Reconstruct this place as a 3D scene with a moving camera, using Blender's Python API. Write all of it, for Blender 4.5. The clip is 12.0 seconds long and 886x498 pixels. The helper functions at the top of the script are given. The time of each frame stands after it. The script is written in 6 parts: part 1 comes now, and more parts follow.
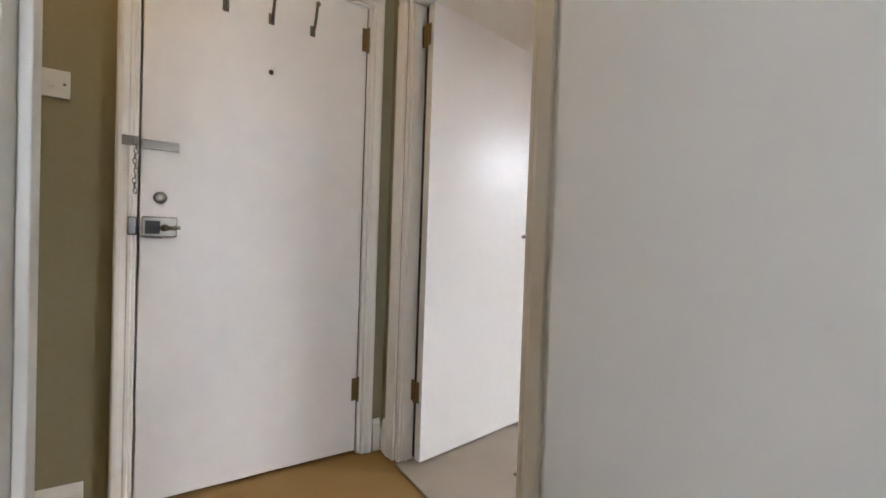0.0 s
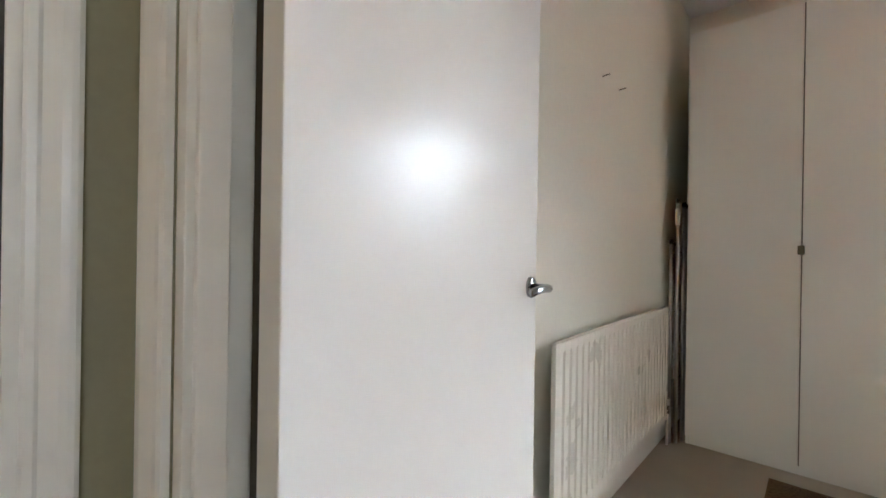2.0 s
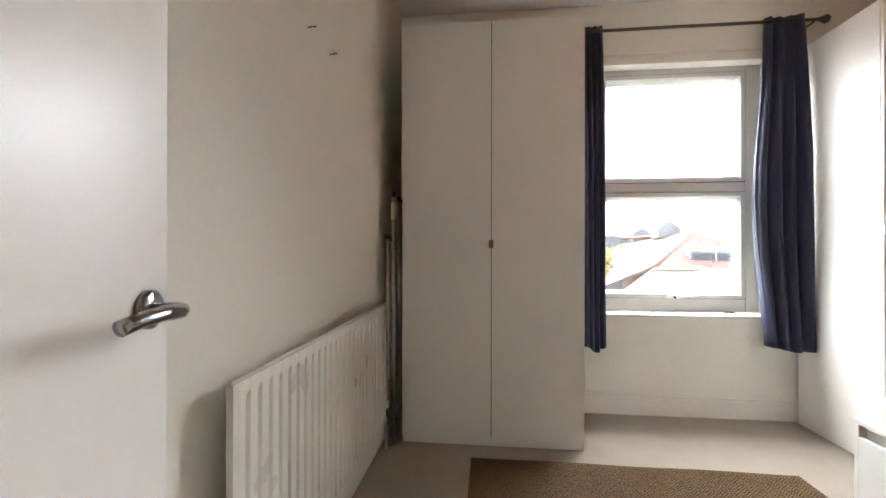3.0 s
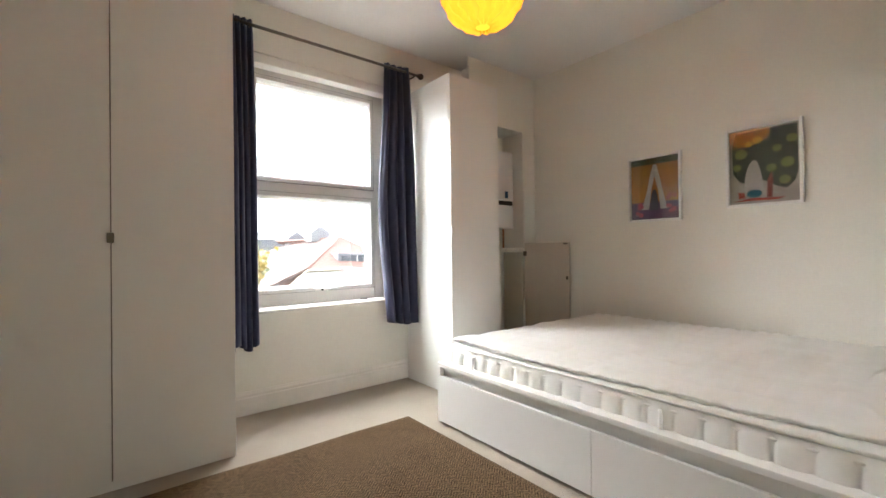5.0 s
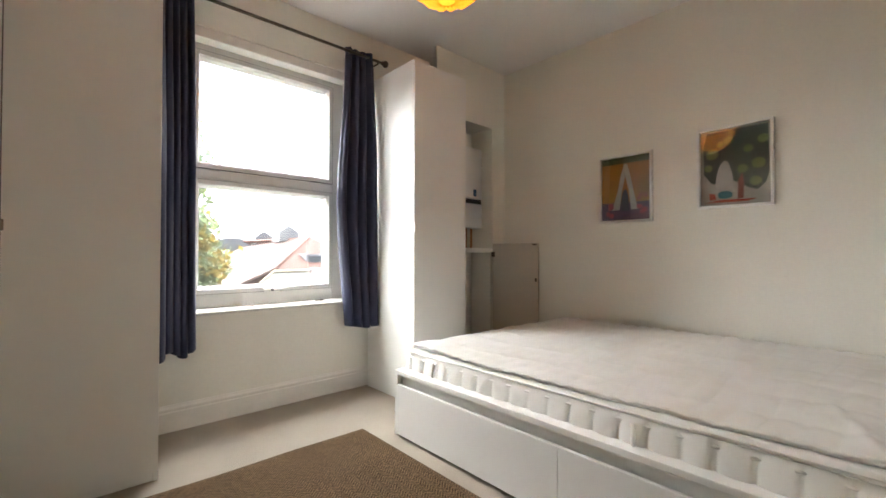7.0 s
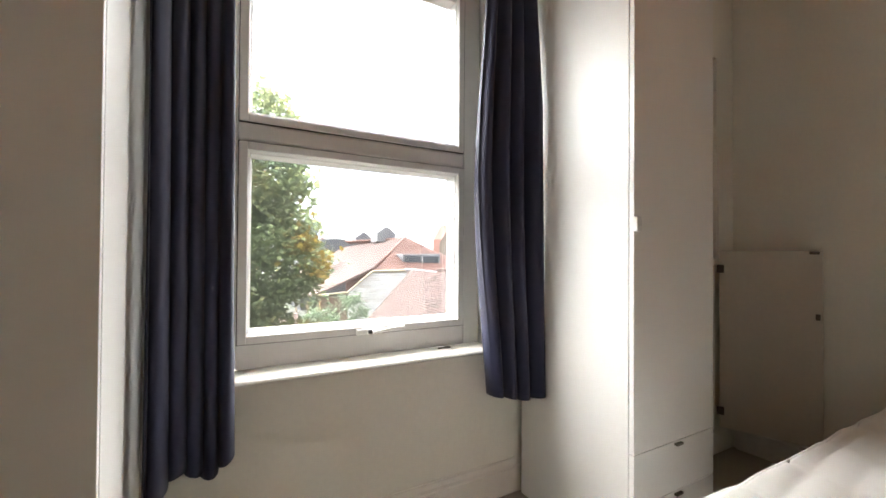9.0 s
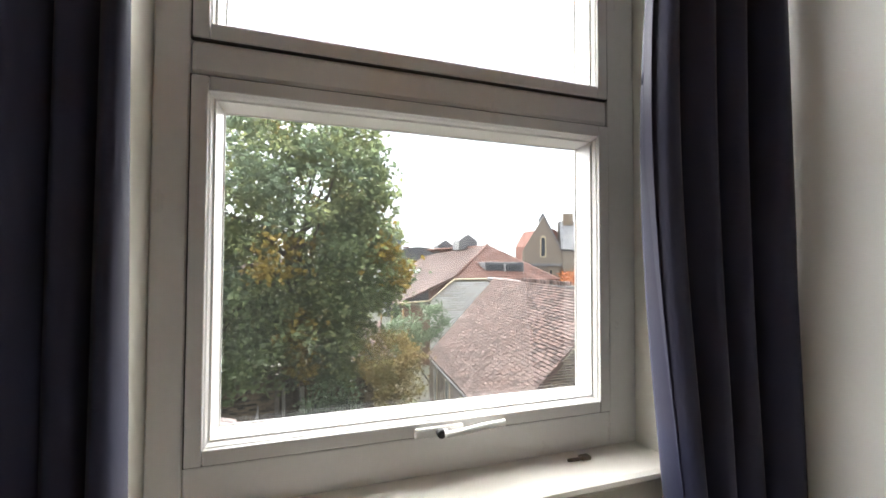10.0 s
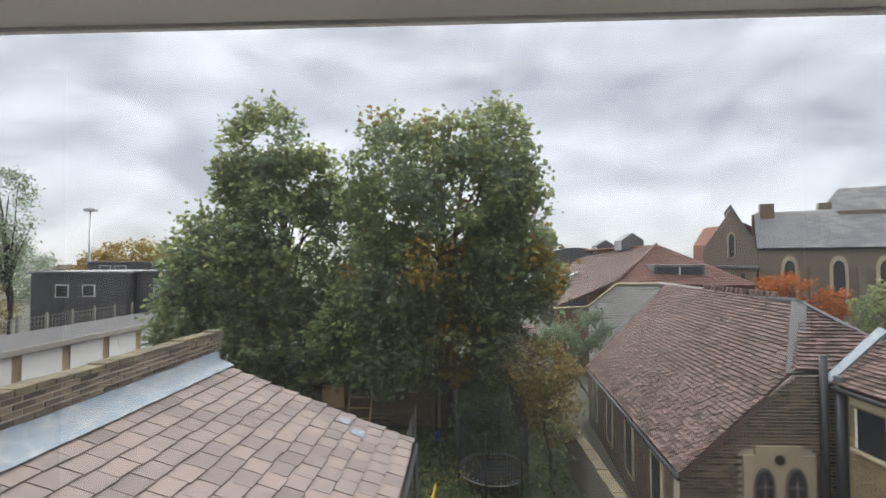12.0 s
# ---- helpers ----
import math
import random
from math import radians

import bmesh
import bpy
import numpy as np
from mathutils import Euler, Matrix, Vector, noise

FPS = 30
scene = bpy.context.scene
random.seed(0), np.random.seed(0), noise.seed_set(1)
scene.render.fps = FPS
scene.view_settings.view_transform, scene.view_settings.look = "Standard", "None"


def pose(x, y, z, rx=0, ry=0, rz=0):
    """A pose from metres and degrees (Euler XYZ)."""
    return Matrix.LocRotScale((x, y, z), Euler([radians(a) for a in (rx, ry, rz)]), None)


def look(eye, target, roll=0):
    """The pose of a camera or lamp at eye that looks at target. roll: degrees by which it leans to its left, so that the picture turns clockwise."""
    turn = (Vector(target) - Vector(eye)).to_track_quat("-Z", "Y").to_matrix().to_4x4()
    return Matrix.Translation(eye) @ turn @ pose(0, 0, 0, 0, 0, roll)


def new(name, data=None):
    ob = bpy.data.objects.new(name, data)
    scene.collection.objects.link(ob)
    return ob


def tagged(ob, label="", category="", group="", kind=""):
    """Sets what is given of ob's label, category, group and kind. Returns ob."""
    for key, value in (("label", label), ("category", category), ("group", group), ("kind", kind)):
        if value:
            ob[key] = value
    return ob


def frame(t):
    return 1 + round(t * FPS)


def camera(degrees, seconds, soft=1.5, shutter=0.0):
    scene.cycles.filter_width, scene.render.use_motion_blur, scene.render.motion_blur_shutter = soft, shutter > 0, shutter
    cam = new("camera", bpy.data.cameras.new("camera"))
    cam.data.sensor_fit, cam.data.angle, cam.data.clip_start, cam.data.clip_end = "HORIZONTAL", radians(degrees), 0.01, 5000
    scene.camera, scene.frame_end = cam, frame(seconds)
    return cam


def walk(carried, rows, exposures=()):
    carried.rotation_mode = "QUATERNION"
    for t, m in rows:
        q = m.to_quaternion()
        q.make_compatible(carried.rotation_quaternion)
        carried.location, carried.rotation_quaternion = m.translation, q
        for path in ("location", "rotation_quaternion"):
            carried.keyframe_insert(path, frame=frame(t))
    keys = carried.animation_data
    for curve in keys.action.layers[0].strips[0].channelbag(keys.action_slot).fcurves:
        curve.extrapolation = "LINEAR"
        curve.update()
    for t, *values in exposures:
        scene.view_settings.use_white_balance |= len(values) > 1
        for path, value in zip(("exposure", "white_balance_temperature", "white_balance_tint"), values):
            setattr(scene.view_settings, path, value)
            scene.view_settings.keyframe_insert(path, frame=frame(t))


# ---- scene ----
cam = camera(93.4, 12.0, soft=1.6)
PATH = [
    (0, (1.686, -3.416, 0.971), (0.003, -2.337, 0.935), 2.0),
    (0.5, (1.368, -3.336, 1.049), (-0.439, -2.48, 1.019), 1.7),
    (1, (1.042, -3.186, 1.091), (-0.75, -2.3, 1.075), 1.4),
    (1.5, (0.805, -3.021, 1.112), (-0.856, -1.907, 1.099), 0.5),
    (2, (0.572, -2.725, 1.104), (-0.771, -1.243, 1.102), 0.9),
    (2.5, (0.456, -2.514, 1.101), (-0.383, -0.699, 1.107), -0.0),
    (3, (0.487, -2.317, 1.092), (0.268, -0.329, 1.096), 0.1),
    (3.5, (0.512, -2.234, 1.057), (0.897, -0.271, 1.075), -0.4),
    (5.5, (0.499, -2.401, 1.035), (1.835, -0.912, 1.051), -0.5),
    (6, (0.542, -2.423, 1.014), (1.917, -0.970, 1.039), -0.4),
    (6.5, (0.605, -2.378, 1.016), (1.978, -0.924, 1.041), -0.2),
    (8.5, (1.008, -1.354, 1.039), (2.111, 0.315, 1.067), 0.4),
    (9, (1.157, -0.935, 1.091), (2.151, 0.801, 1.114), 0.4),
    (9.5, (1.285, -0.552, 1.122), (2.134, 1.259, 1.145), 0.5),
    (10, (1.459, -0.179, 1.141), (2.098, 1.715, 1.198), 0.2),
    (10.5, (1.554, 0.159, 1.269), (1.994, 2.11, 1.283), 0.7),
    (11, (1.689, 0.474, 1.376), (1.913, 2.461, 1.401), 0.6),
    (11.2, (1.735, 0.5, 1.377), (1.883, 2.494, 1.405), 0.2),
    (11.6, (1.75, 0.535, 1.346), (1.791, 2.534, 1.386), 0.0),
    (12, (1.75, 0.55, 1.314), (1.668, 2.547, 1.371), -0.0),
]
EXPOSURES = [(0, 5.3, 5900, 11), (1.0, 5.25, 5900, 11), (2.0, 5.4, 5700, 6), (2.6, 5.15, 5800, 7), (3.2, 5.2, 6100, 9), (6.5, 5.05, 6150, 8),
             (8.5, 4.6, 6400, 10), (9.5, 4.1, 6400, 10), (10.2, 3.5, 6400, 9), (10.7, 3.2, 6400, 9), (11.3, 3.05, 6400, 9), (11.6, 2.75, 6400, 9), (12, 2.35, 6400, 10)]
walk(cam, [(t, look(eye, target, roll)) for t, eye, target, roll in PATH], EXPOSURES)

# ---------------------------------------------------------------- light
world = bpy.data.worlds.new("overcast_sky")
scene.world = world
world.use_nodes = True
wn, wl = world.node_tree.nodes, world.node_tree.links
wn.clear()
w_out = wn.new("ShaderNodeOutputWorld")
w_bg = wn.new("ShaderNodeBackground")
w_sky = wn.new("ShaderNodeTexSky")
w_sky.sky_type, w_sky.sun_disc = "NISHITA", False
w_sky.sun_elevation, w_sky.sun_rotation = radians(50), radians(-15)
w_co = wn.new("ShaderNodeTexCoord")
w_map = wn.new("ShaderNodeMapping")
w_map.inputs["Scale"].default_value = (1.2, 1.2, 2.6)
w_n = wn.new("ShaderNodeTexNoise")
w_n.inputs["Scale"].default_value, w_n.inputs["Detail"].default_value = 3.4, 7.0
w_n.inputs["Roughness"].default_value, w_n.inputs["Distortion"].default_value = 0.55, 0.35
w_ramp = wn.new("ShaderNodeValToRGB")
w_ramp.color_ramp.elements[0].position, w_ramp.color_ramp.elements[0].color = 0.32, (2.3, 2.4, 2.55, 1)
w_ramp.color_ramp.elements[1].position, w_ramp.color_ramp.elements[1].color = 0.70, (5.0, 5.05, 5.15, 1)
w_mix = wn.new("ShaderNodeMix")
w_mix.data_type = "RGBA"
w_mix.inputs[0].default_value = 0.9
wl.new(w_co.outputs["Generated"], w_map.inputs[0])
wl.new(w_map.outputs[0], w_n.inputs["Vector"])
wl.new(w_n.outputs["Fac"], w_ramp.inputs[0])
wl.new(w_sky.outputs[0], w_mix.inputs[6])
wl.new(w_ramp.outputs[0], w_mix.inputs[7])
wl.new(w_mix.outputs[2], w_bg.inputs[0])
w_bg.inputs[1].default_value = 0.1
wl.new(w_bg.outputs[0], w_out.inputs[0])

sun = new("sun", bpy.data.lights.new("sun", "SUN"))
sun.data.energy, sun.data.angle, sun.data.color = 3.4, radians(120), (1.0, 0.97, 0.92)
sun.matrix_world = look((-8.3, 31, 38.3), (0, 0, 0))


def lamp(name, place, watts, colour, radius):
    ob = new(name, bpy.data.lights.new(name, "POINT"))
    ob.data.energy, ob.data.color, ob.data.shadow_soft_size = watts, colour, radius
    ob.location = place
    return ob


lamp("pendant_bulb", (1.89, -0.93, 2.27), 0.12, (1.0, 0.66, 0.3), 0.04)
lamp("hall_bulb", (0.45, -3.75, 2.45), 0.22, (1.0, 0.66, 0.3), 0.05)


# ---------------------------------------------------------------- materials
def material(name, colour, rough=0.6, vary=0.08, scale=6.0, fine=120.0, bump=0.1, depth=0.002, metal=0.0, spec=0.5,
             second=None, amount=0.0, blotch=1.5, each=0.0, stretch=(1, 1, 1), coat=0.0, thin=0.0, even=False):
    """Paint, wood, stone and so on: a base colour with broad and fine variation, stains of a second colour, and a fine relief."""
    m = bpy.data.materials.new(name)
    m.use_nodes = True
    n, l = m.node_tree.nodes, m.node_tree.links
    b = n["Principled BSDF"]
    co = n.new("ShaderNodeTexCoord")
    mp = n.new("ShaderNodeMapping")
    mp.inputs["Scale"].default_value = stretch
    l.new(co.outputs["Object"], mp.inputs[0])
    big = n.new("ShaderNodeTexNoise")
    big.inputs["Scale"].default_value, big.inputs["Detail"].default_value = scale, 5
    small = n.new("ShaderNodeTexNoise")
    small.inputs["Scale"].default_value, small.inputs["Detail"].default_value = fine, 3
    l.new(mp.outputs[0], big.inputs["Vector"])
    l.new(mp.outputs[0], small.inputs["Vector"])
    both = n.new("ShaderNodeMath")
    both.operation = "ADD"
    l.new(big.outputs["Fac"], both.inputs[0])
    l.new(small.outputs["Fac"], both.inputs[1])
    rng = n.new("ShaderNodeMapRange")
    rng.inputs["From Min"].default_value, rng.inputs["From Max"].default_value = 0.6, 1.4
    rng.inputs["To Min"].default_value, rng.inputs["To Max"].default_value = 1 - vary, 1 + vary
    l.new(both.outputs[0], rng.inputs["Value"])
    val = rng.outputs[0]
    if each:
        info = n.new("ShaderNodeObjectInfo")
        geo = n.new("ShaderNodeNewGeometry")
        add = n.new("ShaderNodeMath")
        add.operation = "ADD"
        l.new(info.outputs["Random"], add.inputs[0])
        l.new(geo.outputs["Random Per Island"], add.inputs[1])
        fr = n.new("ShaderNodeMath")
        fr.operation = "FRACT"
        l.new(add.outputs[0], fr.inputs[0])
        er = n.new("ShaderNodeMapRange")
        er.inputs["To Min"].default_value, er.inputs["To Max"].default_value = 1 - each, 1 + each
        l.new(fr.outputs[0], er.inputs["Value"])
        mu = n.new("ShaderNodeMath")
        mu.operation = "MULTIPLY"
        l.new(val, mu.inputs[0])
        l.new(er.outputs[0], mu.inputs[1])
        val = mu.outputs[0]
    hsv = n.new("ShaderNodeHueSaturation")
    hsv.inputs["Color"].default_value = (*colour, 1)
    l.new(val, hsv.inputs["Value"])
    out = hsv.outputs[0]
    if second:
        st = n.new("ShaderNodeTexNoise")
        st.inputs["Scale"].default_value, st.inputs["Detail"].default_value = blotch, 6
        l.new(mp.outputs[0], st.inputs["Vector"])
        sr = n.new("ShaderNodeMapRange")
        sr.inputs["From Min"].default_value, sr.inputs["From Max"].default_value = 0.45, 0.68
        sr.inputs["To Max"].default_value = amount
        src = st.outputs["Fac"]
        if each:
            m2 = n.new("ShaderNodeMath")
            m2.operation = "MULTIPLY_ADD"
            m2.inputs[1].default_value, m2.inputs[2].default_value = 0.35, -0.17
            l.new(fr.outputs[0], m2.inputs[0])
            a2 = n.new("ShaderNodeMath")
            a2.operation = "ADD"
            l.new(m2.outputs[0], a2.inputs[0])
            l.new(src, a2.inputs[1])
            src = a2.outputs[0]
        l.new(src, sr.inputs["Value"])
        mx = n.new("ShaderNodeMix")
        mx.data_type = "RGBA"
        mx.inputs[7].default_value = (*second, 1)
        l.new(sr.outputs[0], mx.inputs[0])
        l.new(out, mx.inputs[6])
        out = mx.outputs[2]
    l.new(out, b.inputs["Base Color"])
    rr = n.new("ShaderNodeMapRange")
    rr.inputs["To Min"].default_value, rr.inputs["To Max"].default_value = max(0.02, rough - 0.08), min(1, rough + 0.08)
    l.new(big.outputs["Fac"], rr.inputs["Value"])
    b.inputs["Roughness"].default_value = rough
    if not even:
        l.new(rr.outputs[0], b.inputs["Roughness"])
    if thin:
        tl = n.new("ShaderNodeBsdfTranslucent")
        l.new(out, tl.inputs[0])
        mx = n.new("ShaderNodeMixShader")
        mx.inputs[0].default_value = thin
        l.new(b.outputs[0], mx.inputs[1])
        l.new(tl.outputs[0], mx.inputs[2])
        l.new(mx.outputs[0], n["Material Output"].inputs[0])
    b.inputs["Metallic"].default_value, b.inputs["Specular IOR Level"].default_value = metal, spec
    b.inputs["Coat Weight"].default_value = coat
    if bump:
        bp = n.new("ShaderNodeBump")
        bp.inputs["Strength"].default_value, bp.inputs["Distance"].default_value = bump, depth
        l.new(both.outputs[0], bp.inputs["Height"])
        l.new(bp.outputs[0], b.inputs["Normal"])
    return m


M = {}
M["wall"] = material("cream_wall_paint", (0.82, 0.80, 0.72), 0.6, 0.03, 1.6, 60, 0.12, 0.003)
M["ceiling"] = material("ceiling_paint", (0.86, 0.85, 0.825), 0.85, 0.03, 1.2, 50, 0.12, 0.003)
M["olive"] = material("olive_wall_paint", (0.30, 0.265, 0.155), 0.6, 0.06, 2.0, 70, 0.15, 0.002)
M["gloss"] = material("white_gloss_paint", (0.80, 0.77, 0.71), 0.32, 0.04, 5, 30, 0.1, 0.002)
M["door"] = material("white_door_paint", (0.81, 0.80, 0.78), 0.27, 0.01, 2.5, 14, 0, spec=0.32, even=True)
M["frontdoor"] = material("front_door_paint", (0.84, 0.82, 0.785), 0.4, 0.03, 2.5, 14, 0.1, 0.003, second=(0.6, 0.57, 0.52), amount=0.12, blotch=3)
M["wardrobe"] = material("white_laminate", (0.82, 0.81, 0.78), 0.32, 0.004, 2, 200, 0, even=True)
M["bed"] = material("white_foil", (0.82, 0.81, 0.78), 0.32, 0.004, 2, 200, 0, even=True)
M["upvc"] = material("white_window_plastic", (0.69, 0.68, 0.66), 0.3, 0.03, 6, 60, 0.05, 0.001, second=(0.55, 0.53, 0.5), amount=0.18, blotch=7)
M["carpet"] = material("beige_carpet", (0.45, 0.395, 0.325), 0.95, 0.12, 3, 500, 0.8, 0.006, spec=0.1, second=(0.36, 0.31, 0.25), amount=0.5, blotch=1.3)
M["hallcarpet"] = material("tan_carpet", (0.36, 0.225, 0.085), 0.95, 0.14, 3, 500, 0.8, 0.006, spec=0.1)
M["board"] = material("grey_floor", (0.30, 0.27, 0.24), 0.8, 0.1, 3, 90, 0.3, 0.003)
M["curtain"] = material("navy_curtain_cloth", (0.029, 0.032, 0.068), 0.6, 0.18, 8, 900, 0.25, 0.001, spec=0.3, second=(0.04, 0.037, 0.055), amount=0.6, blotch=4)
M["curtain"].node_tree.nodes["Principled BSDF"].inputs["Sheen Weight"].default_value = 0.08
M["mattress"] = material("white_quilted_cotton", (0.84, 0.825, 0.79), 0.9, 0.03, 6, 700, 0.3, 0.001, spec=0.15, second=(0.72, 0.68, 0.6), amount=0.3, blotch=4)
M["chrome"] = material("chrome", (0.36, 0.36, 0.37), 0.16, 0.05, 30, 200, 0.02, 0.001, metal=1)
M["brass"] = material("worn_brass", (0.24, 0.17, 0.08), 0.35, 0.15, 40, 200, 0.05, 0.001, metal=1)
M["nickel"] = material("brushed_nickel", (0.2, 0.18, 0.15), 0.32, 0.06, 30, 300, 0.03, 0.001, metal=1)
M["pewter"] = material("dark_pewter", (0.13, 0.11, 0.09), 0.35, 0.1, 30, 300, 0.05, 0.001, metal=1)
M["black"] = material("black_plastic", (0.02, 0.02, 0.02), 0.5, 0.1, 20, 100, 0.05, 0.001)
M["gap"] = material("dark_gap", (0.05, 0.045, 0.04), 0.9, 0.1, 20, 100, 0.05, 0.001)
# Grey that carries the shade of the slit between the wardrobe doors.
M["gap_shade"] = material("door_gap_shade_grey", (0.2, 0.18, 0.16), 0.8, 0.1, 20, 100, 0)
M["radiator"] = material("radiator_enamel", (0.80, 0.78, 0.72), 0.3, 0.03, 4, 90, 0.05, 0.001)
M["plastic"] = material("white_plastic", (0.8, 0.79, 0.76), 0.3, 0.02, 10, 100, 0.03, 0.001)
M["boiler"] = material("boiler_enamel", (0.78, 0.78, 0.77), 0.3, 0.02, 5, 80, 0.03, 0.001)
M["copper"] = material("copper_pipe", (0.55, 0.27, 0.14), 0.35, 0.12, 20, 90, 0.05, 0.001, metal=1)
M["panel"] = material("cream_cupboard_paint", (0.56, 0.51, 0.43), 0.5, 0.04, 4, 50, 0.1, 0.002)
M["steel"] = material("grey_tube", (0.42, 0.42, 0.42), 0.35, 0.08, 20, 90, 0.05, 0.001, metal=0.7)


def glass_material(name, tint, dust=0.0):
    m = bpy.data.materials.new(name)
    m.use_nodes = True
    n, l = m.node_tree.nodes, m.node_tree.links
    n.clear()
    out = n.new("ShaderNodeOutputMaterial")
    mix = n.new("ShaderNodeMixShader")
    tr = n.new("ShaderNodeBsdfTransparent")
    tr.inputs[0].default_value = (tint, tint * 1.005, tint * 1.01, 1)
    gl = n.new("ShaderNodeBsdfGlossy")
    gl.inputs["Roughness"].default_value = 0.02
    lw = n.new("ShaderNodeLayerWeight")
    pw = n.new("ShaderNodeMath")
    pw.operation, pw.inputs[1].default_value = "POWER", 5.0
    l.new(lw.outputs["Facing"], pw.inputs[0])
    fr = n.new("ShaderNodeMapRange")
    fr.inputs["To Min"].default_value, fr.inputs["To Max"].default_value = 0.035, 0.7
    l.new(pw.outputs[0], fr.inputs["Value"])
    l.new(fr.outputs[0], mix.inputs[0])
    l.new(tr.outputs[0], mix.inputs[1])
    l.new(gl.outputs[0], mix.inputs[2])
    last = mix
    if dust:
        # a thin film of dust on the pane, uneven, that catches the daylight
        film = n.new("ShaderNodeBsdfTranslucent")
        film.inputs[0].default_value = (0.9, 0.9, 0.9, 1)
        co, no = n.new("ShaderNodeTexCoord"), n.new("ShaderNodeTexNoise")
        no.inputs["Scale"].default_value, no.inputs["Detail"].default_value = 5.0, 5.0
        l.new(co.outputs["Object"], no.inputs["Vector"])
        amt = n.new("ShaderNodeMapRange")
        amt.inputs["From Min"].default_value, amt.inputs["From Max"].default_value = 0.3, 0.7
        amt.inputs["To Min"].default_value, amt.inputs["To Max"].default_value = dust * 0.7, dust * 1.3
        l.new(no.outputs["Fac"], amt.inputs["Value"])
        last = n.new("ShaderNodeMixShader")
        l.new(amt.outputs[0], last.inputs[0])
        l.new(mix.outputs[0], last.inputs[1])
        l.new(film.outputs[0], last.inputs[2])
    l.new(last.outputs[0], out.inputs[0])
    return m


# The grey tint is added to dim the outdoors against the room's light.
M["glass"] = glass_material("dimmed_dusty_glazing", 0.64, 0.002)
M["clear"] = glass_material("picture_glass", 0.97)


def rug_material():
    """Brown jute in a herringbone weave: zigzag ribs with light and dark strands."""
    m = bpy.data.materials.new("herringbone_jute")
    m.use_nodes = True
    n, l = m.node_tree.nodes, m.node_tree.links
    b = n["Principled BSDF"]
    co = n.new("ShaderNodeTexCoord")
    sp = n.new("ShaderNodeSeparateXYZ")
    l.new(co.outputs["Object"], sp.inputs[0])

    def math_node(kind, a, c=None, d=None):
        k = n.new("ShaderNodeMath")
        k.operation = kind
        for i, v in enumerate((a, c, d)):
            if v is None:
                continue
            if isinstance(v, (int, float)):
                k.inputs[i].default_value = v
            else:
                l.new(v, k.inputs[i])
        return k.outputs[0]

    zig = math_node("PINGPONG", math_node("ADD", sp.outputs[0], 10.0), 0.028)
    ribs = math_node("SINE", math_node("MULTIPLY", math_node("ADD", sp.outputs[1], zig), 2 * math.pi / 0.016))
    strand = math_node("SINE", math_node("MULTIPLY", sp.outputs[0], 2 * math.pi / 0.007))
    height = math_node("ADD", ribs, math_node("MULTIPLY", strand, 0.4))
    nz = n.new("ShaderNodeTexNoise")
    nz.inputs["Scale"].default_value, nz.inputs["Detail"].default_value = 110, 4
    l.new(co.outputs["Object"], nz.inputs["Vector"])
    wide = n.new("ShaderNodeTexNoise")
    wide.inputs["Scale"].default_value = 3.0
    l.new(co.outputs["Object"], wide.inputs["Vector"])
    f = math_node("ADD", math_node("MULTIPLY", ribs, 0.16), math_node("ADD", math_node("MULTIPLY", nz.outputs["Fac"], 0.9), math_node("MULTIPLY", wide.outputs["Fac"], 0.15)))
    ramp = n.new("ShaderNodeValToRGB")
    ramp.color_ramp.elements[0].position, ramp.color_ramp.elements[0].color = 0.32, (0.05, 0.03, 0.016, 1)
    ramp.color_ramp.elements[1].position, ramp.color_ramp.elements[1].color = 0.75, (0.25, 0.165, 0.09, 1)
    l.new(f, ramp.inputs[0])
    l.new(ramp.outputs[0], b.inputs["Base Color"])
    b.inputs["Roughness"].default_value, b.inputs["Specular IOR Level"].default_value = 0.95, 0.1
    bp = n.new("ShaderNodeBump")
    bp.inputs["Strength"].default_value, bp.inputs["Distance"].default_value = 0.9, 0.004
    l.new(height, bp.inputs["Height"])
    l.new(bp.outputs[0], b.inputs["Normal"])
    return m


M["rug"] = rug_material()


def shade_material():
    """Folded plastic lampshade, lit through from the bulb inside."""
    m = material("amber_lampshade", (0.85, 0.47, 0.05), 0.45, 0.04, 8, 90, 0.05, 0.001)
    n, l = m.node_tree.nodes, m.node_tree.links
    b = n["Principled BSDF"]
    tl = n.new("ShaderNodeBsdfTranslucent")
    tl.inputs[0].default_value = (1.0, 0.52, 0.06, 1)
    mx = n.new("ShaderNodeMixShader")
    mx.inputs[0].default_value = 0.6
    l.new(b.outputs[0], mx.inputs[1])
    l.new(tl.outputs[0], mx.inputs[2])
    l.new(mx.outputs[0], n["Material Output"].inputs[0])
    return m


M["shade"] = shade_material()

# ---------------------------------------------------------------- building helpers
ORIGIN = {}


def thing(name, place, label, category, group="", kind=""):
    """An Empty at the base of a thing; its parts are meshes in world coordinates."""
    ob = new(name)
    ob.location = place
    ob.empty_display_size = 0.1
    ORIGIN[ob] = Vector(place)
    return tagged(ob, label, category, group, kind)


def part(name, bm, mat, parent=None, label="", smooth=False):
    """Links a bmesh, or a mesh, as one mesh object."""
    if isinstance(bm, bmesh.types.BMesh):
        me = bpy.data.meshes.new(name)
        bm.to_mesh(me)
        bm.free()
    else:
        me = bm
    if mat and not me.materials:
        me.materials.append(M[mat] if isinstance(mat, str) else mat)
    if smooth:
        me.polygons.foreach_set("use_smooth", [True] * len(me.polygons))
    ob = new(name, me)
    if parent:
        ob.parent = parent
        ob.location = -ORIGIN.get(parent, Vector())
    if label:
        ob["label"] = label
    return ob


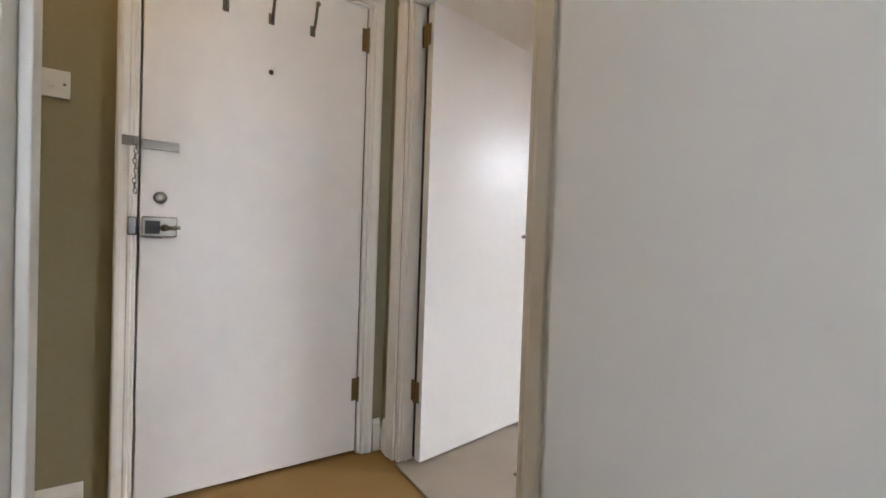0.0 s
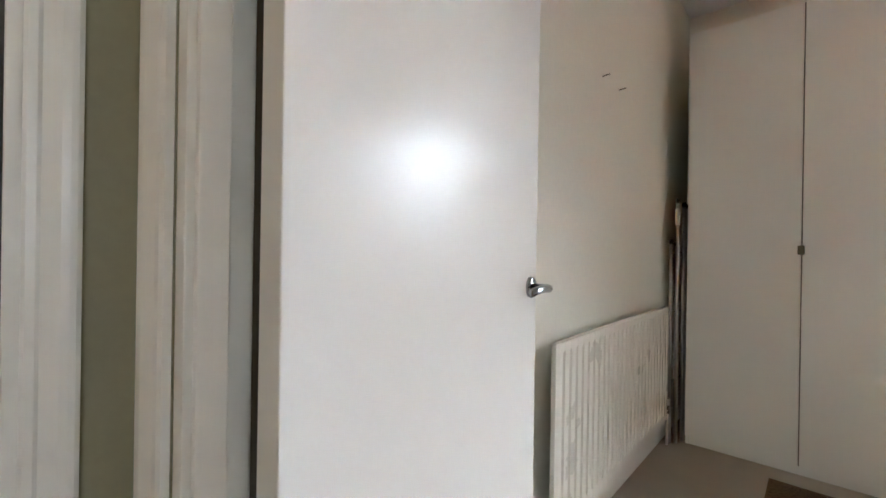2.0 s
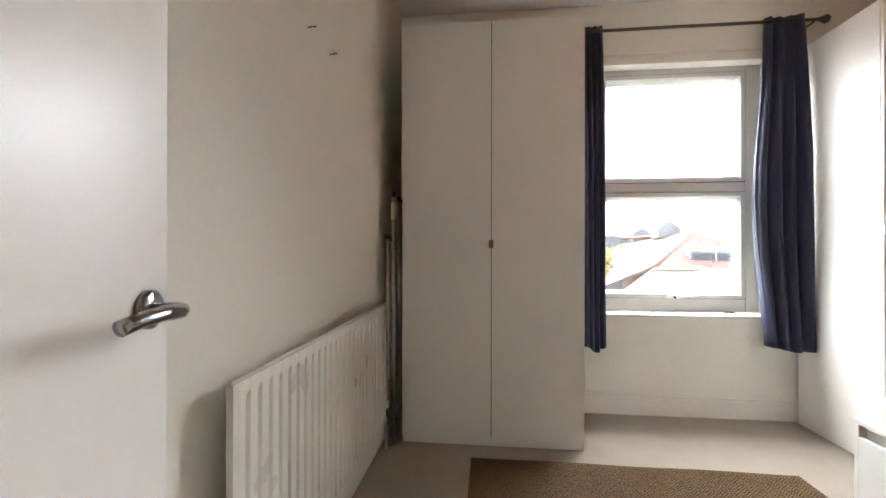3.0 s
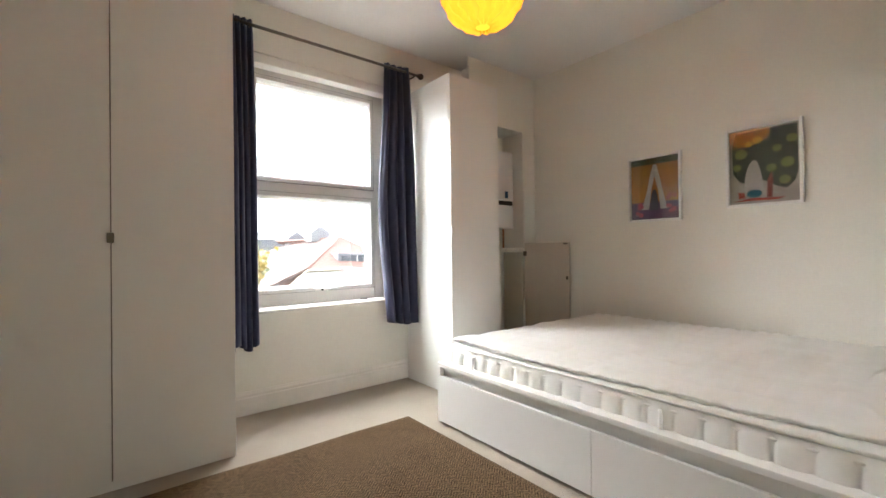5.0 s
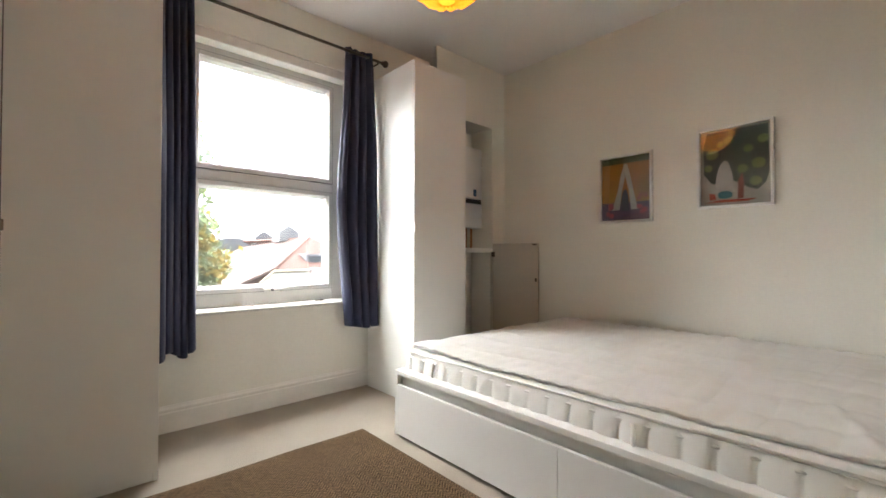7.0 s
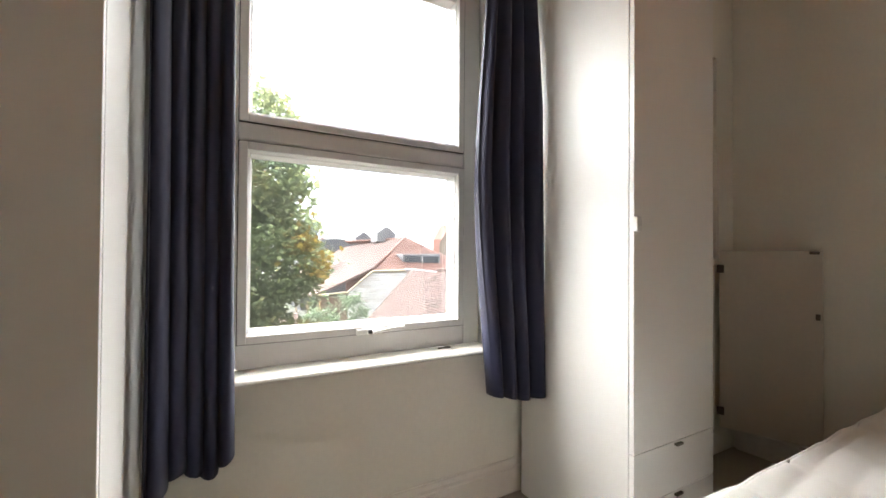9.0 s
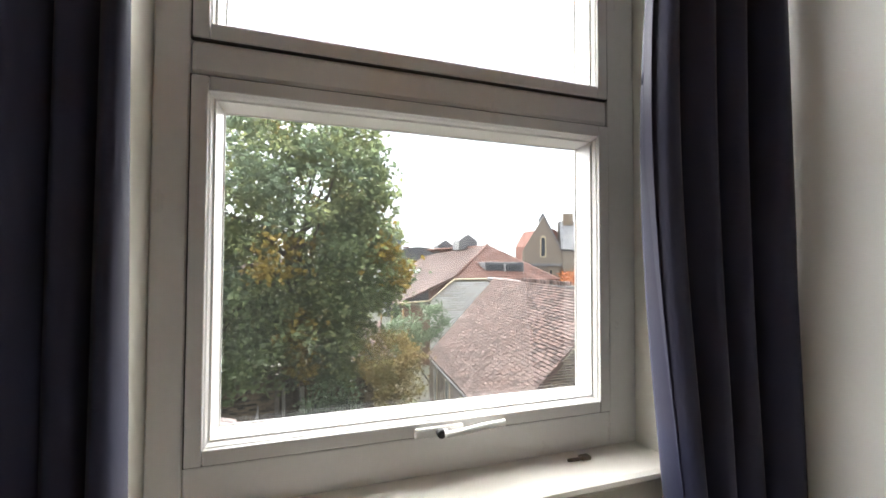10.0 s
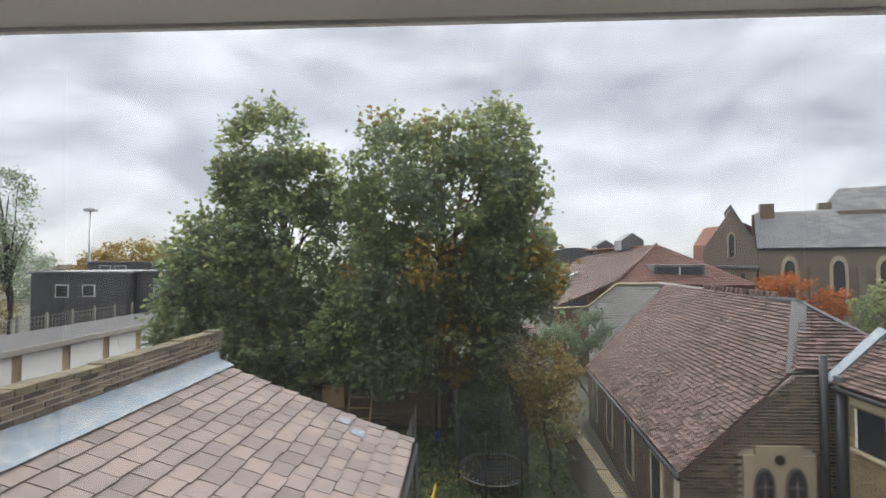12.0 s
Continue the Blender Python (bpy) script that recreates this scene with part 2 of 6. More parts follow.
def setting(name, bm, mat, label, category, smooth=False):
    return tagged(part(name, bm, mat, None, "", smooth), label, category, "", "structure")


def box(bm, x0, x1, y0, y1, z0, z1, bevel=0.0, m=None):
    vs = [bm.verts.new((x, y, z)) for x in (x0, x1) for y in (y0, y1) for z in (z0, z1)]
    fs = [bm.faces.new([vs[i] for i in q]) for q in ((0, 1, 3, 2), (4, 6, 7, 5), (0, 4, 5, 1), (2, 3, 7, 6), (0, 2, 6, 4), (1, 5, 7, 3))]
    if bevel:
        es = list({e for f in fs for e in f.edges})
        r = bmesh.ops.bevel(bm, geom=es, offset=bevel, segments=2, profile=0.5, affect="EDGES")
        vs = list({v for f in r["faces"] for v in f.verts} | {v for v in vs if v.is_valid})
    if m is not None:
        bmesh.ops.transform(bm, matrix=m, verts=[v for v in vs if v.is_valid])
    return bm


def block(x0, x1, y0, y1, z0, z1, bevel=0.003, m=None):
    return box(bmesh.new(), x0, x1, y0, y1, z0, z1, bevel, m)


def tube(bm, points, radius, sides=8, taper=None, cap=True):
    """A round bar along points."""
    pts = [Vector(p) for p in points]
    rings = []
    for i, p in enumerate(pts):
        d = (pts[min(i + 1, len(pts) - 1)] - pts[max(i - 1, 0)]).normalized()
        a = d.orthogonal().normalized() if i == 0 else (rings_a - d * rings_a.dot(d)).normalized()
        rings_a = a
        c = d.cross(a)
        r = radius if taper is None else radius + (taper - radius) * i / (len(pts) - 1)
        rings.append([bm.verts.new(p + r * (math.cos(t) * a + math.sin(t) * c)) for t in (2 * math.pi * k / sides for k in range(sides))])
    for r0, r1 in zip(rings, rings[1:]):
        for k in range(sides):
            bm.faces.new((r0[k], r0[(k + 1) % sides], r1[(k + 1) % sides], r1[k]))
    if cap:
        bm.faces.new(rings[0][::-1])
        bm.faces.new(rings[-1])
    return bm


def lathe(bm, profile, centre, axis="z", sides=24):
    """Turns (radius, height) pairs round an axis through centre."""
    rings = []
    for r, h in profile:
        ring = []
        for k in range(sides):
            a = 2 * math.pi * k / sides
            u, v = r * math.cos(a), r * math.sin(a)
            p = {"z": (u, v, h), "x": (h, u, v), "y": (u, h, v)}[axis]
            ring.append(bm.verts.new(Vector(centre) + Vector(p)))
        rings.append(ring)
    for r0, r1 in zip(rings, rings[1:]):
        for k in range(sides):
            bm.faces.new((r0[k], r0[(k + 1) % sides], r1[(k + 1) % sides], r1[k]))
    bm.faces.new(rings[0][::-1])
    bm.faces.new(rings[-1])
    bmesh.ops.recalc_face_normals(bm, faces=bm.faces)
    return bm


def prism(bm, outline, along, depth0, depth1):
    """A closed outline of 2D points pushed from depth0 to depth1 along an axis."""
    def at(p, d):
        return {"x": (d, p[0], p[1]), "y": (p[0], d, p[1]), "z": (p[0], p[1], d)}[along]
    a = [bm.verts.new(at(p, depth0)) for p in outline]
    b = [bm.verts.new(at(p, depth1)) for p in outline]
    bm.faces.new(a)
    bm.faces.new(b[::-1])
    for i in range(len(a)):
        j = (i + 1) % len(a)
        bm.faces.new((a[j], a[i], b[i], b[j]))
    bmesh.ops.recalc_face_normals(bm, faces=bm.faces)
    return bm


def wall_mesh(axis, a0, a1, u0, u1, z0, z1, holes=()):
    """A wall between a0 and a1 on its axis, from u0 to u1 along it, with openings (ua, ub, za, zb) cut through it."""
    us = sorted({u0, u1, *(v for h in holes for v in h[:2])})
    zs = sorted({z0, z1, *(v for h in holes for v in h[2:])})
    solid = {}
    for i in range(len(us) - 1):
        for k in range(len(zs) - 1):
            uc, zc = (us[i] + us[i + 1]) / 2, (zs[k] + zs[k + 1]) / 2
            solid[i, k] = not any(h[0] < uc < h[1] and h[2] < zc < h[3] for h in holes)
    bm = bmesh.new()
    cache = {}

    def v(a, u, z):
        key = (round(a, 5), round(u, 5), round(z, 5))
        if key not in cache:
            cache[key] = bm.verts.new((a, u, z) if axis == "x" else (u, a, z))
        return cache[key]

    for (i, k), s in solid.items():
        if not s:
            continue
        ua, ub, za, zb = us[i], us[i + 1], zs[k], zs[k + 1]
        for a in (a0, a1):
            bm.faces.new((v(a, ua, za), v(a, ub, za), v(a, ub, zb), v(a, ua, zb)))
        for di, dk, p, q in ((-1, 0, (ua, za), (ua, zb)), (1, 0, (ub, za), (ub, zb)), (0, -1, (ua, za), (ub, za)), (0, 1, (ua, zb), (ub, zb))):
            if not solid.get((i + di, k + dk), False):
                bm.faces.new((v(a0, *p), v(a1, *p), v(a1, *q), v(a0, *q)))
    bmesh.ops.recalc_face_normals(bm, faces=bm.faces)
    return bm

# ---------------------------------------------------------------- structure: bedroom, hall and the room behind
CEIL = 2.74
WX, PX, WY, DY = -0.13, 3.80, 0.59, -2.50      # radiator wall, picture wall, window wall, door wall
HX, LX = -0.08, 1.06                            # hall: front door wall and the wall opposite

setting("floor_bedroom", block(-0.40, 4.05, DY - 0.06, 0.90, -0.25, 0.0, 0), "carpet", "worn beige fitted carpet of the bedroom", "floor")
setting("floor_hall", block(-0.40, 1.104, -4.95, DY - 0.06, -0.25, -0.002, 0), "hallcarpet", "tan fitted carpet of the small hall", "floor")
setting("floor_sitting_room", block(1.104, 4.05, -6.05, DY - 0.06, -0.25, -0.004, 0), "board", "plain floor of the room behind the hall", "floor")
setting("ceiling_bedroom", block(-0.40, 4.05, DY - 0.06, 0.90, CEIL, CEIL + 0.2, 0), "ceiling", "white painted bedroom ceiling", "ceiling")
setting("ceiling_hall", block(-0.40, 4.05, -6.05, DY - 0.064, CEIL, CEIL + 0.2, 0), "ceiling", "white painted hall ceiling", "ceiling")

WIN = (1.195, 2.29, 0.655, 2.40)
setting("wall_window", wall_mesh("y", WY, WY + 0.29, -0.40, 4.05, 0, CEIL, [WIN]), "wall", "cream painted wall round the sash style window", "wall")
setting("wall_radiator", wall_mesh("x", WX - 0.25, WX, DY + 0.002, WY - 0.002, 0, CEIL), "wall", "cream painted bedroom wall behind the radiator", "wall")
setting("wall_pictures", wall_mesh("x", PX, PX + 0.24, DY - 0.1, WY - 0.002, 0, CEIL), "wall", "cream painted bedroom wall with two pictures", "wall")
DOOR_B = (0.050, 0.852, 0.0, 2.02)
setting("wall_bedroom_door", wall_mesh("y", DY - 0.042, DY, -0.12, PX - 0.002, 0, CEIL, [DOOR_B]), "wall", "cream painted wall beside the bedroom door", "wall")
setting("wall_hall_end", wall_mesh("y", DY - 0.085, DY - 0.044, -0.12, 4.0, 0, CEIL, [DOOR_B]), "olive", "olive painted end wall of the hall", "wall")
DOOR_F = (-3.565, -2.675, 0.0, 2.03)
setting("wall_front_door", wall_mesh("x", HX - 0.3, HX, -4.9, DY - 0.089, 0, CEIL, [DOOR_F]), "olive", "olive painted hall wall round the front door", "wall")
DOOR_S = (-3.582, -2.765, 0.0, 2.03)
setting("wall_hall_side", wall_mesh("x", LX, LX + 0.04, -4.9, DY - 0.089, 0, CEIL, [DOOR_S]), "olive", "olive painted hall wall with a doorway", "wall")
setting("wall_sitting_room_side", wall_mesh("x", LX + 0.042, LX + 0.09, -6.0, DY - 0.089, 0, CEIL, [DOOR_S]), "wall", "plain wall of the room behind", "wall")
# Unseen panel, added to stop sky light leaking round the front door.
setting("front_door_light_block", block(-0.45, -0.385, -4.9, -2.0, -0.25, CEIL, 0), "olive", "plain landing wall behind the front door", "wall")
setting("wall_hall_back", wall_mesh("y", -4.95, -4.9, -0.38, LX + 0.04, 0, CEIL), "olive", "olive painted back wall of the hall", "wall")
setting("wall_sitting_room_back", wall_mesh("y", -6.15, -6.0, LX, 4.0, 0, CEIL), "wall", "plain wall closing the room behind", "wall")
setting("wall_sitting_room_end", wall_mesh("x", 4.0, 4.05, -6.0, DY - 0.089, 0, CEIL, [(-4.15, -3.25, 0.95, 1.8)]), "wall", "plain wall closing the room behind", "wall")


def skirting(name, axis, face, sign, u0, u1, height=0.15, thick=0.016):
    """A skirting board with a moulded top, standing out from a wall face."""
    prof = [(0, 0), (thick, 0), (thick, height * 0.72), (thick * 0.75, height * 0.76), (thick * 0.8, height * 0.86), (thick * 0.4, height * 0.95), (thick * 0.3, height), (0, height)]
    bm = bmesh.new()
    if axis == "x":
        prism(bm, [(face + sign * p, z) for p, z in prof], "y", u0, u1)
    else:
        prism(bm, [(face + sign * p, z) for p, z in prof], "x", u0, u1)
    return setting(name, bm, "gloss", "white gloss skirting board along the wall", "skirting board")


skirting("baseboard", "x", WX + 0.002, 1, DY + 0.01, WY - 0.02)
skirting("baseboard", "y", WY - 0.002, -1, -0.11, 2.92)
skirting("baseboard", "x", HX + 0.002, 1, -4.88, -3.655, 0.145)
skirting("baseboard", "x", HX + 0.002, 1, -2.640, -2.605, 0.145)
skirting("baseboard", "y", DY - 0.087, -1, -0.06, -0.02, 0.145)
skirting("baseboard", "y", DY - 0.087, -1, 0.904, LX - 0.002, 0.145)
skirting("baseboard", "x", PX - 0.002, -1, DY + 0.01, 0.30)


def architrave(name, axis, face, sign, u0, u1, top, width=0.068, thick=0.02):
    """A moulded door surround: two uprights and a head, each a board of its own under one thing."""
    place = (face, (u0 + u1) / 2, 0) if axis == "x" else ((u0 + u1) / 2, face, 0)
    root = thing(name, place, "cream gloss moulded architrave round a doorway", "architrave", kind="structure")
    prof = [(0, 0), (0, 0.45), (0.06, 0.62), (0.22, 0.66), (0.3, 0.55), (0.42, 0.7), (0.62, 0.95), (0.78, 1.0), (0.9, 0.96), (1, 0.8), (1, 0)]
    for side, u in ((-1, u0), (1, u1)):
        bm = bmesh.new()
        out = [(u + side * width * p, face + sign * (thick * q + 0.0015)) for p, q in prof]
        if axis == "x":
            out = [(b, a) for a, b in out]
        prism(bm, out, "z", 0.0, top)
        part("upright", bm, "gloss", root)
    bm = bmesh.new()
    out = [(face + sign * (thick * q + 0.0015), top + 0.001 + width * p) for p, q in prof]
    prism(bm, out, "y" if axis == "x" else "x", u0 - width, u1 + width)
    part("head", bm, "gloss", root)
    return root


def lining(name, axis, a0, a1, u0, u1, top, thick, stop):
    """Jambs and head inside a doorway, with a door stop (from, to) along the wall's depth."""
    place = ((a0 + a1) / 2, (u0 + u1) / 2, 0) if axis == "x" else ((u0 + u1) / 2, (a0 + a1) / 2, 0)
    root = thing(name, place, "cream gloss door lining with stop", "door frame", kind="structure")

    def b(n, ua, ub, za, zb, d0, d1):
        bm = bmesh.new()
        if axis == "x":
            box(bm, d0, d1, ua, ub, za, zb, 0.002)
        else:
            box(bm, ua, ub, d0, d1, za, zb, 0.002)
        part(n, bm, "gloss", root)

    b("jamb", u0 + 0.001, u0 + thick, 0, top - thick, a0 + 0.001, a1 - 0.001)
    b("jamb", u1 - thick, u1 - 0.001, 0, top - thick, a0 + 0.001, a1 - 0.001)
    b("head_jamb", u0 + 0.001, u1 - 0.001, top - thick + 0.001, top - 0.001, a0 + 0.001, a1 - 0.001)
    b("stop", u0 + thick + 0.0005, u0 + thick + 0.012, 0, top - thick - 0.012, *stop)
    b("stop", u1 - thick - 0.012, u1 - thick - 0.0005, 0, top - thick - 0.012, *stop)
    return root


architrave("trim_bedroom_door", "y", DY - 0.085, -1, 0.052, 0.83, 2.0, 0.07)
architrave("trim_front_door", "x", HX, 1, -3.54, -2.697, 2.0, 0.05)
lining("door_frame_bedroom", "y", DY - 0.085, DY, 0.050, 0.852, 2.02, 0.03, (DY - 0.075, DY - 0.042))
lining("door_frame_front", "x", HX - 0.2, HX, -3.565, -2.675, 2.03, 0.036, (HX - 0.12, HX - 0.062))
lining("door_frame_sitting_room", "x", LX, LX + 0.09, -3.582, -2.765, 2.03, 0.03, (LX + 0.01, LX + 0.045))
architrave("trim_sitting_room_door", "x", LX, -1, -3.567, -2.78, 2.0)
architrave("trim_sitting_room_door_inside", "x", LX + 0.09, 1, -3.567, -2.78, 2.0)
setting("threshold", block(0.09, 0.825, DY - 0.10, DY - 0.055, -0.002, 0.008, 0.003), "carpet", "carpet edge strip under the bedroom door", "threshold")


# ---------------------------------------------------------------- doors
def hinge(parent, place, m, height=0.09):
    bm = bmesh.new()
    box(bm, -0.002, 0.0015, -0.028, 0.028, -height / 2, height / 2)
    bm2 = tube(bm, [(0.004, 0, -height / 2 - 0.006), (0.004, 0, height / 2 + 0.006)], 0.0055, 8)
    for k in range(-2, 3):
        tube(bm2, [(0.004, 0, k * height / 5 - 0.001), (0.004, 0, k * height / 5 + 0.001)], 0.0066, 8)
    bmesh.ops.transform(bm2, matrix=Matrix.Translation(place) @ m, verts=bm2.verts)
    return part("hinge", bm2, "brass", parent, "worn brass butt hinge")


def lever(parent, m):
    """A chrome lever handle on a round rose; built looking along -y, lever to the -x side."""
    bm = lathe(bmesh.new(), [(0.026, 0.0), (0.026, -0.007), (0.022, -0.010), (0.012, -0.011)], (0, 0, 0), "y", 24)
    bmesh.ops.transform(bm, matrix=m, verts=bm.verts)
    rose = part("rose", bm, "chrome", parent, "round chrome rose", True)
    bm = tube(bmesh.new(), [(0, -0.008, 0), (0, -0.035, 0), (-0.004, -0.048, 0), (-0.02, -0.055, 0.001), (-0.06, -0.056, 0.003), (-0.1, -0.052, 0.0), (-0.118, -0.048, -0.004)], 0.0095, 10)
    bmesh.ops.transform(bm, matrix=m, verts=bm.verts)
    part("handle", bm, "chrome", parent, "chrome lever handle", True)
    return rose


# bedroom door, standing open against the radiator wall
DOOR_LEN = 0.757
hinge_at = Vector((0.112, -2.525, 0))
leaf_dir = Vector((-0.1215, 0.756, 0)).normalized()
door = thing("door_bedroom", hinge_at, "white flush bedroom door standing wide open", "door", kind="structure")
# local frame: u along the leaf, face towards the room
rot = Matrix(((leaf_dir.x, -leaf_dir.y, 0, hinge_at.x), (leaf_dir.y, leaf_dir.x, 0, hinge_at.y), (0, 0, 1, 0), (0, 0, 0, 1)))
part("leaf", block(0.006, 0.006 + DOOR_LEN, -0.038, 0.0, 0.014, 1.985, 0.002, rot), "door", door)
lever(door, rot @ Matrix.Translation((0.006 + DOOR_LEN - 0.044, -0.038, 1.012)) @ Matrix.Rotation(0, 4, "Z"))
for z in (0.316, 1.85):
    hinge(door, hinge_at + Vector((0.002, -0.002, z)), Matrix.Rotation(radians(-84), 4, "Z"))

# Added dark strip: the shade between lining and leaf, as a solid colour.
part("hinge_gap", block(0.0815, 0.104, -2.513, -2.507, 0.014, 1.985, 0), "gap", door)

# front door with its locks
fd = thing("door_front", (-0.11, -3.12, 0), "white flush front door, shut, with chain and locks", "door", kind="structure")
FX = -0.092
part("leaf", block(FX - 0.044, FX, -3.522, -2.716, 0.012, 1.995, 0.002), "frontdoor", fd)
# Near-black filler giving the gap beside the leaf its shade by colour.
part("weather_gap", block(FX - 0.043, FX - 0.003, -2.7155, -2.7045, 0.012, 1.99, 0.0), "gap", fd)
bm = lathe(bmesh.new(), [(0.009, 0.0), (0.009, 0.003), (0.0065, 0.004)], (FX, -3.111, 1.615), "x", 16)
part("peephole", bm, "black", fd, "small black peephole")
bm = lathe(bmesh.new(), [(0.021, 0.0), (0.021, 0.006), (0.018, 0.009), (0.008, 0.01)], (FX, -3.464, 1.09), "x", 20)
part("cylinder_cover", bm, "nickel", fd, "round lock cover", True)
# night latch: case, snib and keep
bm = block(FX, FX + 0.028, -3.515, -3.412, 0.953, 1.022, 0.004)
latch = part("night_latch", bm, "nickel", fd, "chrome night latch case")
bm = lathe(bmesh.new(), [(0.014, 0.0), (0.014, 0.008), (0.011, 0.011)], (FX + 0.028, -3.448, 0.984), "x", 16)
tube(bm, [(FX + 0.038, -3.448, 0.984), (FX + 0.042, -3.425, 0.984), (FX + 0.04, -3.402, 0.986)], 0.007, 8)
part("turn_knob", bm, "chrome", latch, "", True)
part("dark_plate", block(FX + 0.0282, FX + 0.0295, -3.505, -3.462, 0.962, 1.008, 0.0), "black", latch)
part("keep", block(HX - 0.003, HX + 0.026, -3.553, -3.5265, 0.957, 1.018, 0.004), "chrome", fd, "chrome latch keep on the frame")
# door chain: slide on the door, plate on the frame, links hanging
bm = bmesh.new()
box(bm, FX, FX + 0.004, -3.52, -3.412, 1.255, 1.287, 0.001)
box(bm, FX + 0.004, FX + 0.010, -3.52, -3.412, 1.255, 1.264, 0.001)
box(bm, FX + 0.004, FX + 0.010, -3.52, -3.412, 1.278, 1.287, 0.001)
part("chain_slide", bm, "nickel", fd, "brushed metal door chain slide")
part("chain_plate", block(HX + 0.018, HX + 0.024, -3.572, -3.526, 1.256, 1.288, 0.001), "nickel", fd)


def torus_link(place, turn):
    bm = bmesh.new()
    pts = [(0, 0.0055 * math.cos(a), 0.0105 * math.sin(a)) for a in (2 * math.pi * k / 12 for k in range(13))]
    tube(bm, pts, 0.0019, 6, cap=False)
    bmesh.ops.transform(bm, matrix=Matrix.Translation(place) @ Matrix.Rotation(turn, 4, "Z"), verts=bm.verts)
    return bm


for k in range(11):
    part("chain_link", torus_link((HX + 0.028, -3.534 + 0.002 * math.sin(k * 1.3), 1.27 - 0.0165 * k), radians(90 * (k % 2) + 20)), "chrome", fd, "", True)
for z in (0.293, 1.85):
    hinge(fd, Vector((FX + 0.004, -2.711, z)), Matrix.Rotation(0, 4, "Z"), 0.1)


def coat_hook(y):
    root = thing("coat_hook", (FX, y, 1.81), "metal coat hook screwed to the front door", "coat hook", "hooks on the front door")
    part("back_plate", block(FX + 0.0005, FX + 0.004, y - 0.011, y + 0.011, 1.80, 1.842, 0.002), "nickel", root)
    bm = tube(bmesh.new(), [(FX + 0.004, y, 1.815), (FX + 0.03, y, 1.822), (FX + 0.05, y, 1.85), (FX + 0.062, y, 1.885), (FX + 0.075, y, 1.898)], 0.0055, 8)
    lathe(bm, [(0.004, -0.008), (0.009, -0.003), (0.009, 0.003), (0.004, 0.008)], (FX + 0.078, y, 1.9), "x", 12)
    part("prong", bm, "nickel", root, "", True)


for y in (-2.955, -3.115, -3.275):
    coat_hook(y)

# light switch
sw = thing("light_switch", (HX, -3.748, 1.42), "white plastic light switch on the olive wall", "light switch")
part("plate", block(HX + 0.0005, HX + 0.009, -3.792, -3.705, 1.377, 1.463, 0.003), "plastic", sw)
part("rocker", block(HX + 0.0095, HX + 0.014, -3.757, -3.739, 1.408, 1.432, 0.002), "plastic", sw)
for y in (-3.779, -3.718):
    bm = lathe(bmesh.new(), [(0.004, 0), (0.004, 0.001), (0.002, 0.0015)], (HX + 0.0092, y, 1.42), "x", 10)
    part("screw", bm, "nickel", sw)

# the open door of the room behind
sd = thing("door_sitting_room", (1.147, -2.80, 0), "white flush door standing open beside the hall doorway", "door", kind="structure")
part("leaf", block(1.156, 1.91, -2.842, -2.804, 0.012, 1.985, 0.002), "door", sd)
hinge(sd, Vector((1.151, -2.80, 1.75)), Matrix.Rotation(radians(90), 4, "Z"))
hinge(sd, Vector((1.151, -2.80, 0.3)), Matrix.Rotation(radians(90), 4, "Z"))


# ---------------------------------------------------------------- window
win = thing("window_1", (1.735, 0.76, 0.66), "white plastic casement window with two lights", "window", kind="structure")


def rails(parent, name, x0, x1, z0, z1, w, y0, y1, bevel=0.004, mat="upvc"):
    """Four bars round an opening, mitred by butting."""
    wl_, wr_, wb_, wt_ = w
    part(name, block(x0, x0 + wl_, y0, y1, z0, z1, bevel), mat, parent)
    part(name, block(x1 - wr_, x1, y0, y1, z0, z1, bevel), mat, parent)
    part(name, block(x0 + wl_ + 0.0005, x1 - wr_ - 0.0005, y0, y1, z0, z0 + wb_, bevel), mat, parent)
    part(name, block(x0 + wl_ + 0.0005, x1 - wr_ - 0.0005, y0, y1, z1 - wt_, z1, bevel), mat, parent)


rails(win, "outer_frame", 1.197, 2.288, 0.6755, 2.398, (0.060, 0.086, 0.086, 0.098), 0.70, 0.80)
part("transom", block(1.2575, 2.2015, 0.70, 0.80, 1.489, 1.556, 0.010), "upvc", win)


def sash_bead(parent, x0, x1, z0, z1, w):
    """A glazing bead: a mitred frame sloping from the sash face down to the glass, with a step in it."""
    bm = bmesh.new()
    steps = ((0.0, 0.6985), (0.003, 0.7015), (0.006, 0.712), (0.010, 0.714), (0.012, 0.738), (w, 0.7685))
    rings = [[bm.verts.new(p) for p in ((x0 + d, y, z0 + d), (x1 - d, y, z0 + d), (x1 - d, y, z1 - d), (x0 + d, y, z1 - d))] for d, y in steps]
    for r0, r1 in zip(rings, rings[1:]):
        for k in range(4):
            bm.faces.new((r0[k], r0[(k + 1) % 4], r1[(k + 1) % 4], r1[k]))
    bmesh.ops.recalc_face_normals(bm, faces=bm.faces)
    part("glazing_bead", bm, "upvc", parent)


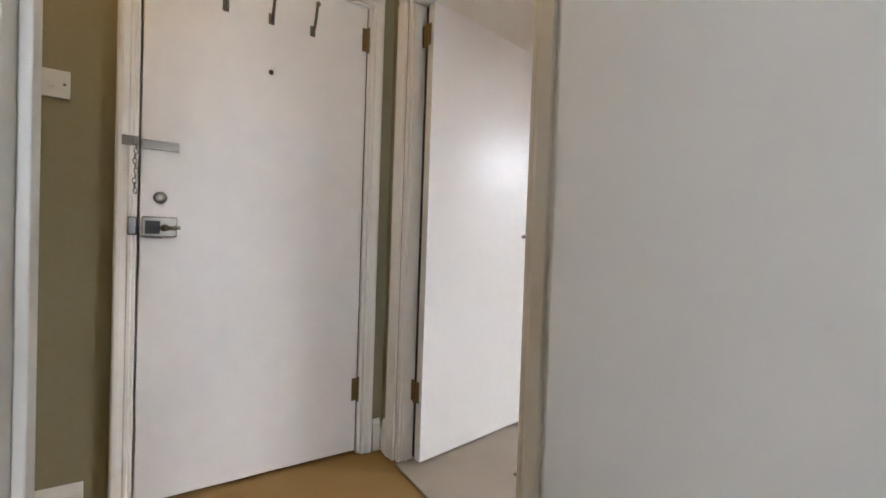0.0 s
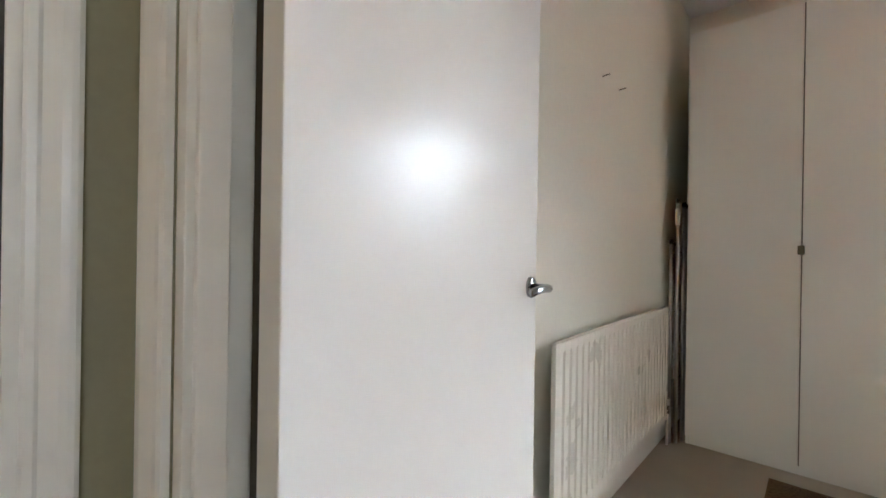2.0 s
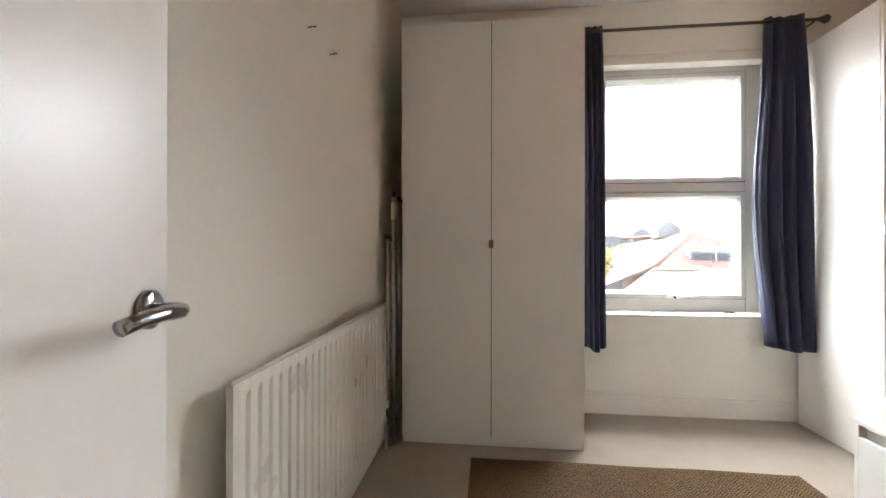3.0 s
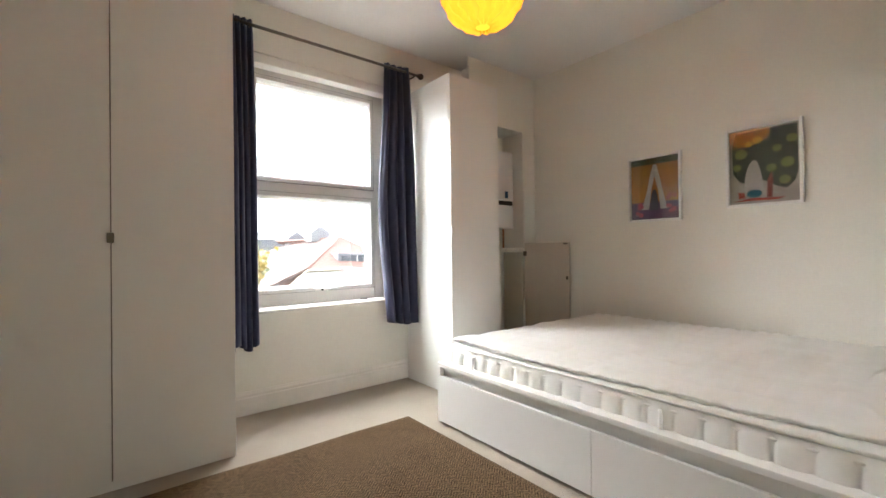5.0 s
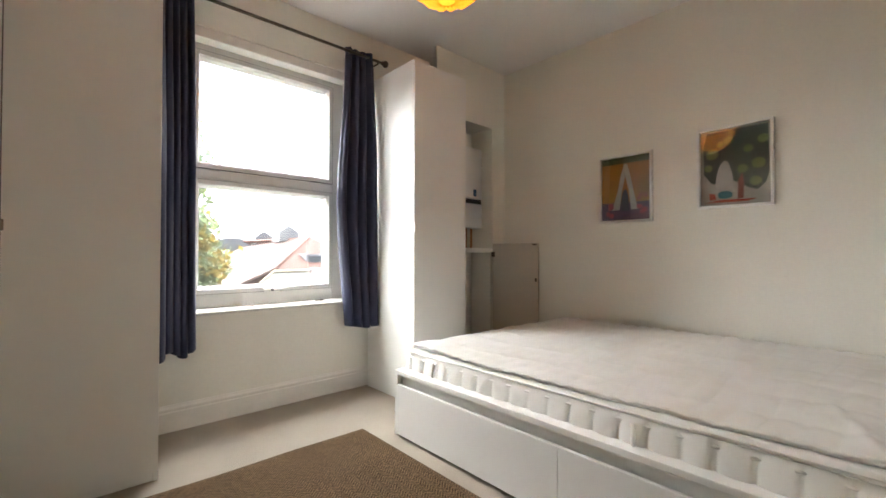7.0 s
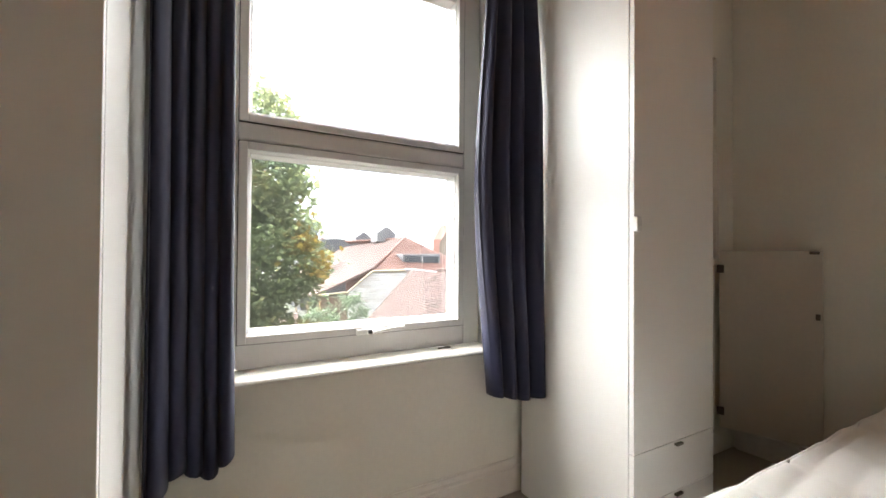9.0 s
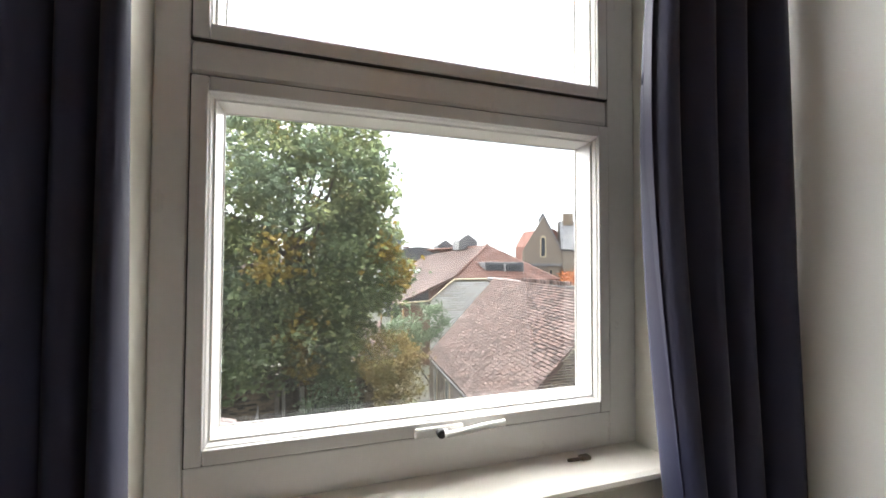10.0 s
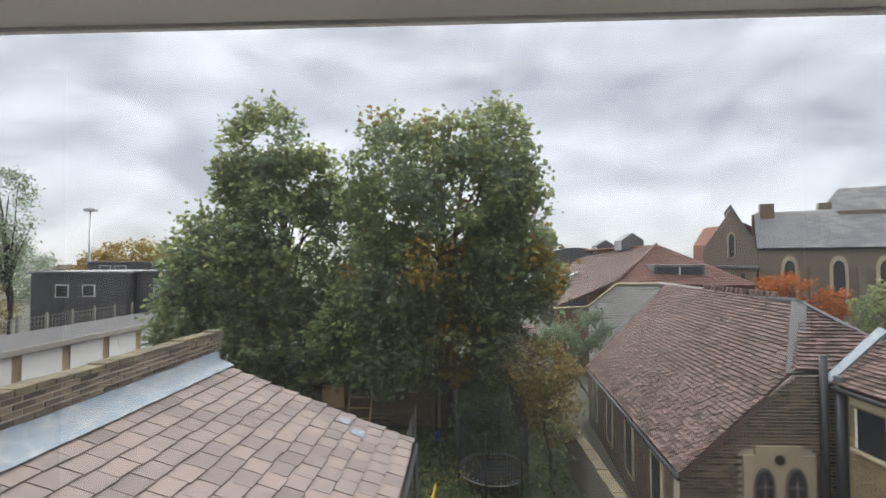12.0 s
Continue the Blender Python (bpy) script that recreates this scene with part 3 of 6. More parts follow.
for name, z0, z1, yb in (("lower_sash", 0.7635, 1.4865, 0.692), ("upper_sash", 1.5585, 2.2985, 0.694)):
    sash = thing(name, (1.735, 0.74, z0), "", "")
    sash.parent = win
    sash.location = sash.location - win.location
    for k in ("label", "category"):
        if k in sash:
            del sash[k]
    x0, x1, bar = 1.2605, 2.1985, 0.029
    # Dark ring round the sash, painting the shade where it meets the frame.
    rails(sash, "shadow_gap", 1.2575, 2.2015, z0 - 0.0024, z1 + 0.0024, (0.0026,) * 4, 0.6985, 0.71, 0, "gap")
    rails(sash, "sash_bar", x0, x1, z0, z1, (bar, bar, bar, bar), yb, 0.79, 0.003)
    sash_bead(sash, x0 + bar, x1 - bar, z0 + bar, z1 - bar, 0.016)
    rails(sash, "gasket", x0 + 0.043, x1 - 0.043, z0 + 0.043, z1 - 0.043, (0.004, 0.004, 0.004, 0.004), 0.7655, 0.7695, 0.001)
    g = part("pane", block(x0 + 0.018, x1 - 0.018, 0.77, 0.776, z0 + 0.018, z1 - 0.018, 0), "glass", sash)
    g.visible_shadow = False
# handle on the lower sash
bm = block(1.688, 1.80, 0.680, 0.6915, 0.762, 0.786, 0.006)
wh = part("handle_base", bm, "plastic", win, "white plastic window handle")
part("handle_lever", tube(bmesh.new(), [(1.755, 0.680, 0.774), (1.755, 0.664, 0.774), (1.78, 0.656, 0.778), (1.83, 0.654, 0.785), (1.885, 0.655, 0.788)], 0.0075, 8), "plastic", wh, "", True)
part("key_hole", lathe(bmesh.new(), [(0.0095, 0), (0.0095, -0.012), (0.007, -0.014)], (1.744, 0.680, 0.774), "y", 14), "black", wh)
# stay left on the sill
stay = thing("window_stay", (2.075, 0.66, 0.674), "small dark metal window stay lying on the sill", "window stay")
bm = tube(bmesh.new(), [(2.05, 0.66, 0.6785), (2.075, 0.655, 0.6805), (2.105, 0.662, 0.679)], 0.004, 6)
box(bm, 2.085, 2.11, 0.652, 0.67, 0.6745, 0.683, 0.002)
part("bar", bm, "pewter", stay)

# sill board with a rounded nose, and the boards over the window
bm = bmesh.new()
nose = [(0.710, 0.656), (0.710, 0.674), (0.572, 0.674), (0.560, 0.670), (0.5555, 0.6625), (0.560, 0.655), (0.572, 0.651), (0.589, 0.651), (0.5895, 0.656)]
prism(bm, nose, "x", 1.1955, 2.2895)
setting("window_sill", bm, "gloss", "white gloss window sill with rounded nose", "window sill")
setting("sill_outside", block(1.2, 2.27, 0.805, 0.97, 0.60, 0.655, 0.01), "upvc", "outside window sill", "window sill")
setting("reveal_head", block(1.1955, 2.2895, 0.60, 0.6985, 2.335, 2.3995, 0.006), "gloss", "white boarded head of the window recess", "trim")

# curtain pole
pole = thing("curtain_pole", (1.73, 0.48, 2.51), "dark metal curtain pole with ball ends over the window", "curtain pole")
part("rod", tube(bmesh.new(), [(0.93, 0.48, 2.512), (2.50, 0.48, 2.512)], 0.0105, 12), "pewter", pole, "", True)
for x, s in ((2.50, 1), (0.93, -1)):
    bm = lathe(bmesh.new(), [(0.012, 0), (0.016, 0.006 * s), (0.012, 0.012 * s), (0.022, 0.022 * s), (0.027, 0.036 * s), (0.022, 0.05 * s), (0.008, 0.057 * s)], (x, 0.48, 2.512), "x", 16)
    part("finial", bm, "pewter", pole, "", True)
for x in (1.0, 2.47):
    bm = tube(bmesh.new(), [(x, 0.588, 2.50), (x, 0.52, 2.497), (x, 0.48, 2.498)], 0.006, 8)
    lathe(bm, [(0.02, 0), (0.02, -0.006), (0.012, -0.009)], (x, 0.589, 2.50), "y", 14)
    part("bracket", bm, "pewter", pole, "", True)


def curtain(name, top, bottom, waist, folds, seed, hem, lean, ruffle, label):
    """A hanging curtain: a pleated sheet with thickness, its sides given at top, waist and hem as (x0, x1) pairs."""
    rnd = random.Random(seed)
    nx, nz = folds * 14, 44
    phases = [rnd.uniform(-0.5, 0.5) for _ in range(folds + 2)]
    amps = [rnd.uniform(0.6, 1.25) for _ in range(folds + 2)]
    root = thing(name, ((top[0] + top[1]) / 2, 0.49, hem), label, "curtain", "curtains at the window")
    bm = bmesh.new()
    sheets = []
    for off in (0.0, 0.003):
        rows = []
        for k in range(nz + 1):
            v = k / nz
            z = 2.545 + (hem - 2.545) * v
            wv = max(0.0, 1 - abs(v - 0.55) / 0.55)
            wv = wv * wv * (3 - 2 * wv)
            x0 = (top[0] + (bottom[0] - top[0]) * v) * (1 - wv) + waist[0] * wv
            x1 = (top[1] + (bottom[1] - top[1]) * v) * (1 - wv) + waist[1] * wv
            row = []
            for i in range(nx + 1):
                u = i / nx
                f = u * folds
                j = int(f)
                ph = f * 2 * math.pi + phases[j] * (1 - (f - j)) + phases[j + 1] * (f - j) + 0.35 * math.sin(3 * v + j)
                a = 0.036 * (amps[j] * (1 - (f - j)) + amps[j + 1] * (f - j)) * (0.55 + 0.55 * v) * (0.6 if v < 0.03 else 1)
                y = 0.495 - (lean[0] * (1 - u) ** 2 + lean[1] * u * u) * (0.25 + 0.75 * min(1.0, v * 2.5)) + a * math.sin(ph) + 0.004 * math.sin(2.3 * ph + 6 * v)
                x = x0 + (x1 - x0) * u + 0.010 * math.cos(ph) * (0.5 + v)
                zz = z + (0.012 * math.sin(u * 5 + seed) - 0.02 * u * (seed % 2) if k == nz else 0) + 0.004 * math.sin(9 * u + 14 * v) - ruffle * math.cos(2 * math.pi * u / 0.77) * max(0.0, v * 4 - 3)
                row.append(bm.verts.new((x, y + off, zz)))
            rows.append(row)
        sheets.append(rows)
    for s, rows in enumerate(sheets):
        for r0, r1 in zip(rows, rows[1:]):
            for i in range(nx):
                q = (r0[i], r0[i + 1], r1[i + 1], r1[i])
                bm.faces.new(q if s == 0 else q[::-1])
    a, b = sheets
    for i in range(nx):
        bm.faces.new((a[0][i + 1], a[0][i], b[0][i], b[0][i + 1]))
        bm.faces.new((a[-1][i], a[-1][i + 1], b[-1][i + 1], b[-1][i]))
    for k in range(nz):
        bm.faces.new((a[k][0], a[k + 1][0], b[k + 1][0], b[k][0]))
        bm.faces.new((a[k + 1][nx], a[k][nx], b[k][nx], b[k + 1][nx]))
    part("cloth", bm, "curtain", root, "", True)
    for i in range(folds):
        x = top[0] + (top[1] - top[0]) * (i + 0.5) / folds
        r = bmesh.new()
        tube(r, [(x, 0.48 + 0.0185 * math.cos(t), 2.508 + 0.0185 * math.sin(t)) for t in (2 * math.pi * k / 14 for k in range(15))], 0.0022, 6, cap=False)
        part("ring", r, "pewter", root, "", True)
    return root


curtain("curtain", (1.03, 1.215), (1.022, 1.232), (1.026, 1.226), 5, 3, 0.475, (0.19, 0.0), 0.034, "navy blue curtain drawn back beside the wardrobe")
curtain("curtain", (2.19, 2.405), (2.215, 2.415), (2.135, 2.405), 4, 8, 0.485, (0.0, 0.08), 0.008, "navy blue curtain drawn back beside the tall cabinet")


# ---------------------------------------------------------------- radiator
def radiator():
    root = thing("radiator", (WX, -0.79, 0.16), "white panel radiator with ribbed front on the wall", "radiator")
    y0, y1, z0, z1, xf = -1.466, -0.108, 0.165, 0.80, -0.060
    bm = bmesh.new()
    n = 26
    pitch = (y1 - y0 - 0.05) / n
    prof = [(y0, xf - 0.004), (y0 + 0.02, xf)]
    for i in range(n):
        a = y0 + 0.025 + i * pitch
        prof += [(a + pitch * 0.30, xf), (a + pitch * 0.40, xf - 0.015), (a + pitch * 0.60, xf - 0.015), (a + pitch * 0.70, xf)]
    prof += [(y1 - 0.02, xf), (y1, xf - 0.004)]
    zs = [z0, z0 + 0.03, z0 + 0.055, z1 - 0.055, z1 - 0.03, z1 - 0.004]
    rows = []
    for k, z in enumerate(zs):
        flat = 0 if k in (0, 1, 4, 5) else 1
        rows.append([bm.verts.new((x if flat else max(x, xf - 0.001) if 1 < i < len(prof) - 2 else x, y, z)) for i, (y, x) in enumerate(prof)])
    for r0, r1 in zip(rows, rows[1:]):
        for i in range(len(prof) - 1):
            bm.faces.new((r0[i], r0[i + 1], r1[i + 1], r1[i]))
    back = [bm.verts.new((xf - 0.02, y, z)) for y, z in ((y0, z0), (y1, z0), (y1, z1 - 0.004), (y0, z1 - 0.004))]
    bm.faces.new(back)
    bm.faces.new([*rows[0][::-1], back[0], back[1]])
    bm.faces.new([*rows[-1], back[2], back[3]])
    bm.faces.new([*[r[0] for r in rows], back[3], back[0]])
    bm.faces.new([*[r[-1] for r in rows][::-1], back[1], back[2]])
    bmesh.ops.recalc_face_normals(bm, faces=bm.faces)
    part("front_panel", bm, "radiator", root)
    part("top_seam", tube(bmesh.new(), [(xf - 0.009, y0, z1 - 0.002), (xf - 0.009, y1, z1 - 0.002)], 0.0065, 8), "radiator", root, "", True)
    for y in (-1.25, -0.32):
        part("wall_bracket", block(WX + 0.0005, xf - 0.0205, y - 0.02, y + 0.02, 0.3, 0.7, 0.002), "steel", root)
    for y, s in ((y0 - 0.03, 1), (y1 + 0.03, -1)):
        bm = tube(bmesh.new(), [(xf - 0.012, y + s * 0.032, 0.2), (xf - 0.012, y, 0.2), (xf - 0.012, y, 0.0)], 0.0075, 8)
        part("pipe", bm, "gloss", root, "", True)
        bm = lathe(bmesh.new(), [(0.009, -0.025), (0.013, -0.015), (0.013, 0.012), (0.009, 0.02)], (xf - 0.012, y, 0.205), "z", 12)
        part("valve_body", bm, "chrome", root, "", True)
        bm = lathe(bmesh.new(), [(0.012, 0.022), (0.016, 0.03), (0.016, 0.055), (0.01, 0.062)], (xf - 0.012, y, 0.205), "z", 12)
        part("valve_cap", bm, "plastic", root, "", True)


radiator()
for y in (-0.953, -0.754):
    nail = thing("nail", (WX, y, 1.85), "small bent nail stuck in the cream wall", "nail", "nails in the wall")
    part("shank", tube(bmesh.new(), [(WX - 0.004, y, 1.85), (WX + 0.022, y, 1.852), (WX + 0.028, y + 0.008, 1.855)], 0.0022, 6), "pewter", nail)


# ---------------------------------------------------------------- wardrobes
def cab_handle(parent, x, y, z, w=0.02, mat="nickel"):
    part("handle", block(x - w / 2, x + w / 2, y - 0.022, y - 0.0005, z - 0.022, z + 0.022, 0.003), mat, parent, "small square metal handle")


wd = thing("wardrobe", (0.5, 0.3, 0), "tall white two-door wardrobe beside the window", "wardrobe", "wardrobes")
bm = bmesh.new()
box(bm, 0.0, 0.018, 0.021, 0.58, 0, 2.362, 0.001)
box(bm, 0.982, 1.0, 0.021, 0.58, 0, 2.362, 0.001)
box(bm, 0.0185, 0.9815, 0.021, 0.58, 2.344, 2.362, 0.001)
box(bm, 0.0185, 0.9815, 0.021, 0.58, 0.06, 0.08, 0.001)
box(bm, 0.0185, 0.9815, 0.572, 0.58, 0.0805, 2.3435, 0)
part("carcass", bm, "wardrobe", wd)
part("plinth", block(0.0185, 0.9815, 0.024, 0.04, 0.001, 0.0595, 0.001), "wardrobe", wd)
for x0, x1 in ((0.001, 0.4975), (0.5025, 0.999)):
    d = part("door", block(x0, x1, 0.0, 0.0185, 0.048, 2.358, 0.0015), "wardrobe", wd)
# Strip behind the slit; the slit's shade is put into its grey.
part("door_gap", block(0.4978, 0.5022, 0.010, 0.0185, 0.05, 2.356, 0), "gap_shade", wd)
cab_handle(wd, 0.498, 0.0, 1.124, 0.026)

tc = thing("tall_cabinet", (2.68, 0.28, 0), "tall narrow white wardrobe with a drawer base beside the window", "wardrobe", "wardrobes")
bm = bmesh.new()
box(bm, 2.432, 2.45, 0.0, 0.556, 0, 2.352, 0.001)
box(bm, 2.912, 2.93, 0.0, 0.556, 0, 2.352, 0.001)
box(bm, 2.4505, 2.9115, 0.0, 0.556, 2.334, 2.352, 0.001)
box(bm, 2.4505, 2.9115, 0.548, 0.556, 0.05, 2.3335, 0)
part("carcass", bm, "wardrobe", tc)
part("plinth", block(2.4505, 2.9115, 0.004, 0.02, 0.001, 0.045, 0.001), "wardrobe", tc)
part("door", block(2.433, 2.929, -0.021, -0.002, 0.408, 2.348, 0.0015), "wardrobe", tc)
part("handle", block(2.424, 2.448, -0.040, -0.0215, 1.172, 1.222, 0.003), "plastic", tc, "small pale square handle")
for z0, z1 in ((0.046, 0.223), (0.226, 0.405)):
    d = part("drawer", block(2.433, 2.929, -0.021, -0.002, z0, z1, 0.0015), "wardrobe", tc)
    part("handle", block(2.665, 2.705, -0.034, -0.0215, z1 - 0.012, z1 - 0.004, 0.001), "nickel", d)

# folded clothes airer in the gap beside the wardrobe
air = thing("clothes_airer", (-0.06, 0.1, 0), "folded grey metal clothes airer leaning in the wardrobe gap", "clothes airer")
for k, (x, y, h) in enumerate(((-0.078, -0.02, 1.16), (-0.05, 0.0, 1.40), (-0.03, 0.05, 1.38), (-0.085, 0.12, 1.15), (-0.045, 0.16, 1.38))):
    part("tube", tube(bmesh.new(), [(x + 0.012, y - 0.03, 0.006), (x, y, h)], 0.010, 8), "steel", air, "", True)
    part("end_cap", lathe(bmesh.new(), [(0.0115, -0.01), (0.0125, 0.01), (0.010, 0.018)], (x, y, h), "z", 10), "black", air, "black plastic end cap")
for z in (0.35, 0.75, 1.10):
    part("crossbar", tube(bmesh.new(), [(-0.07, -0.02, z), (-0.055, 0.16, z)], 0.005, 6), "steel", air, "", True)
bm = block(-0.062, -0.038, -0.02, 0.02, 1.26, 1.36, 0.008)
part("hinge_block", bm, "plastic", air, "pale plastic folding joint")


# ---------------------------------------------------------------- boiler recess with its cupboard
BY = 0.32
setting("wall_boiler_recess", wall_mesh("y", BY, BY + 0.02, 2.935, PX - 0.002, 0, CEIL, [(3.10, 3.622, 1.075, 2.19), (3.10, 3.60, 0.12, 1.035)]), "wall", "cream painted boxing round the boiler", "wall")
setting("recess_lining", wall_mesh("x", 3.624, 3.64, BY + 0.022, WY - 0.004, 0, CEIL), "wall", "cream side of the boiler recess", "wall")
setting("recess_side", wall_mesh("x", 3.08, 3.098, BY + 0.022, WY - 0.004, 0, CEIL), "wall", "cream side of the boiler recess", "wall")
setting("recess_shelf", block(3.0985, 3.6235, BY - 0.012, WY - 0.004, 1.04, 1.074, 0.004), "gloss", "white shelf edge under the boiler", "shelf")
setting("recess_head", block(3.0985, 3.6235, BY + 0.022, WY - 0.004, 2.192, 2.22, 0), "wall", "head of the boiler recess", "trim")
part_frame = thing("recess_frame", (3.36, BY, 1.07), "thin white beading round the boiler recess", "beading", kind="structure")
part("bead", block(3.6225, 3.634, BY - 0.012, BY - 0.0015, 1.075, 1.66, 0.003), "gloss", part_frame)

bl = thing("boiler", (3.4, 0.49, 1.27), "white wall-hung boiler in the recess", "boiler")
part("case", block(3.19, 3.592, 0.415, 0.585, 1.53, 2.005, 0.014), "boiler", bl)
part("lower_flap", block(3.19, 3.592, 0.415, 0.585, 1.262, 1.488, 0.012), "boiler", bl)
part("dark_slot", block(3.20, 3.585, 0.425, 0.585, 1.4885, 1.5295, 0.0), "gap", bl)
part("label_sticker", block(3.47, 3.51, 0.4125, 0.4145, 1.555, 1.62, 0.0), material("blue_sticker", (0.02, 0.09, 0.2), 0.5), bl, "small dark blue sticker")
for k in range(5):
    x = 3.25 + 0.07 * k
    part("pipe", tube(bmesh.new(), [(x, 0.5, 1.27), (x, 0.5, 1.075)], 0.009, 8), "copper", bl, "", True)

cd = thing("cupboard_door", (3.625, 0.30, 0.1), "cream flush cupboard door standing open beside the bed", "cupboard door")
dv = Vector((3.772 - 3.622, -0.09 - 0.303, 0))
ln = dv.length
dv.normalize()
cm = Matrix(((dv.x, dv.y, 0, 3.622), (dv.y, -dv.x, 0, 0.303), (0, 0, 1, 0), (0, 0, 0, 1)))
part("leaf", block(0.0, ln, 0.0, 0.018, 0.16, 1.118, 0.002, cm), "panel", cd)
for z in (0.25, 1.02):
    part("hinge", block(-0.012, 0.022, 0.0185, 0.024, z - 0.022, z + 0.022, 0.002, cm), "pewter", cd, "dark metal hinge")
part("catch", block(ln - 0.028, ln - 0.010, 0.0185, 0.03, 0.78, 0.81, 0.003, cm), "pewter", cd)
part("top_catch", block(ln - 0.05, ln - 0.012, 0.0185, 0.026, 1.10, 1.114, 0.002, cm), "pewter", cd)


# ---------------------------------------------------------------- bed
bed = thing("bed", (2.9, -1.36, 0), "white bed frame with two long drawers and a headboard", "bed")
BX0, BX1, BY0, BY1 = 2.062, 3.775, -2.355, -0.318
part("side_rail", block(BX0, BX0 + 0.10, BY0, BY1, 0.345, 0.37, 0.003), "bed", bed)
part("side_rail", block(BX1 - 0.10, BX1, BY0, BY1, 0.10, 0.37, 0.003), "bed", bed)
part("foot_rail", block(BX0 + 0.101, BX1 - 0.101, BY1 - 0.06, BY1, 0.06, 0.37, 0.003), "bed", bed)
part("end_panel", block(BX0 + 0.002, BX0 + 0.10, BY1 - 0.022, BY1, 0.012, 0.3445, 0.002), "bed", bed)
part("end_panel", block(BX0 + 0.002, BX0 + 0.10, BY0, BY0 + 0.022, 0.012, 0.3445, 0.002), "bed", bed)
part("back_board", block(BX0 + 0.035, BX0 + 0.05, BY0 + 0.0225, BY1 - 0.0225, 0.012, 0.3445, 0), "bed", bed)
part("slat_base", block(BX0 + 0.101, BX1 - 0.101, BY0 + 0.01, BY1 - 0.061, 0.24, 0.29, 0.002), "bed", bed)
mid = -1.362
for y0, y1 in ((mid + 0.0015, BY1 - 0.0235), (BY0 + 0.0235, mid - 0.0015)):
    part("drawer", block(BX0 + 0.001, BX0 + 0.019, y0, y1, 0.018, 0.292, 0.002), "bed", bed, "white drawer front under the bed")
part("headboard", block(BX0 - 0.01, BX1, BY0 - 0.105, BY0 - 0.001, 0.02, 1.02, 0.004), "bed", bed, "white headboard")


def quilt_grid(x0, x1, y0, y1, z0, z1, r, nx, ny, top):
    """A closed cushion: rounded at its edges, its top shaped by a function of x and y."""
    bm = bmesh.new()

    def prof(t, a, b):
        return a + (b - a) * t

    grid = []
    for j in range(ny + 1):
        row = []
        for i in range(nx + 1):
            x, y = prof(i / nx, x0, x1), prof(j / ny, y0, y1)
            e = min(x - x0, x1 - x, y - y0, y1 - y)
            drop = r - math.sqrt(max(0.0, r * r - max(0.0, r - e) ** 2)) if e < r else 0
            row.append(bm.verts.new((x, y, z1 - drop + top(x, y) * min(1, e / 0.04))))
        grid.append(row)
    for j in range(ny):
        for i in range(nx):
            bm.faces.new((grid[j][i], grid[j][i + 1], grid[j + 1][i + 1], grid[j + 1][i]))
    rim = grid[0][:-1] + [row[-1] for row in grid[:-1]] + grid[-1][:0:-1] + [row[0] for row in grid[:0:-1]]
    return bm, rim


def mattress():
    root = thing("mattress", (2.94, -1.35, 0.30), "white quilted pocket mattress, bare, on the bed", "mattress")
    x0, x1, y0, y1, z0, z1 = 2.135, 3.745, -2.345, -0.372, 0.291, 0.487
    bm, rim = quilt_grid(x0, x1, y0, y1, z0, z1, 0.02, 160, 200, lambda x, y: 0.0)
    n = len(rim)
    cx, cy = (x0 + x1) / 2, (y0 + y1) / 2
    prev = rim
    levels = 7
    for k in range(1, levels + 1):
        t = k / levels
        z = (z1 - 0.02) + (z0 - z1 + 0.02) * t
        ring = []
        for v in rim:
            s = v.co.x if abs(v.co.y - y0) < 1e-4 or abs(v.co.y - y1) < 1e-4 else v.co.y
            puff = 0.021 * math.sin(math.pi * min(1, t)) ** 0.5 * abs(math.sin(math.pi * s / 0.098)) ** 0.4
            dx = -1 if abs(v.co.x - x0) < 1e-4 else 1 if abs(v.co.x - x1) < 1e-4 else 0
            dy = -1 if abs(v.co.y - y0) < 1e-4 else 1 if abs(v.co.y - y1) < 1e-4 else 0
            ring.append(bm.verts.new((v.co.x + dx * puff, v.co.y + dy * puff, z)))
        for i in range(n):
            j = (i + 1) % n
            bm.faces.new((prev[j], prev[i], ring[i], ring[j]))
        prev = ring
    bm.faces.new(prev)
    bmesh.ops.recalc_face_normals(bm, faces=bm.faces)
    part("body", bm, "mattress", root, "", True)
    for z in (z1 - 0.016, z1 - 0.046):
        pts = [(x0 - 0.004, y1 + 0.004, z), (x0 - 0.004, y0 - 0.004, z)]
        part("piping", tube(bmesh.new(), pts, 0.006, 8), "mattress", root, "raised piped edge", True)
        part("piping", tube(bmesh.new(), [(x0 - 0.004, y1 + 0.004, z), (x1, y1 + 0.004, z)], 0.006, 8), "mattress", root, "raised piped edge", True)
    for y in (-0.58, -1.62):
        part("side_handle", tube(bmesh.new(), [(x0 - 0.012, y, 0.44), (x0 - 0.026, y - 0.006, 0.40), (x0 - 0.024, y - 0.004, 0.36), (x0 - 0.012, y, 0.325)], 0.008, 6), "mattress", root, "", True)


mattress()


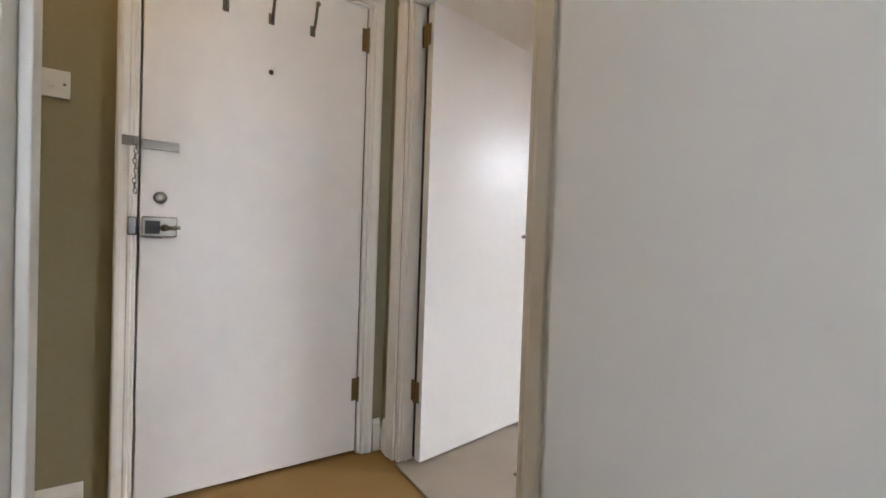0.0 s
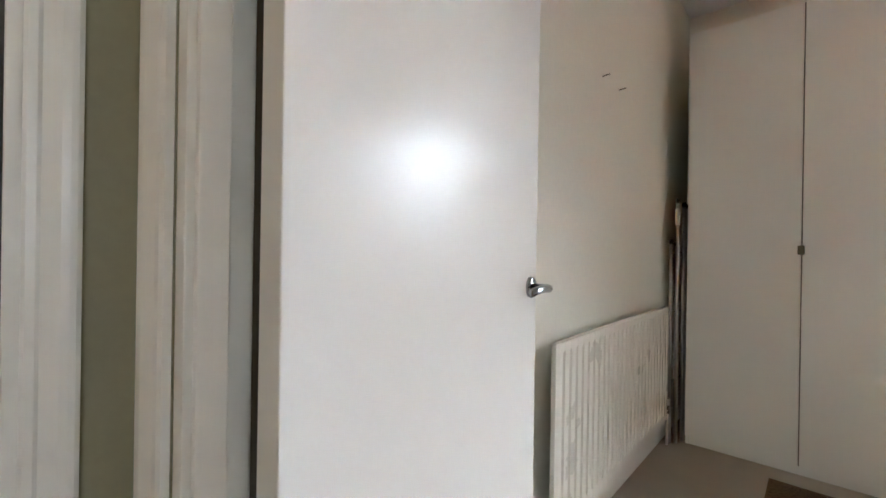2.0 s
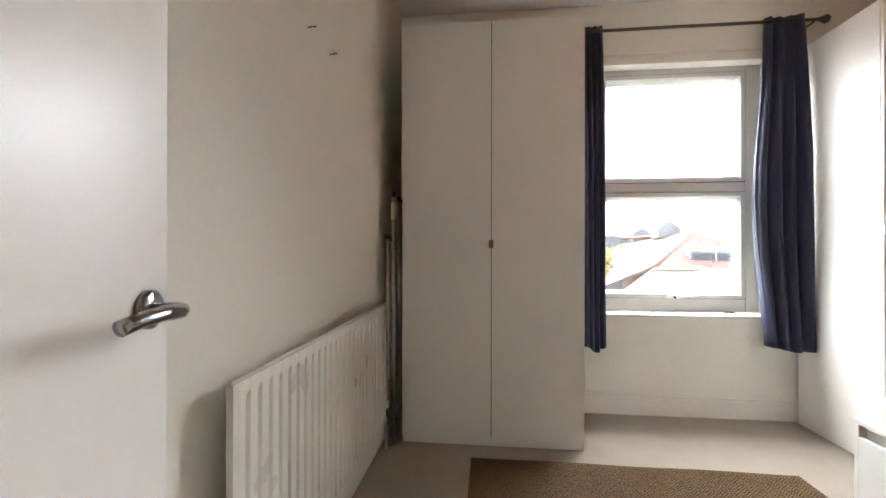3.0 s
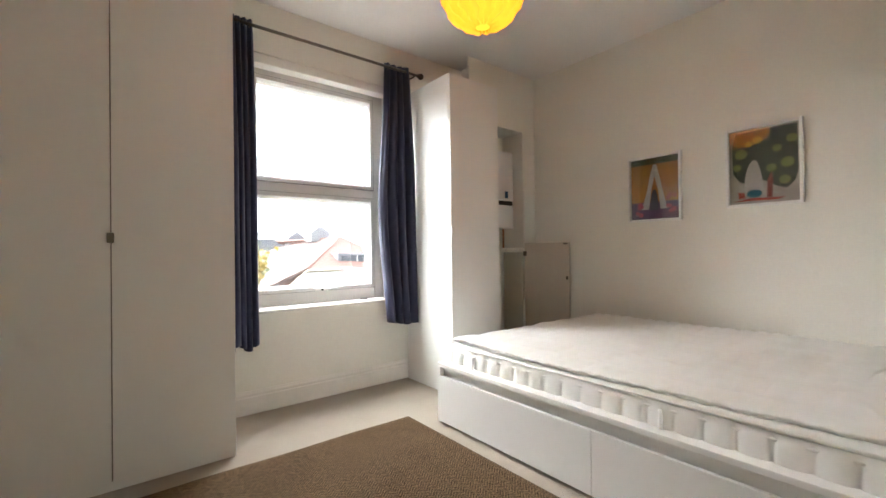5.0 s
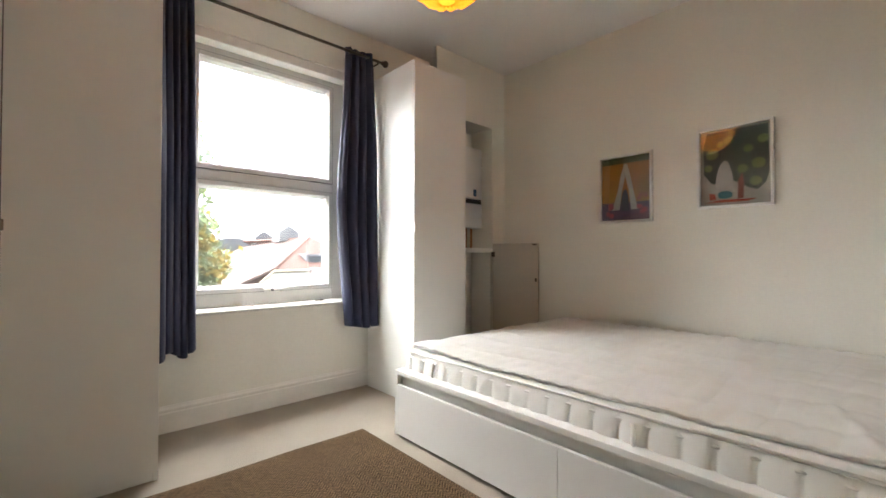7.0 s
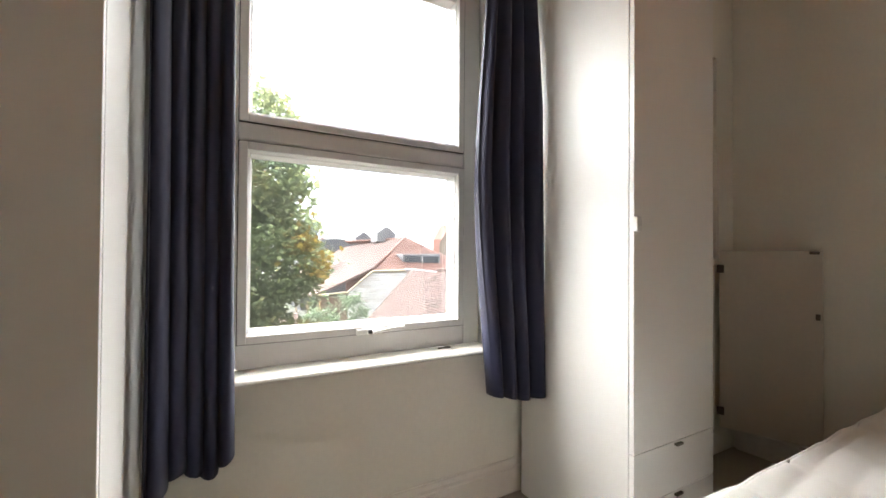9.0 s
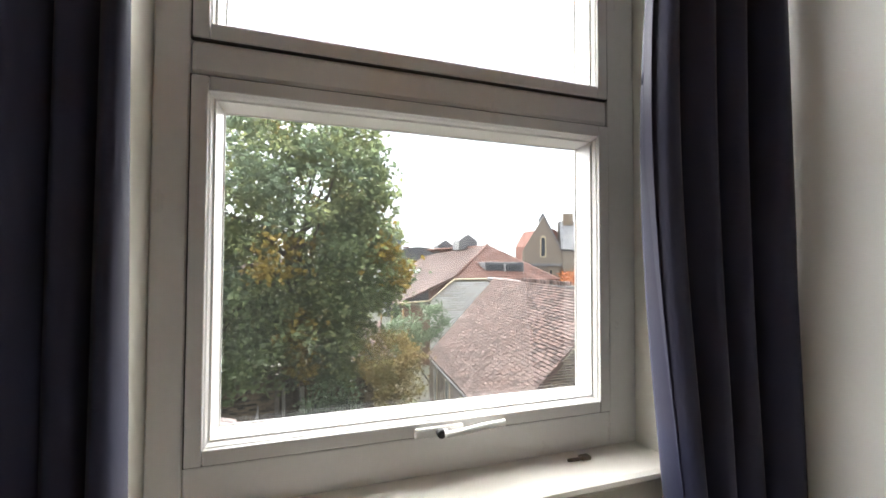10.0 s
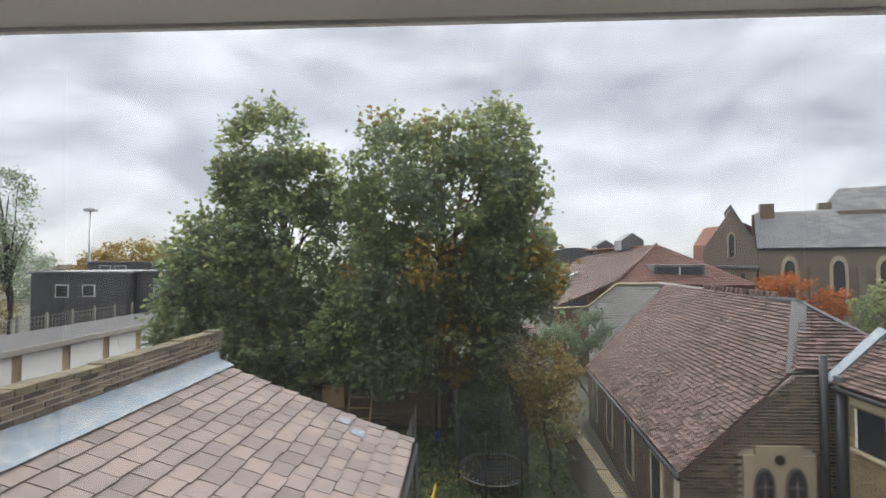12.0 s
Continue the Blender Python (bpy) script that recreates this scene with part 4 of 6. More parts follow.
def topper():
    """A thin quilted pad lying loose on the mattress, its foot corner and edges a little lifted."""
    root = thing("mattress_topper", (2.95, -1.32, 0.49), "thin white quilted mattress pad lying crumpled on the mattress", "mattress pad")

    def top(x, y):
        q = 0.014 * (abs(math.sin(math.pi * (x + 0.02 * math.sin(7 * y)) / 0.26)) ** 0.25 * abs(math.sin(math.pi * (y + 0.018 * math.sin(6 * x)) / 0.088)) ** 0.38)
        w = 0.004 * noise.noise((x * 2.2, y * 2.2, 3.0)) + 0.005 * noise.noise((x * 9, y * 9, 9.0)) + 0.010 * math.exp(-((y + 2.12 + 0.35 * (2.5 - x)) / 0.02) ** 2) * (x < 2.6)
        lift = 0.010 * math.exp(-((x - 2.18) ** 2 + (y + 0.42) ** 2) / 0.05)
        return q + w + lift + 0.003

    bm = bmesh.new()
    nx, ny = 120, 150
    x0, x1, y0, y1 = 2.148, 3.735, -2.28, -0.385
    sheets = []
    for off in (0.005, 0.0):
        g = []
        for j in range(ny + 1):
            row = []
            for i in range(nx + 1):
                u, v = i / nx, j / ny
                x = x0 + (x1 - x0) * u + 0.018 * math.sin(5 * v + 1) * (1 - u) * 0.6 + (0.14 * max(0, 0.22 - v) * (1 - u) ** 3)
                y = y0 + (y1 - y0) * v + 0.035 * math.sin(3.4 * u + 0.5) * (1 - v) 
                z = 0.4885 + off + (top(x, y) if off else max(0.0, top(x, y) - 0.012))
                row.append(bm.verts.new((x, y, z)))
            g.append(row)
        sheets.append(g)
    for s, g in enumerate(sheets):
        for j in range(ny):
            for i in range(nx):
                q = (g[j][i], g[j][i + 1], g[j + 1][i + 1], g[j + 1][i])
                bm.faces.new(q if s == 0 else q[::-1])
    a, b = sheets
    edge_at = {(j, i): tuple(a[j][i].co - Vector((0, 0, 0.004))) for j in range(ny + 1) for i in range(nx + 1) if j in (0, ny) or i in (0, nx)}
    ring = lambda g: g[0][:-1] + [r[-1] for r in g[:-1]] + g[-1][:0:-1] + [r[0] for r in g[:0:-1]]
    ra, rb = ring(a), ring(b)
    for i in range(len(ra)):
        j = (i + 1) % len(ra)
        bm.faces.new((ra[i], rb[i], rb[j], ra[j]))
    bmesh.ops.recalc_face_normals(bm, faces=bm.faces)
    part("pad", bm, "mattress", root, "", True)
    for j0, j1, i0, i1 in ((0, ny, 0, 0), (ny, ny, 0, nx), (0, 0, 0, nx)):
        n_ = max(abs(j1 - j0), abs(i1 - i0)) // 3
        part("binding", tube(bmesh.new(), [(e_[0], e_[1], e_[2]) for e_ in (edge_at[round(j0 + (j1 - j0) * k / n_), round(i0 + (i1 - i0) * k / n_)] for k in range(n_ + 1))], 0.0055, 6), "mattress", root, "stitched binding along the edge", True)


topper()

# ---------------------------------------------------------------- rug
rug = thing("rug", (1.19, -1.15, 0.0), "brown herringbone jute rug on the carpet", "rug")
bm = bmesh.new()
nx, ny = 40, 52
g = []
for j in range(ny + 1):
    row = []
    for i in range(nx + 1):
        x, y = 0.395 + 1.582 * i / nx, -2.2 + 2.084 * j / ny
        e = min(i, nx - i, j, ny - j)
        row.append(bm.verts.new((x, y + 0.004 * math.sin(x * 9) * (j in (0, ny)), 0.002 if e == 0 else 0.011 + 0.0015 * noise.noise((x * 3, y * 3, 0)))))
    g.append(row)
for j in range(ny):
    for i in range(nx):
        bm.faces.new((g[j][i], g[j][i + 1], g[j + 1][i + 1], g[j + 1][i]))
part("weave", bm, "rug", rug, "", True)


# ---------------------------------------------------------------- pictures
def flat(name, points, x, mat, parent):
    """A flat shape on the picture's face, given as (across, up) points."""
    bm = bmesh.new()
    bm.faces.new([bm.verts.new((x, y, z)) for y, z in points])
    bmesh.ops.recalc_face_normals(bm, faces=bm.faces)
    return part(name, bm, mat, parent)


def disc(cy, cz, ry, rz, n=14, a0=0.0):
    return [(cy + ry * math.cos(a0 + 2 * math.pi * k / n), cz + rz * math.sin(a0 + 2 * math.pi * k / n)) for k in range(n)]


def ink(name, c, c2=None):
    return material(name, c, 0.5, 0.25, 9, 60, 0.0, second=c2, amount=0.6 if c2 else 0, blotch=7)


def picture(y0, y1, z0, z1, label):
    root = thing("framed_picture", (PX, (y0 + y1) / 2, z0), label, "picture", "pictures on the wall")
    w, xf = 0.017, PX - 0.032
    for a in ((y0, y0 + w, z0, z1), (y1 - w, y1, z0, z1), (y0 + w + 0.0005, y1 - w - 0.0005, z0, z0 + w), (y0 + w + 0.0005, y1 - w - 0.0005, z1 - w, z1)):
        part("frame_bar", block(xf, PX - 0.001, *a, 0.002), "plastic", root, "white frame bar")
    part("backing", block(PX - 0.008, PX - 0.0015, y0 + w + 0.001, y1 - w - 0.001, z0 + w + 0.001, z1 - w - 0.001, 0), "panel", root)
    g = part("glazing", block(PX - 0.02, PX - 0.018, y0 + w + 0.001, y1 - w - 0.001, z0 + w + 0.001, z1 - w - 0.001, 0), "clear", root)
    g.visible_shadow = False
    return root


p1 = picture(-1.049, -0.648, 1.26, 1.772, "white framed print in orange and purple with a pale cone")
X = PX - 0.0085
def at(u, v):
    return (-0.668 - 0.362 * u, 1.752 - 0.472 * v)


flat("print_ground", [at(0, 1), at(0, 0.7205), at(1, 0.7205), at(1, 1)], X, ink("print_plum", (0.075, 0.03, 0.075), (0.18, 0.04, 0.05)), p1)
flat("print_sky", [at(0, 0.72), at(0, 0.1005), at(1, 0.1005), at(1, 0.72)], X, ink("print_orange", (0.36, 0.155, 0.012), (0.27, 0.10, 0.012)), p1)
flat("print_top", [at(0, 0.1), at(0, 0), at(1, 0), at(1, 0.1)], X, ink("print_green", (0.06, 0.085, 0.025), (0.16, 0.12, 0.03)), p1)
flat("print_cone", [at(*q) for q in ((0.22, 0.84), (0.34, 0.55), (0.42, 0.25), (0.48, 0.11), (0.54, 0.11), (0.60, 0.28), (0.68, 0.58), (0.76, 0.84), (0.62, 0.84), (0.58, 0.55), (0.50, 0.30), (0.43, 0.55), (0.38, 0.84))], X - 0.001, ink("print_white", (0.50, 0.47, 0.42), (0.36, 0.33, 0.30)), p1)
flat("print_figure", [at(*q) for q in ((0.40, 0.86), (0.43, 0.62), (0.47, 0.52), (0.53, 0.52), (0.57, 0.64), (0.58, 0.86))], X - 0.002, ink("print_dark", (0.035, 0.03, 0.05)), p1)
rnd = random.Random(4)
for k in range(12):
    yy = rnd.choice((rnd.uniform(-1.01, -0.94), rnd.uniform(-0.76, -0.69)))
    zz = rnd.uniform(1.30, 1.46)
    flat("print_flower", disc(yy, zz, rnd.uniform(0.012, 0.022), rnd.uniform(0.012, 0.02), 9), X - 0.0012 - 0.0001 * k, ink("print_red", (0.35, 0.06, 0.08)) if k == 0 else bpy.data.materials["print_red"], p1)

p2 = picture(-1.74, -1.333, 1.318, 1.84, "white framed print with green leaves and a white bird shape")
def on(u, v):
    return (-1.352 - 0.37 * u, 1.822 - 0.485 * v)


flat("print_paper", [on(0, 1), on(0, 0), on(1, 0), on(1, 1)], X, ink("print_buff", (0.40, 0.37, 0.31)), p2)
leafy = ink("print_leaf", (0.018, 0.032, 0.022), (0.035, 0.07, 0.03))
flat("print_leaves", [on(*q) for q in ((0.10, 0.03), (0.97, 0.02), (0.98, 0.62), (0.93, 0.76), (0.82, 0.83), (0.70, 0.80), (0.55, 0.72), (0.42, 0.66), (0.30, 0.74), (0.16, 0.70), (0.05, 0.58), (0.04, 0.22))], X - 0.001, leafy, p2)
limes = ink("print_lime", (0.16, 0.19, 0.06), (0.08, 0.14, 0.05))
for k, (u, v, r) in enumerate(((0.18, 0.32, 0.035), (0.12, 0.50, 0.024), (0.62, 0.55, 0.028), (0.84, 0.50, 0.034), (0.80, 0.72, 0.03), (0.90, 0.20, 0.028), (0.42, 0.16, 0.026), (0.70, 0.30, 0.024), (0.30, 0.20, 0.02))):
    flat("print_fruit", disc(*on(u, v), r, r * 0.95, 12), X - 0.002 - 0.0001 * k, limes, p2)
flat("print_bird", [on(*q) for q in ((0.22, 0.84), (0.24, 0.62), (0.29, 0.48), (0.36, 0.42), (0.42, 0.44), (0.47, 0.58), (0.50, 0.74), (0.51, 0.84))], X - 0.004, bpy.data.materials["print_white"], p2)
flat("print_base", [on(*q) for q in ((0.04, 0.965), (0.30, 0.93), (0.82, 0.94), (0.70, 0.97))], X - 0.003, ink("print_scarlet", (0.36, 0.06, 0.03)), p2)
flat("print_vase", [on(*q) for q in ((0.14, 0.93), (0.13, 0.84), (0.22, 0.85), (0.24, 0.93))], X - 0.0032, bpy.data.materials["print_scarlet"], p2)
flat("print_stem", [on(*q) for q in ((0.55, 0.93), (0.56, 0.70), (0.62, 0.60), (0.64, 0.72), (0.63, 0.93))], X - 0.0034, ink("print_rust", (0.20, 0.05, 0.03)), p2)
flat("print_pot", disc(*on(0.37, 0.87), 0.042, 0.026, 12), X - 0.0045, ink("print_teal", (0.03, 0.16, 0.20)), p2)


# ---------------------------------------------------------------- pendant lamp
pl = thing("pendant_lamp", (1.89, -0.93, 2.09), "amber folded globe lampshade hanging from the ceiling", "pendant lamp")
bm = bmesh.new()
n, rows, R = 28, 12, 0.198
vs = []
for k in range(rows + 1):
    a = math.pi * (0.06 + 0.86 * k / rows)
    ring = []
    for i in range(n):
        t = 2 * math.pi * (i + 0.5 * (k % 2)) / n
        r = R * (1.0 + (0.035 if (i + k) % 2 else -0.035))
        ring.append(bm.verts.new((1.89 + r * math.sin(a) * math.cos(t), -0.93 + r * math.sin(a) * math.sin(t), 2.285 - 0.92 * r * math.cos(a))))
    vs.append(ring)
for k in range(rows):
    for i in range(n):
        j = (i + 1) % n
        a, b, c, d = vs[k][i], vs[k][j], vs[k + 1][j], vs[k + 1][i]
        if k % 2:
            bm.faces.new((a, b, c)), bm.faces.new((a, c, d))
        else:
            bm.faces.new((a, b, d)), bm.faces.new((b, c, d))
bm.faces.new(vs[0][::-1])
shade = part("shade", bm, "shade", pl)
part("cord", tube(bmesh.new(), [(1.89, -0.93, 2.47), (1.89, -0.93, CEIL)], 0.004, 8), "plastic", pl)
part("ceiling_rose", lathe(bmesh.new(), [(0.045, 0), (0.045, -0.012), (0.02, -0.03)], (1.89, -0.93, CEIL - 0.001), "z", 20), "plastic", pl, "", True)


# ================================================================ outside the window
GZ = -7.0
M["tile_grey"] = material("weathered_roof_tile", (0.20, 0.165, 0.155), 0.85, 0.22, 4, 40, 0.5, 0.006, second=(0.26, 0.20, 0.165), amount=0.6, blotch=3.5, each=0.17)
M["tile_red"] = material("old_clay_tile", (0.095, 0.058, 0.048), 0.85, 0.25, 1.2, 30, 0.4, 0.01, second=(0.17, 0.12, 0.105), amount=0.7, blotch=0.9, each=0.6)
M["tile_orange"] = material("red_clay_tile", (0.125, 0.06, 0.045), 0.85, 0.2, 1.0, 20, 0.4, 0.01, each=0.25)
M["slate"] = material("blue_grey_slate", (0.125, 0.13, 0.14), 0.7, 0.15, 0.8, 12, 0.3, 0.01, each=0.12, second=(0.24, 0.24, 0.23), amount=0.5, blotch=0.5)
M["lead"] = material("weathered_lead", (0.20, 0.25, 0.30), 0.55, 0.25, 4, 40, 0.3, 0.004, second=(0.36, 0.38, 0.38), amount=0.8, blotch=6)
M["lead_dark"] = material("dark_old_lead", (0.06, 0.062, 0.065), 0.6, 0.2, 4, 40, 0.3, 0.004)
M["brick_dark"] = material("sooty_stock_brick", (0.085, 0.066, 0.05), 0.9, 0.25, 5, 50, 0.5, 0.006, second=(0.20, 0.15, 0.095), amount=0.7, blotch=1.6, each=0.65)
M["brick_yellow"] = material("yellow_stock_brick", (0.30, 0.22, 0.12), 0.9, 0.2, 5, 50, 0.5, 0.006, second=(0.19, 0.14, 0.09), amount=0.6, blotch=1.2, each=0.3)
M["brick_red"] = material("red_brick", (0.17, 0.08, 0.06), 0.9, 0.2, 3, 50, 0.4, 0.006, each=0.3)
M["brick_white"] = material("painted_white_brick", (0.82, 0.80, 0.77), 0.8, 0.12, 3, 50, 0.4, 0.006, second=(0.42, 0.36, 0.30), amount=0.75, blotch=1.0, each=0.2)
M["mortar"] = material("grey_mortar", (0.30, 0.27, 0.22), 0.95, 0.15, 4, 60, 0.4, 0.005)
M["mortar_pale"] = material("pale_lime_mortar", (0.42, 0.38, 0.31), 0.95, 0.15, 4, 60, 0.4, 0.005)
M["moss"] = material("mossy_coping", (0.095, 0.08, 0.052), 0.95, 0.3, 4, 60, 0.5, 0.01, second=(0.22, 0.19, 0.10), amount=0.7, blotch=2.5)
M["mortar_dark"] = material("dark_mortar", (0.15, 0.13, 0.11), 0.95, 0.15, 4, 60, 0.4, 0.005)
M["stone"] = material("pale_dressed_stone", (0.46, 0.39, 0.27), 0.85, 0.12, 3, 50, 0.3, 0.005, second=(0.3, 0.26, 0.2), amount=0.5, blotch=1.5)
M["churchwall"] = material("brown_church_brick", (0.19, 0.16, 0.125), 0.9, 0.15, 1.2, 9, 0.4, 0.02, second=(0.19, 0.16, 0.13), amount=0.6, blotch=0.35)
M["darkglass"] = material("dark_window", (0.02, 0.024, 0.03), 0.15, 0.2, 3, 20, 0.05, 0.002)
M["pipe"] = material("black_iron_pipe", (0.025, 0.027, 0.03), 0.5, 0.2, 8, 60, 0.2, 0.002)
M["grass"] = material("rough_grass", (0.05, 0.085, 0.025), 0.95, 0.3, 1.5, 30, 0.8, 0.05, second=(0.10, 0.075, 0.04), amount=0.7, blotch=0.6)
M["land"] = material("rough_ground", (0.075, 0.075, 0.06), 0.95, 0.25, 0.3, 6, 0.5, 0.05, second=(0.05, 0.075, 0.03), amount=0.7, blotch=0.08)
M["asphalt"] = material("asphalt", (0.055, 0.055, 0.056), 0.9, 0.15, 1, 40, 0.3, 0.005)
M["bark"] = material("dark_bark", (0.05, 0.04, 0.03), 0.95, 0.25, 3, 30, 0.6, 0.02)
M["leaf"] = material("green_leaf", (0.21, 0.265, 0.135), 0.4, 0.2, 0.5, 5, 0, second=(0.30, 0.30, 0.13), amount=0.7, blotch=0.35, each=0.45, thin=0.7)
M["leaf_dark"] = material("dark_green_leaf", (0.18, 0.235, 0.145), 0.4, 0.2, 0.5, 5, 0, each=0.4, thin=0.6)
M["leaf_yellow"] = material("yellow_leaf", (0.30, 0.21, 0.035), 0.65, 0.2, 0.8, 5, 0, second=(0.20, 0.16, 0.04), amount=0.6, blotch=0.8, each=0.35, thin=0.4)
M["leaf_tan"] = material("dry_tan_leaf", (0.31, 0.23, 0.085), 0.6, 0.2, 0.8, 5, 0, second=(0.17, 0.19, 0.07), amount=0.7, blotch=0.9, each=0.35, thin=0.4)
M["leaf_orange"] = material("orange_leaf", (0.40, 0.13, 0.03), 0.7, 0.2, 0.8, 5, 0, each=0.3, thin=0.4)
M["cladding"] = material("dark_grey_cladding", (0.07, 0.07, 0.078), 0.7, 0.1, 0.5, 8, 0.2, 0.01)
M["concrete"] = material("stained_concrete", (0.26, 0.245, 0.215), 0.9, 0.15, 0.8, 20, 0.3, 0.01)
M["whitepaint"] = material("white_garage_paint", (0.68, 0.67, 0.64), 0.6, 0.08, 1, 20, 0.1, 0.005)
M["timber"] = material("pine_timber", (0.48, 0.32, 0.16), 0.7, 0.2, 3, 40, 0.3, 0.003, stretch=(1, 1, 0.2))
M["render_wall"] = material("grey_wall_render", (0.15, 0.135, 0.115), 0.95, 0.2, 1.2, 20, 0.4, 0.01, second=(0.07, 0.065, 0.055), amount=0.7, blotch=0.8)
M["doorgrey"] = material("weathered_grey_door", (0.34, 0.31, 0.27), 0.8, 0.12, 2, 30, 0.2, 0.004)
M["net"] = material("black_mesh", (0.02, 0.022, 0.026), 0.8, 0.2, 5, 60, 0.1, 0.002)
M["blue"] = material("blue_plastic_sheet", (0.03, 0.11, 0.36), 0.5, 0.15, 3, 30, 0.2, 0.01)
M["yellowplastic"] = material("yellow_plastic", (0.7, 0.45, 0.03), 0.5)
M["dome"] = material("blue_grey_dome", (0.12, 0.17, 0.24), 0.5, 0.15, 0.5, 5, 0.1, 0.01)
M["greenfence"] = material("green_mesh_fence", (0.03, 0.10, 0.09), 0.7, 0.2, 1, 10, 0.1, 0.01)


def mesh_from(name, verts, faces, mat):
    me = bpy.data.meshes.new(name)
    me.from_pydata([tuple(v) for v in verts], [], faces)
    me.materials.append(M[mat])
    return me


def inside(p, poly):
    c = False
    for i in range(len(poly)):
        a, b = poly[i], poly[i - 1]
        if (a[1] > p[1]) != (b[1] > p[1]) and p[0] < (b[0] - a[0]) * (p[1] - a[1]) / (b[1] - a[1]) + a[0]:
            c = not c
    return c


def slab(points, thick, mat, name, parent, label=""):
    """A flat polygon with thickness below it."""
    pts = [Vector(p) for p in points]
    n = (pts[1] - pts[0]).cross(pts[2] - pts[0]).normalized()
    if n.z < 0:
        n = -n
    bm = bmesh.new()
    a = [bm.verts.new(p) for p in pts]
    b = [bm.verts.new(p - n * thick) for p in pts]
    bm.faces.new(a)
    bm.faces.new(b[::-1])
    for i in range(len(a)):
        j = (i + 1) % len(a)
        bm.faces.new((a[j], a[i], b[i], b[j]))
    bmesh.ops.recalc_face_normals(bm, faces=bm.faces)
    return part(name, bm, mat, parent, label)


def tiled_slope(parent, points, exposure, width, mat, thick=0.014, seed=1, nearest=0, limit=None, piece="roof_tile"):
    """Courses of tiles over a roof slope whose first two points are its eave. Tiles up to nearest are objects of their own; the rest is one mesh."""
    rnd = random.Random(seed)
    pts = [Vector(p) for p in points]
    e = (pts[1] - pts[0]).normalized()
    n = e.cross(max(pts, key=lambda p: p.z) - pts[0]).normalized()
    if n.z < 0:
        n = -n
    up = n.cross(e)
    if up.z < 0:
        up = -up
    pts = [p - Vector((0, 0, (p - pts[0]).dot(n) / n.z)) for p in pts]
    poly = [((p - pts[0]).dot(e), (p - pts[0]).dot(up)) for p in pts]
    slab([p - n * 0.004 for p in pts], 0.12, mat, "roof_deck", parent)
    u0, u1 = min(p[0] for p in poly), max(p[0] for p in poly)
    v1 = max(p[1] for p in poly)
    verts, faces, own = [], [], 0
    shared = None
    row = 0
    v = 0.0
    while v < v1:
        vm = min(v + exposure * 0.5, v1 - 1e-4)
        cuts = []
        for i in range(len(poly)):
            a, b = poly[i], poly[i - 1]
            if (a[1] > vm) != (b[1] > vm):
                cuts.append(a[0] + (b[0] - a[0]) * (vm - a[1]) / (b[1] - a[1]))
        lo_, hi_ = (min(cuts), max(cuts)) if cuts else (0, 0)
        u = lo_ - (width / 2 if row % 2 else 0) + rnd.uniform(-0.03, 0.03) * width
        u_next = u
        while u_next < hi_:
            u, whole = max(u_next, lo_), width
            whole = min(u_next + width, hi_) - u
            u_next += width
            if whole > width * 0.2:
                w, h = whole - width * 0.045, exposure * 1.18
                l0, l1 = thick * rnd.uniform(1.5, 2.3), thick * 0.6
                skew = rnd.uniform(-0.012, 0.012)
                du = rnd.uniform(-0.004, 0.004)
                dv = rnd.uniform(-0.05, 0.05) * exposure
                local = [(du, dv + skew * w, l0 - thick), (w + du, dv - skew * w, l0 - thick), (w + du, h, l1 - thick), (du, h, l1 - thick),
                         (du, dv + skew * w, l0), (w + du, dv - skew * w, l0), (w + du, h, l1), (du, h, l1)]
                quads = [(4, 5, 6, 7), (0, 1, 5, 4), (1, 2, 6, 5), (3, 0, 4, 7)]
                base = pts[0] + e * u + up * v
                if own < nearest and whole > width * 0.99 and (limit is None or limit(base)):
                    if shared is None:
                        shared = mesh_from(piece, [(a - w / 2, b, c) for a, b, c in local], quads, mat)
                    ob = new(piece, shared)
                    ob.parent = parent
                    rot3 = Matrix((e, up, n)).transposed().to_4x4()
                    turn = Matrix.Rotation(rnd.uniform(-0.018, 0.018), 4, "Z") @ Matrix.Rotation(rnd.uniform(-0.012, 0.012), 4, "X")
                    ob.matrix_basis = Matrix.Translation(base + e * (w / 2 + du) + up * rnd.uniform(-0.015, 0.015) - ORIGIN.get(parent, Vector())) @ rot3 @ turn
                    own += 1
                else:
                    k = len(verts)
                    verts += [base + e * a + up * b + n * c for a, b, c in local]
                    faces += [tuple(k + i for i in q) for q in quads]
        v += exposure
        row += 1
    if verts:
        tagged(part("roof_tiles", mesh_from("roof_tiles", verts, faces, mat), None, parent), kind="stuff")


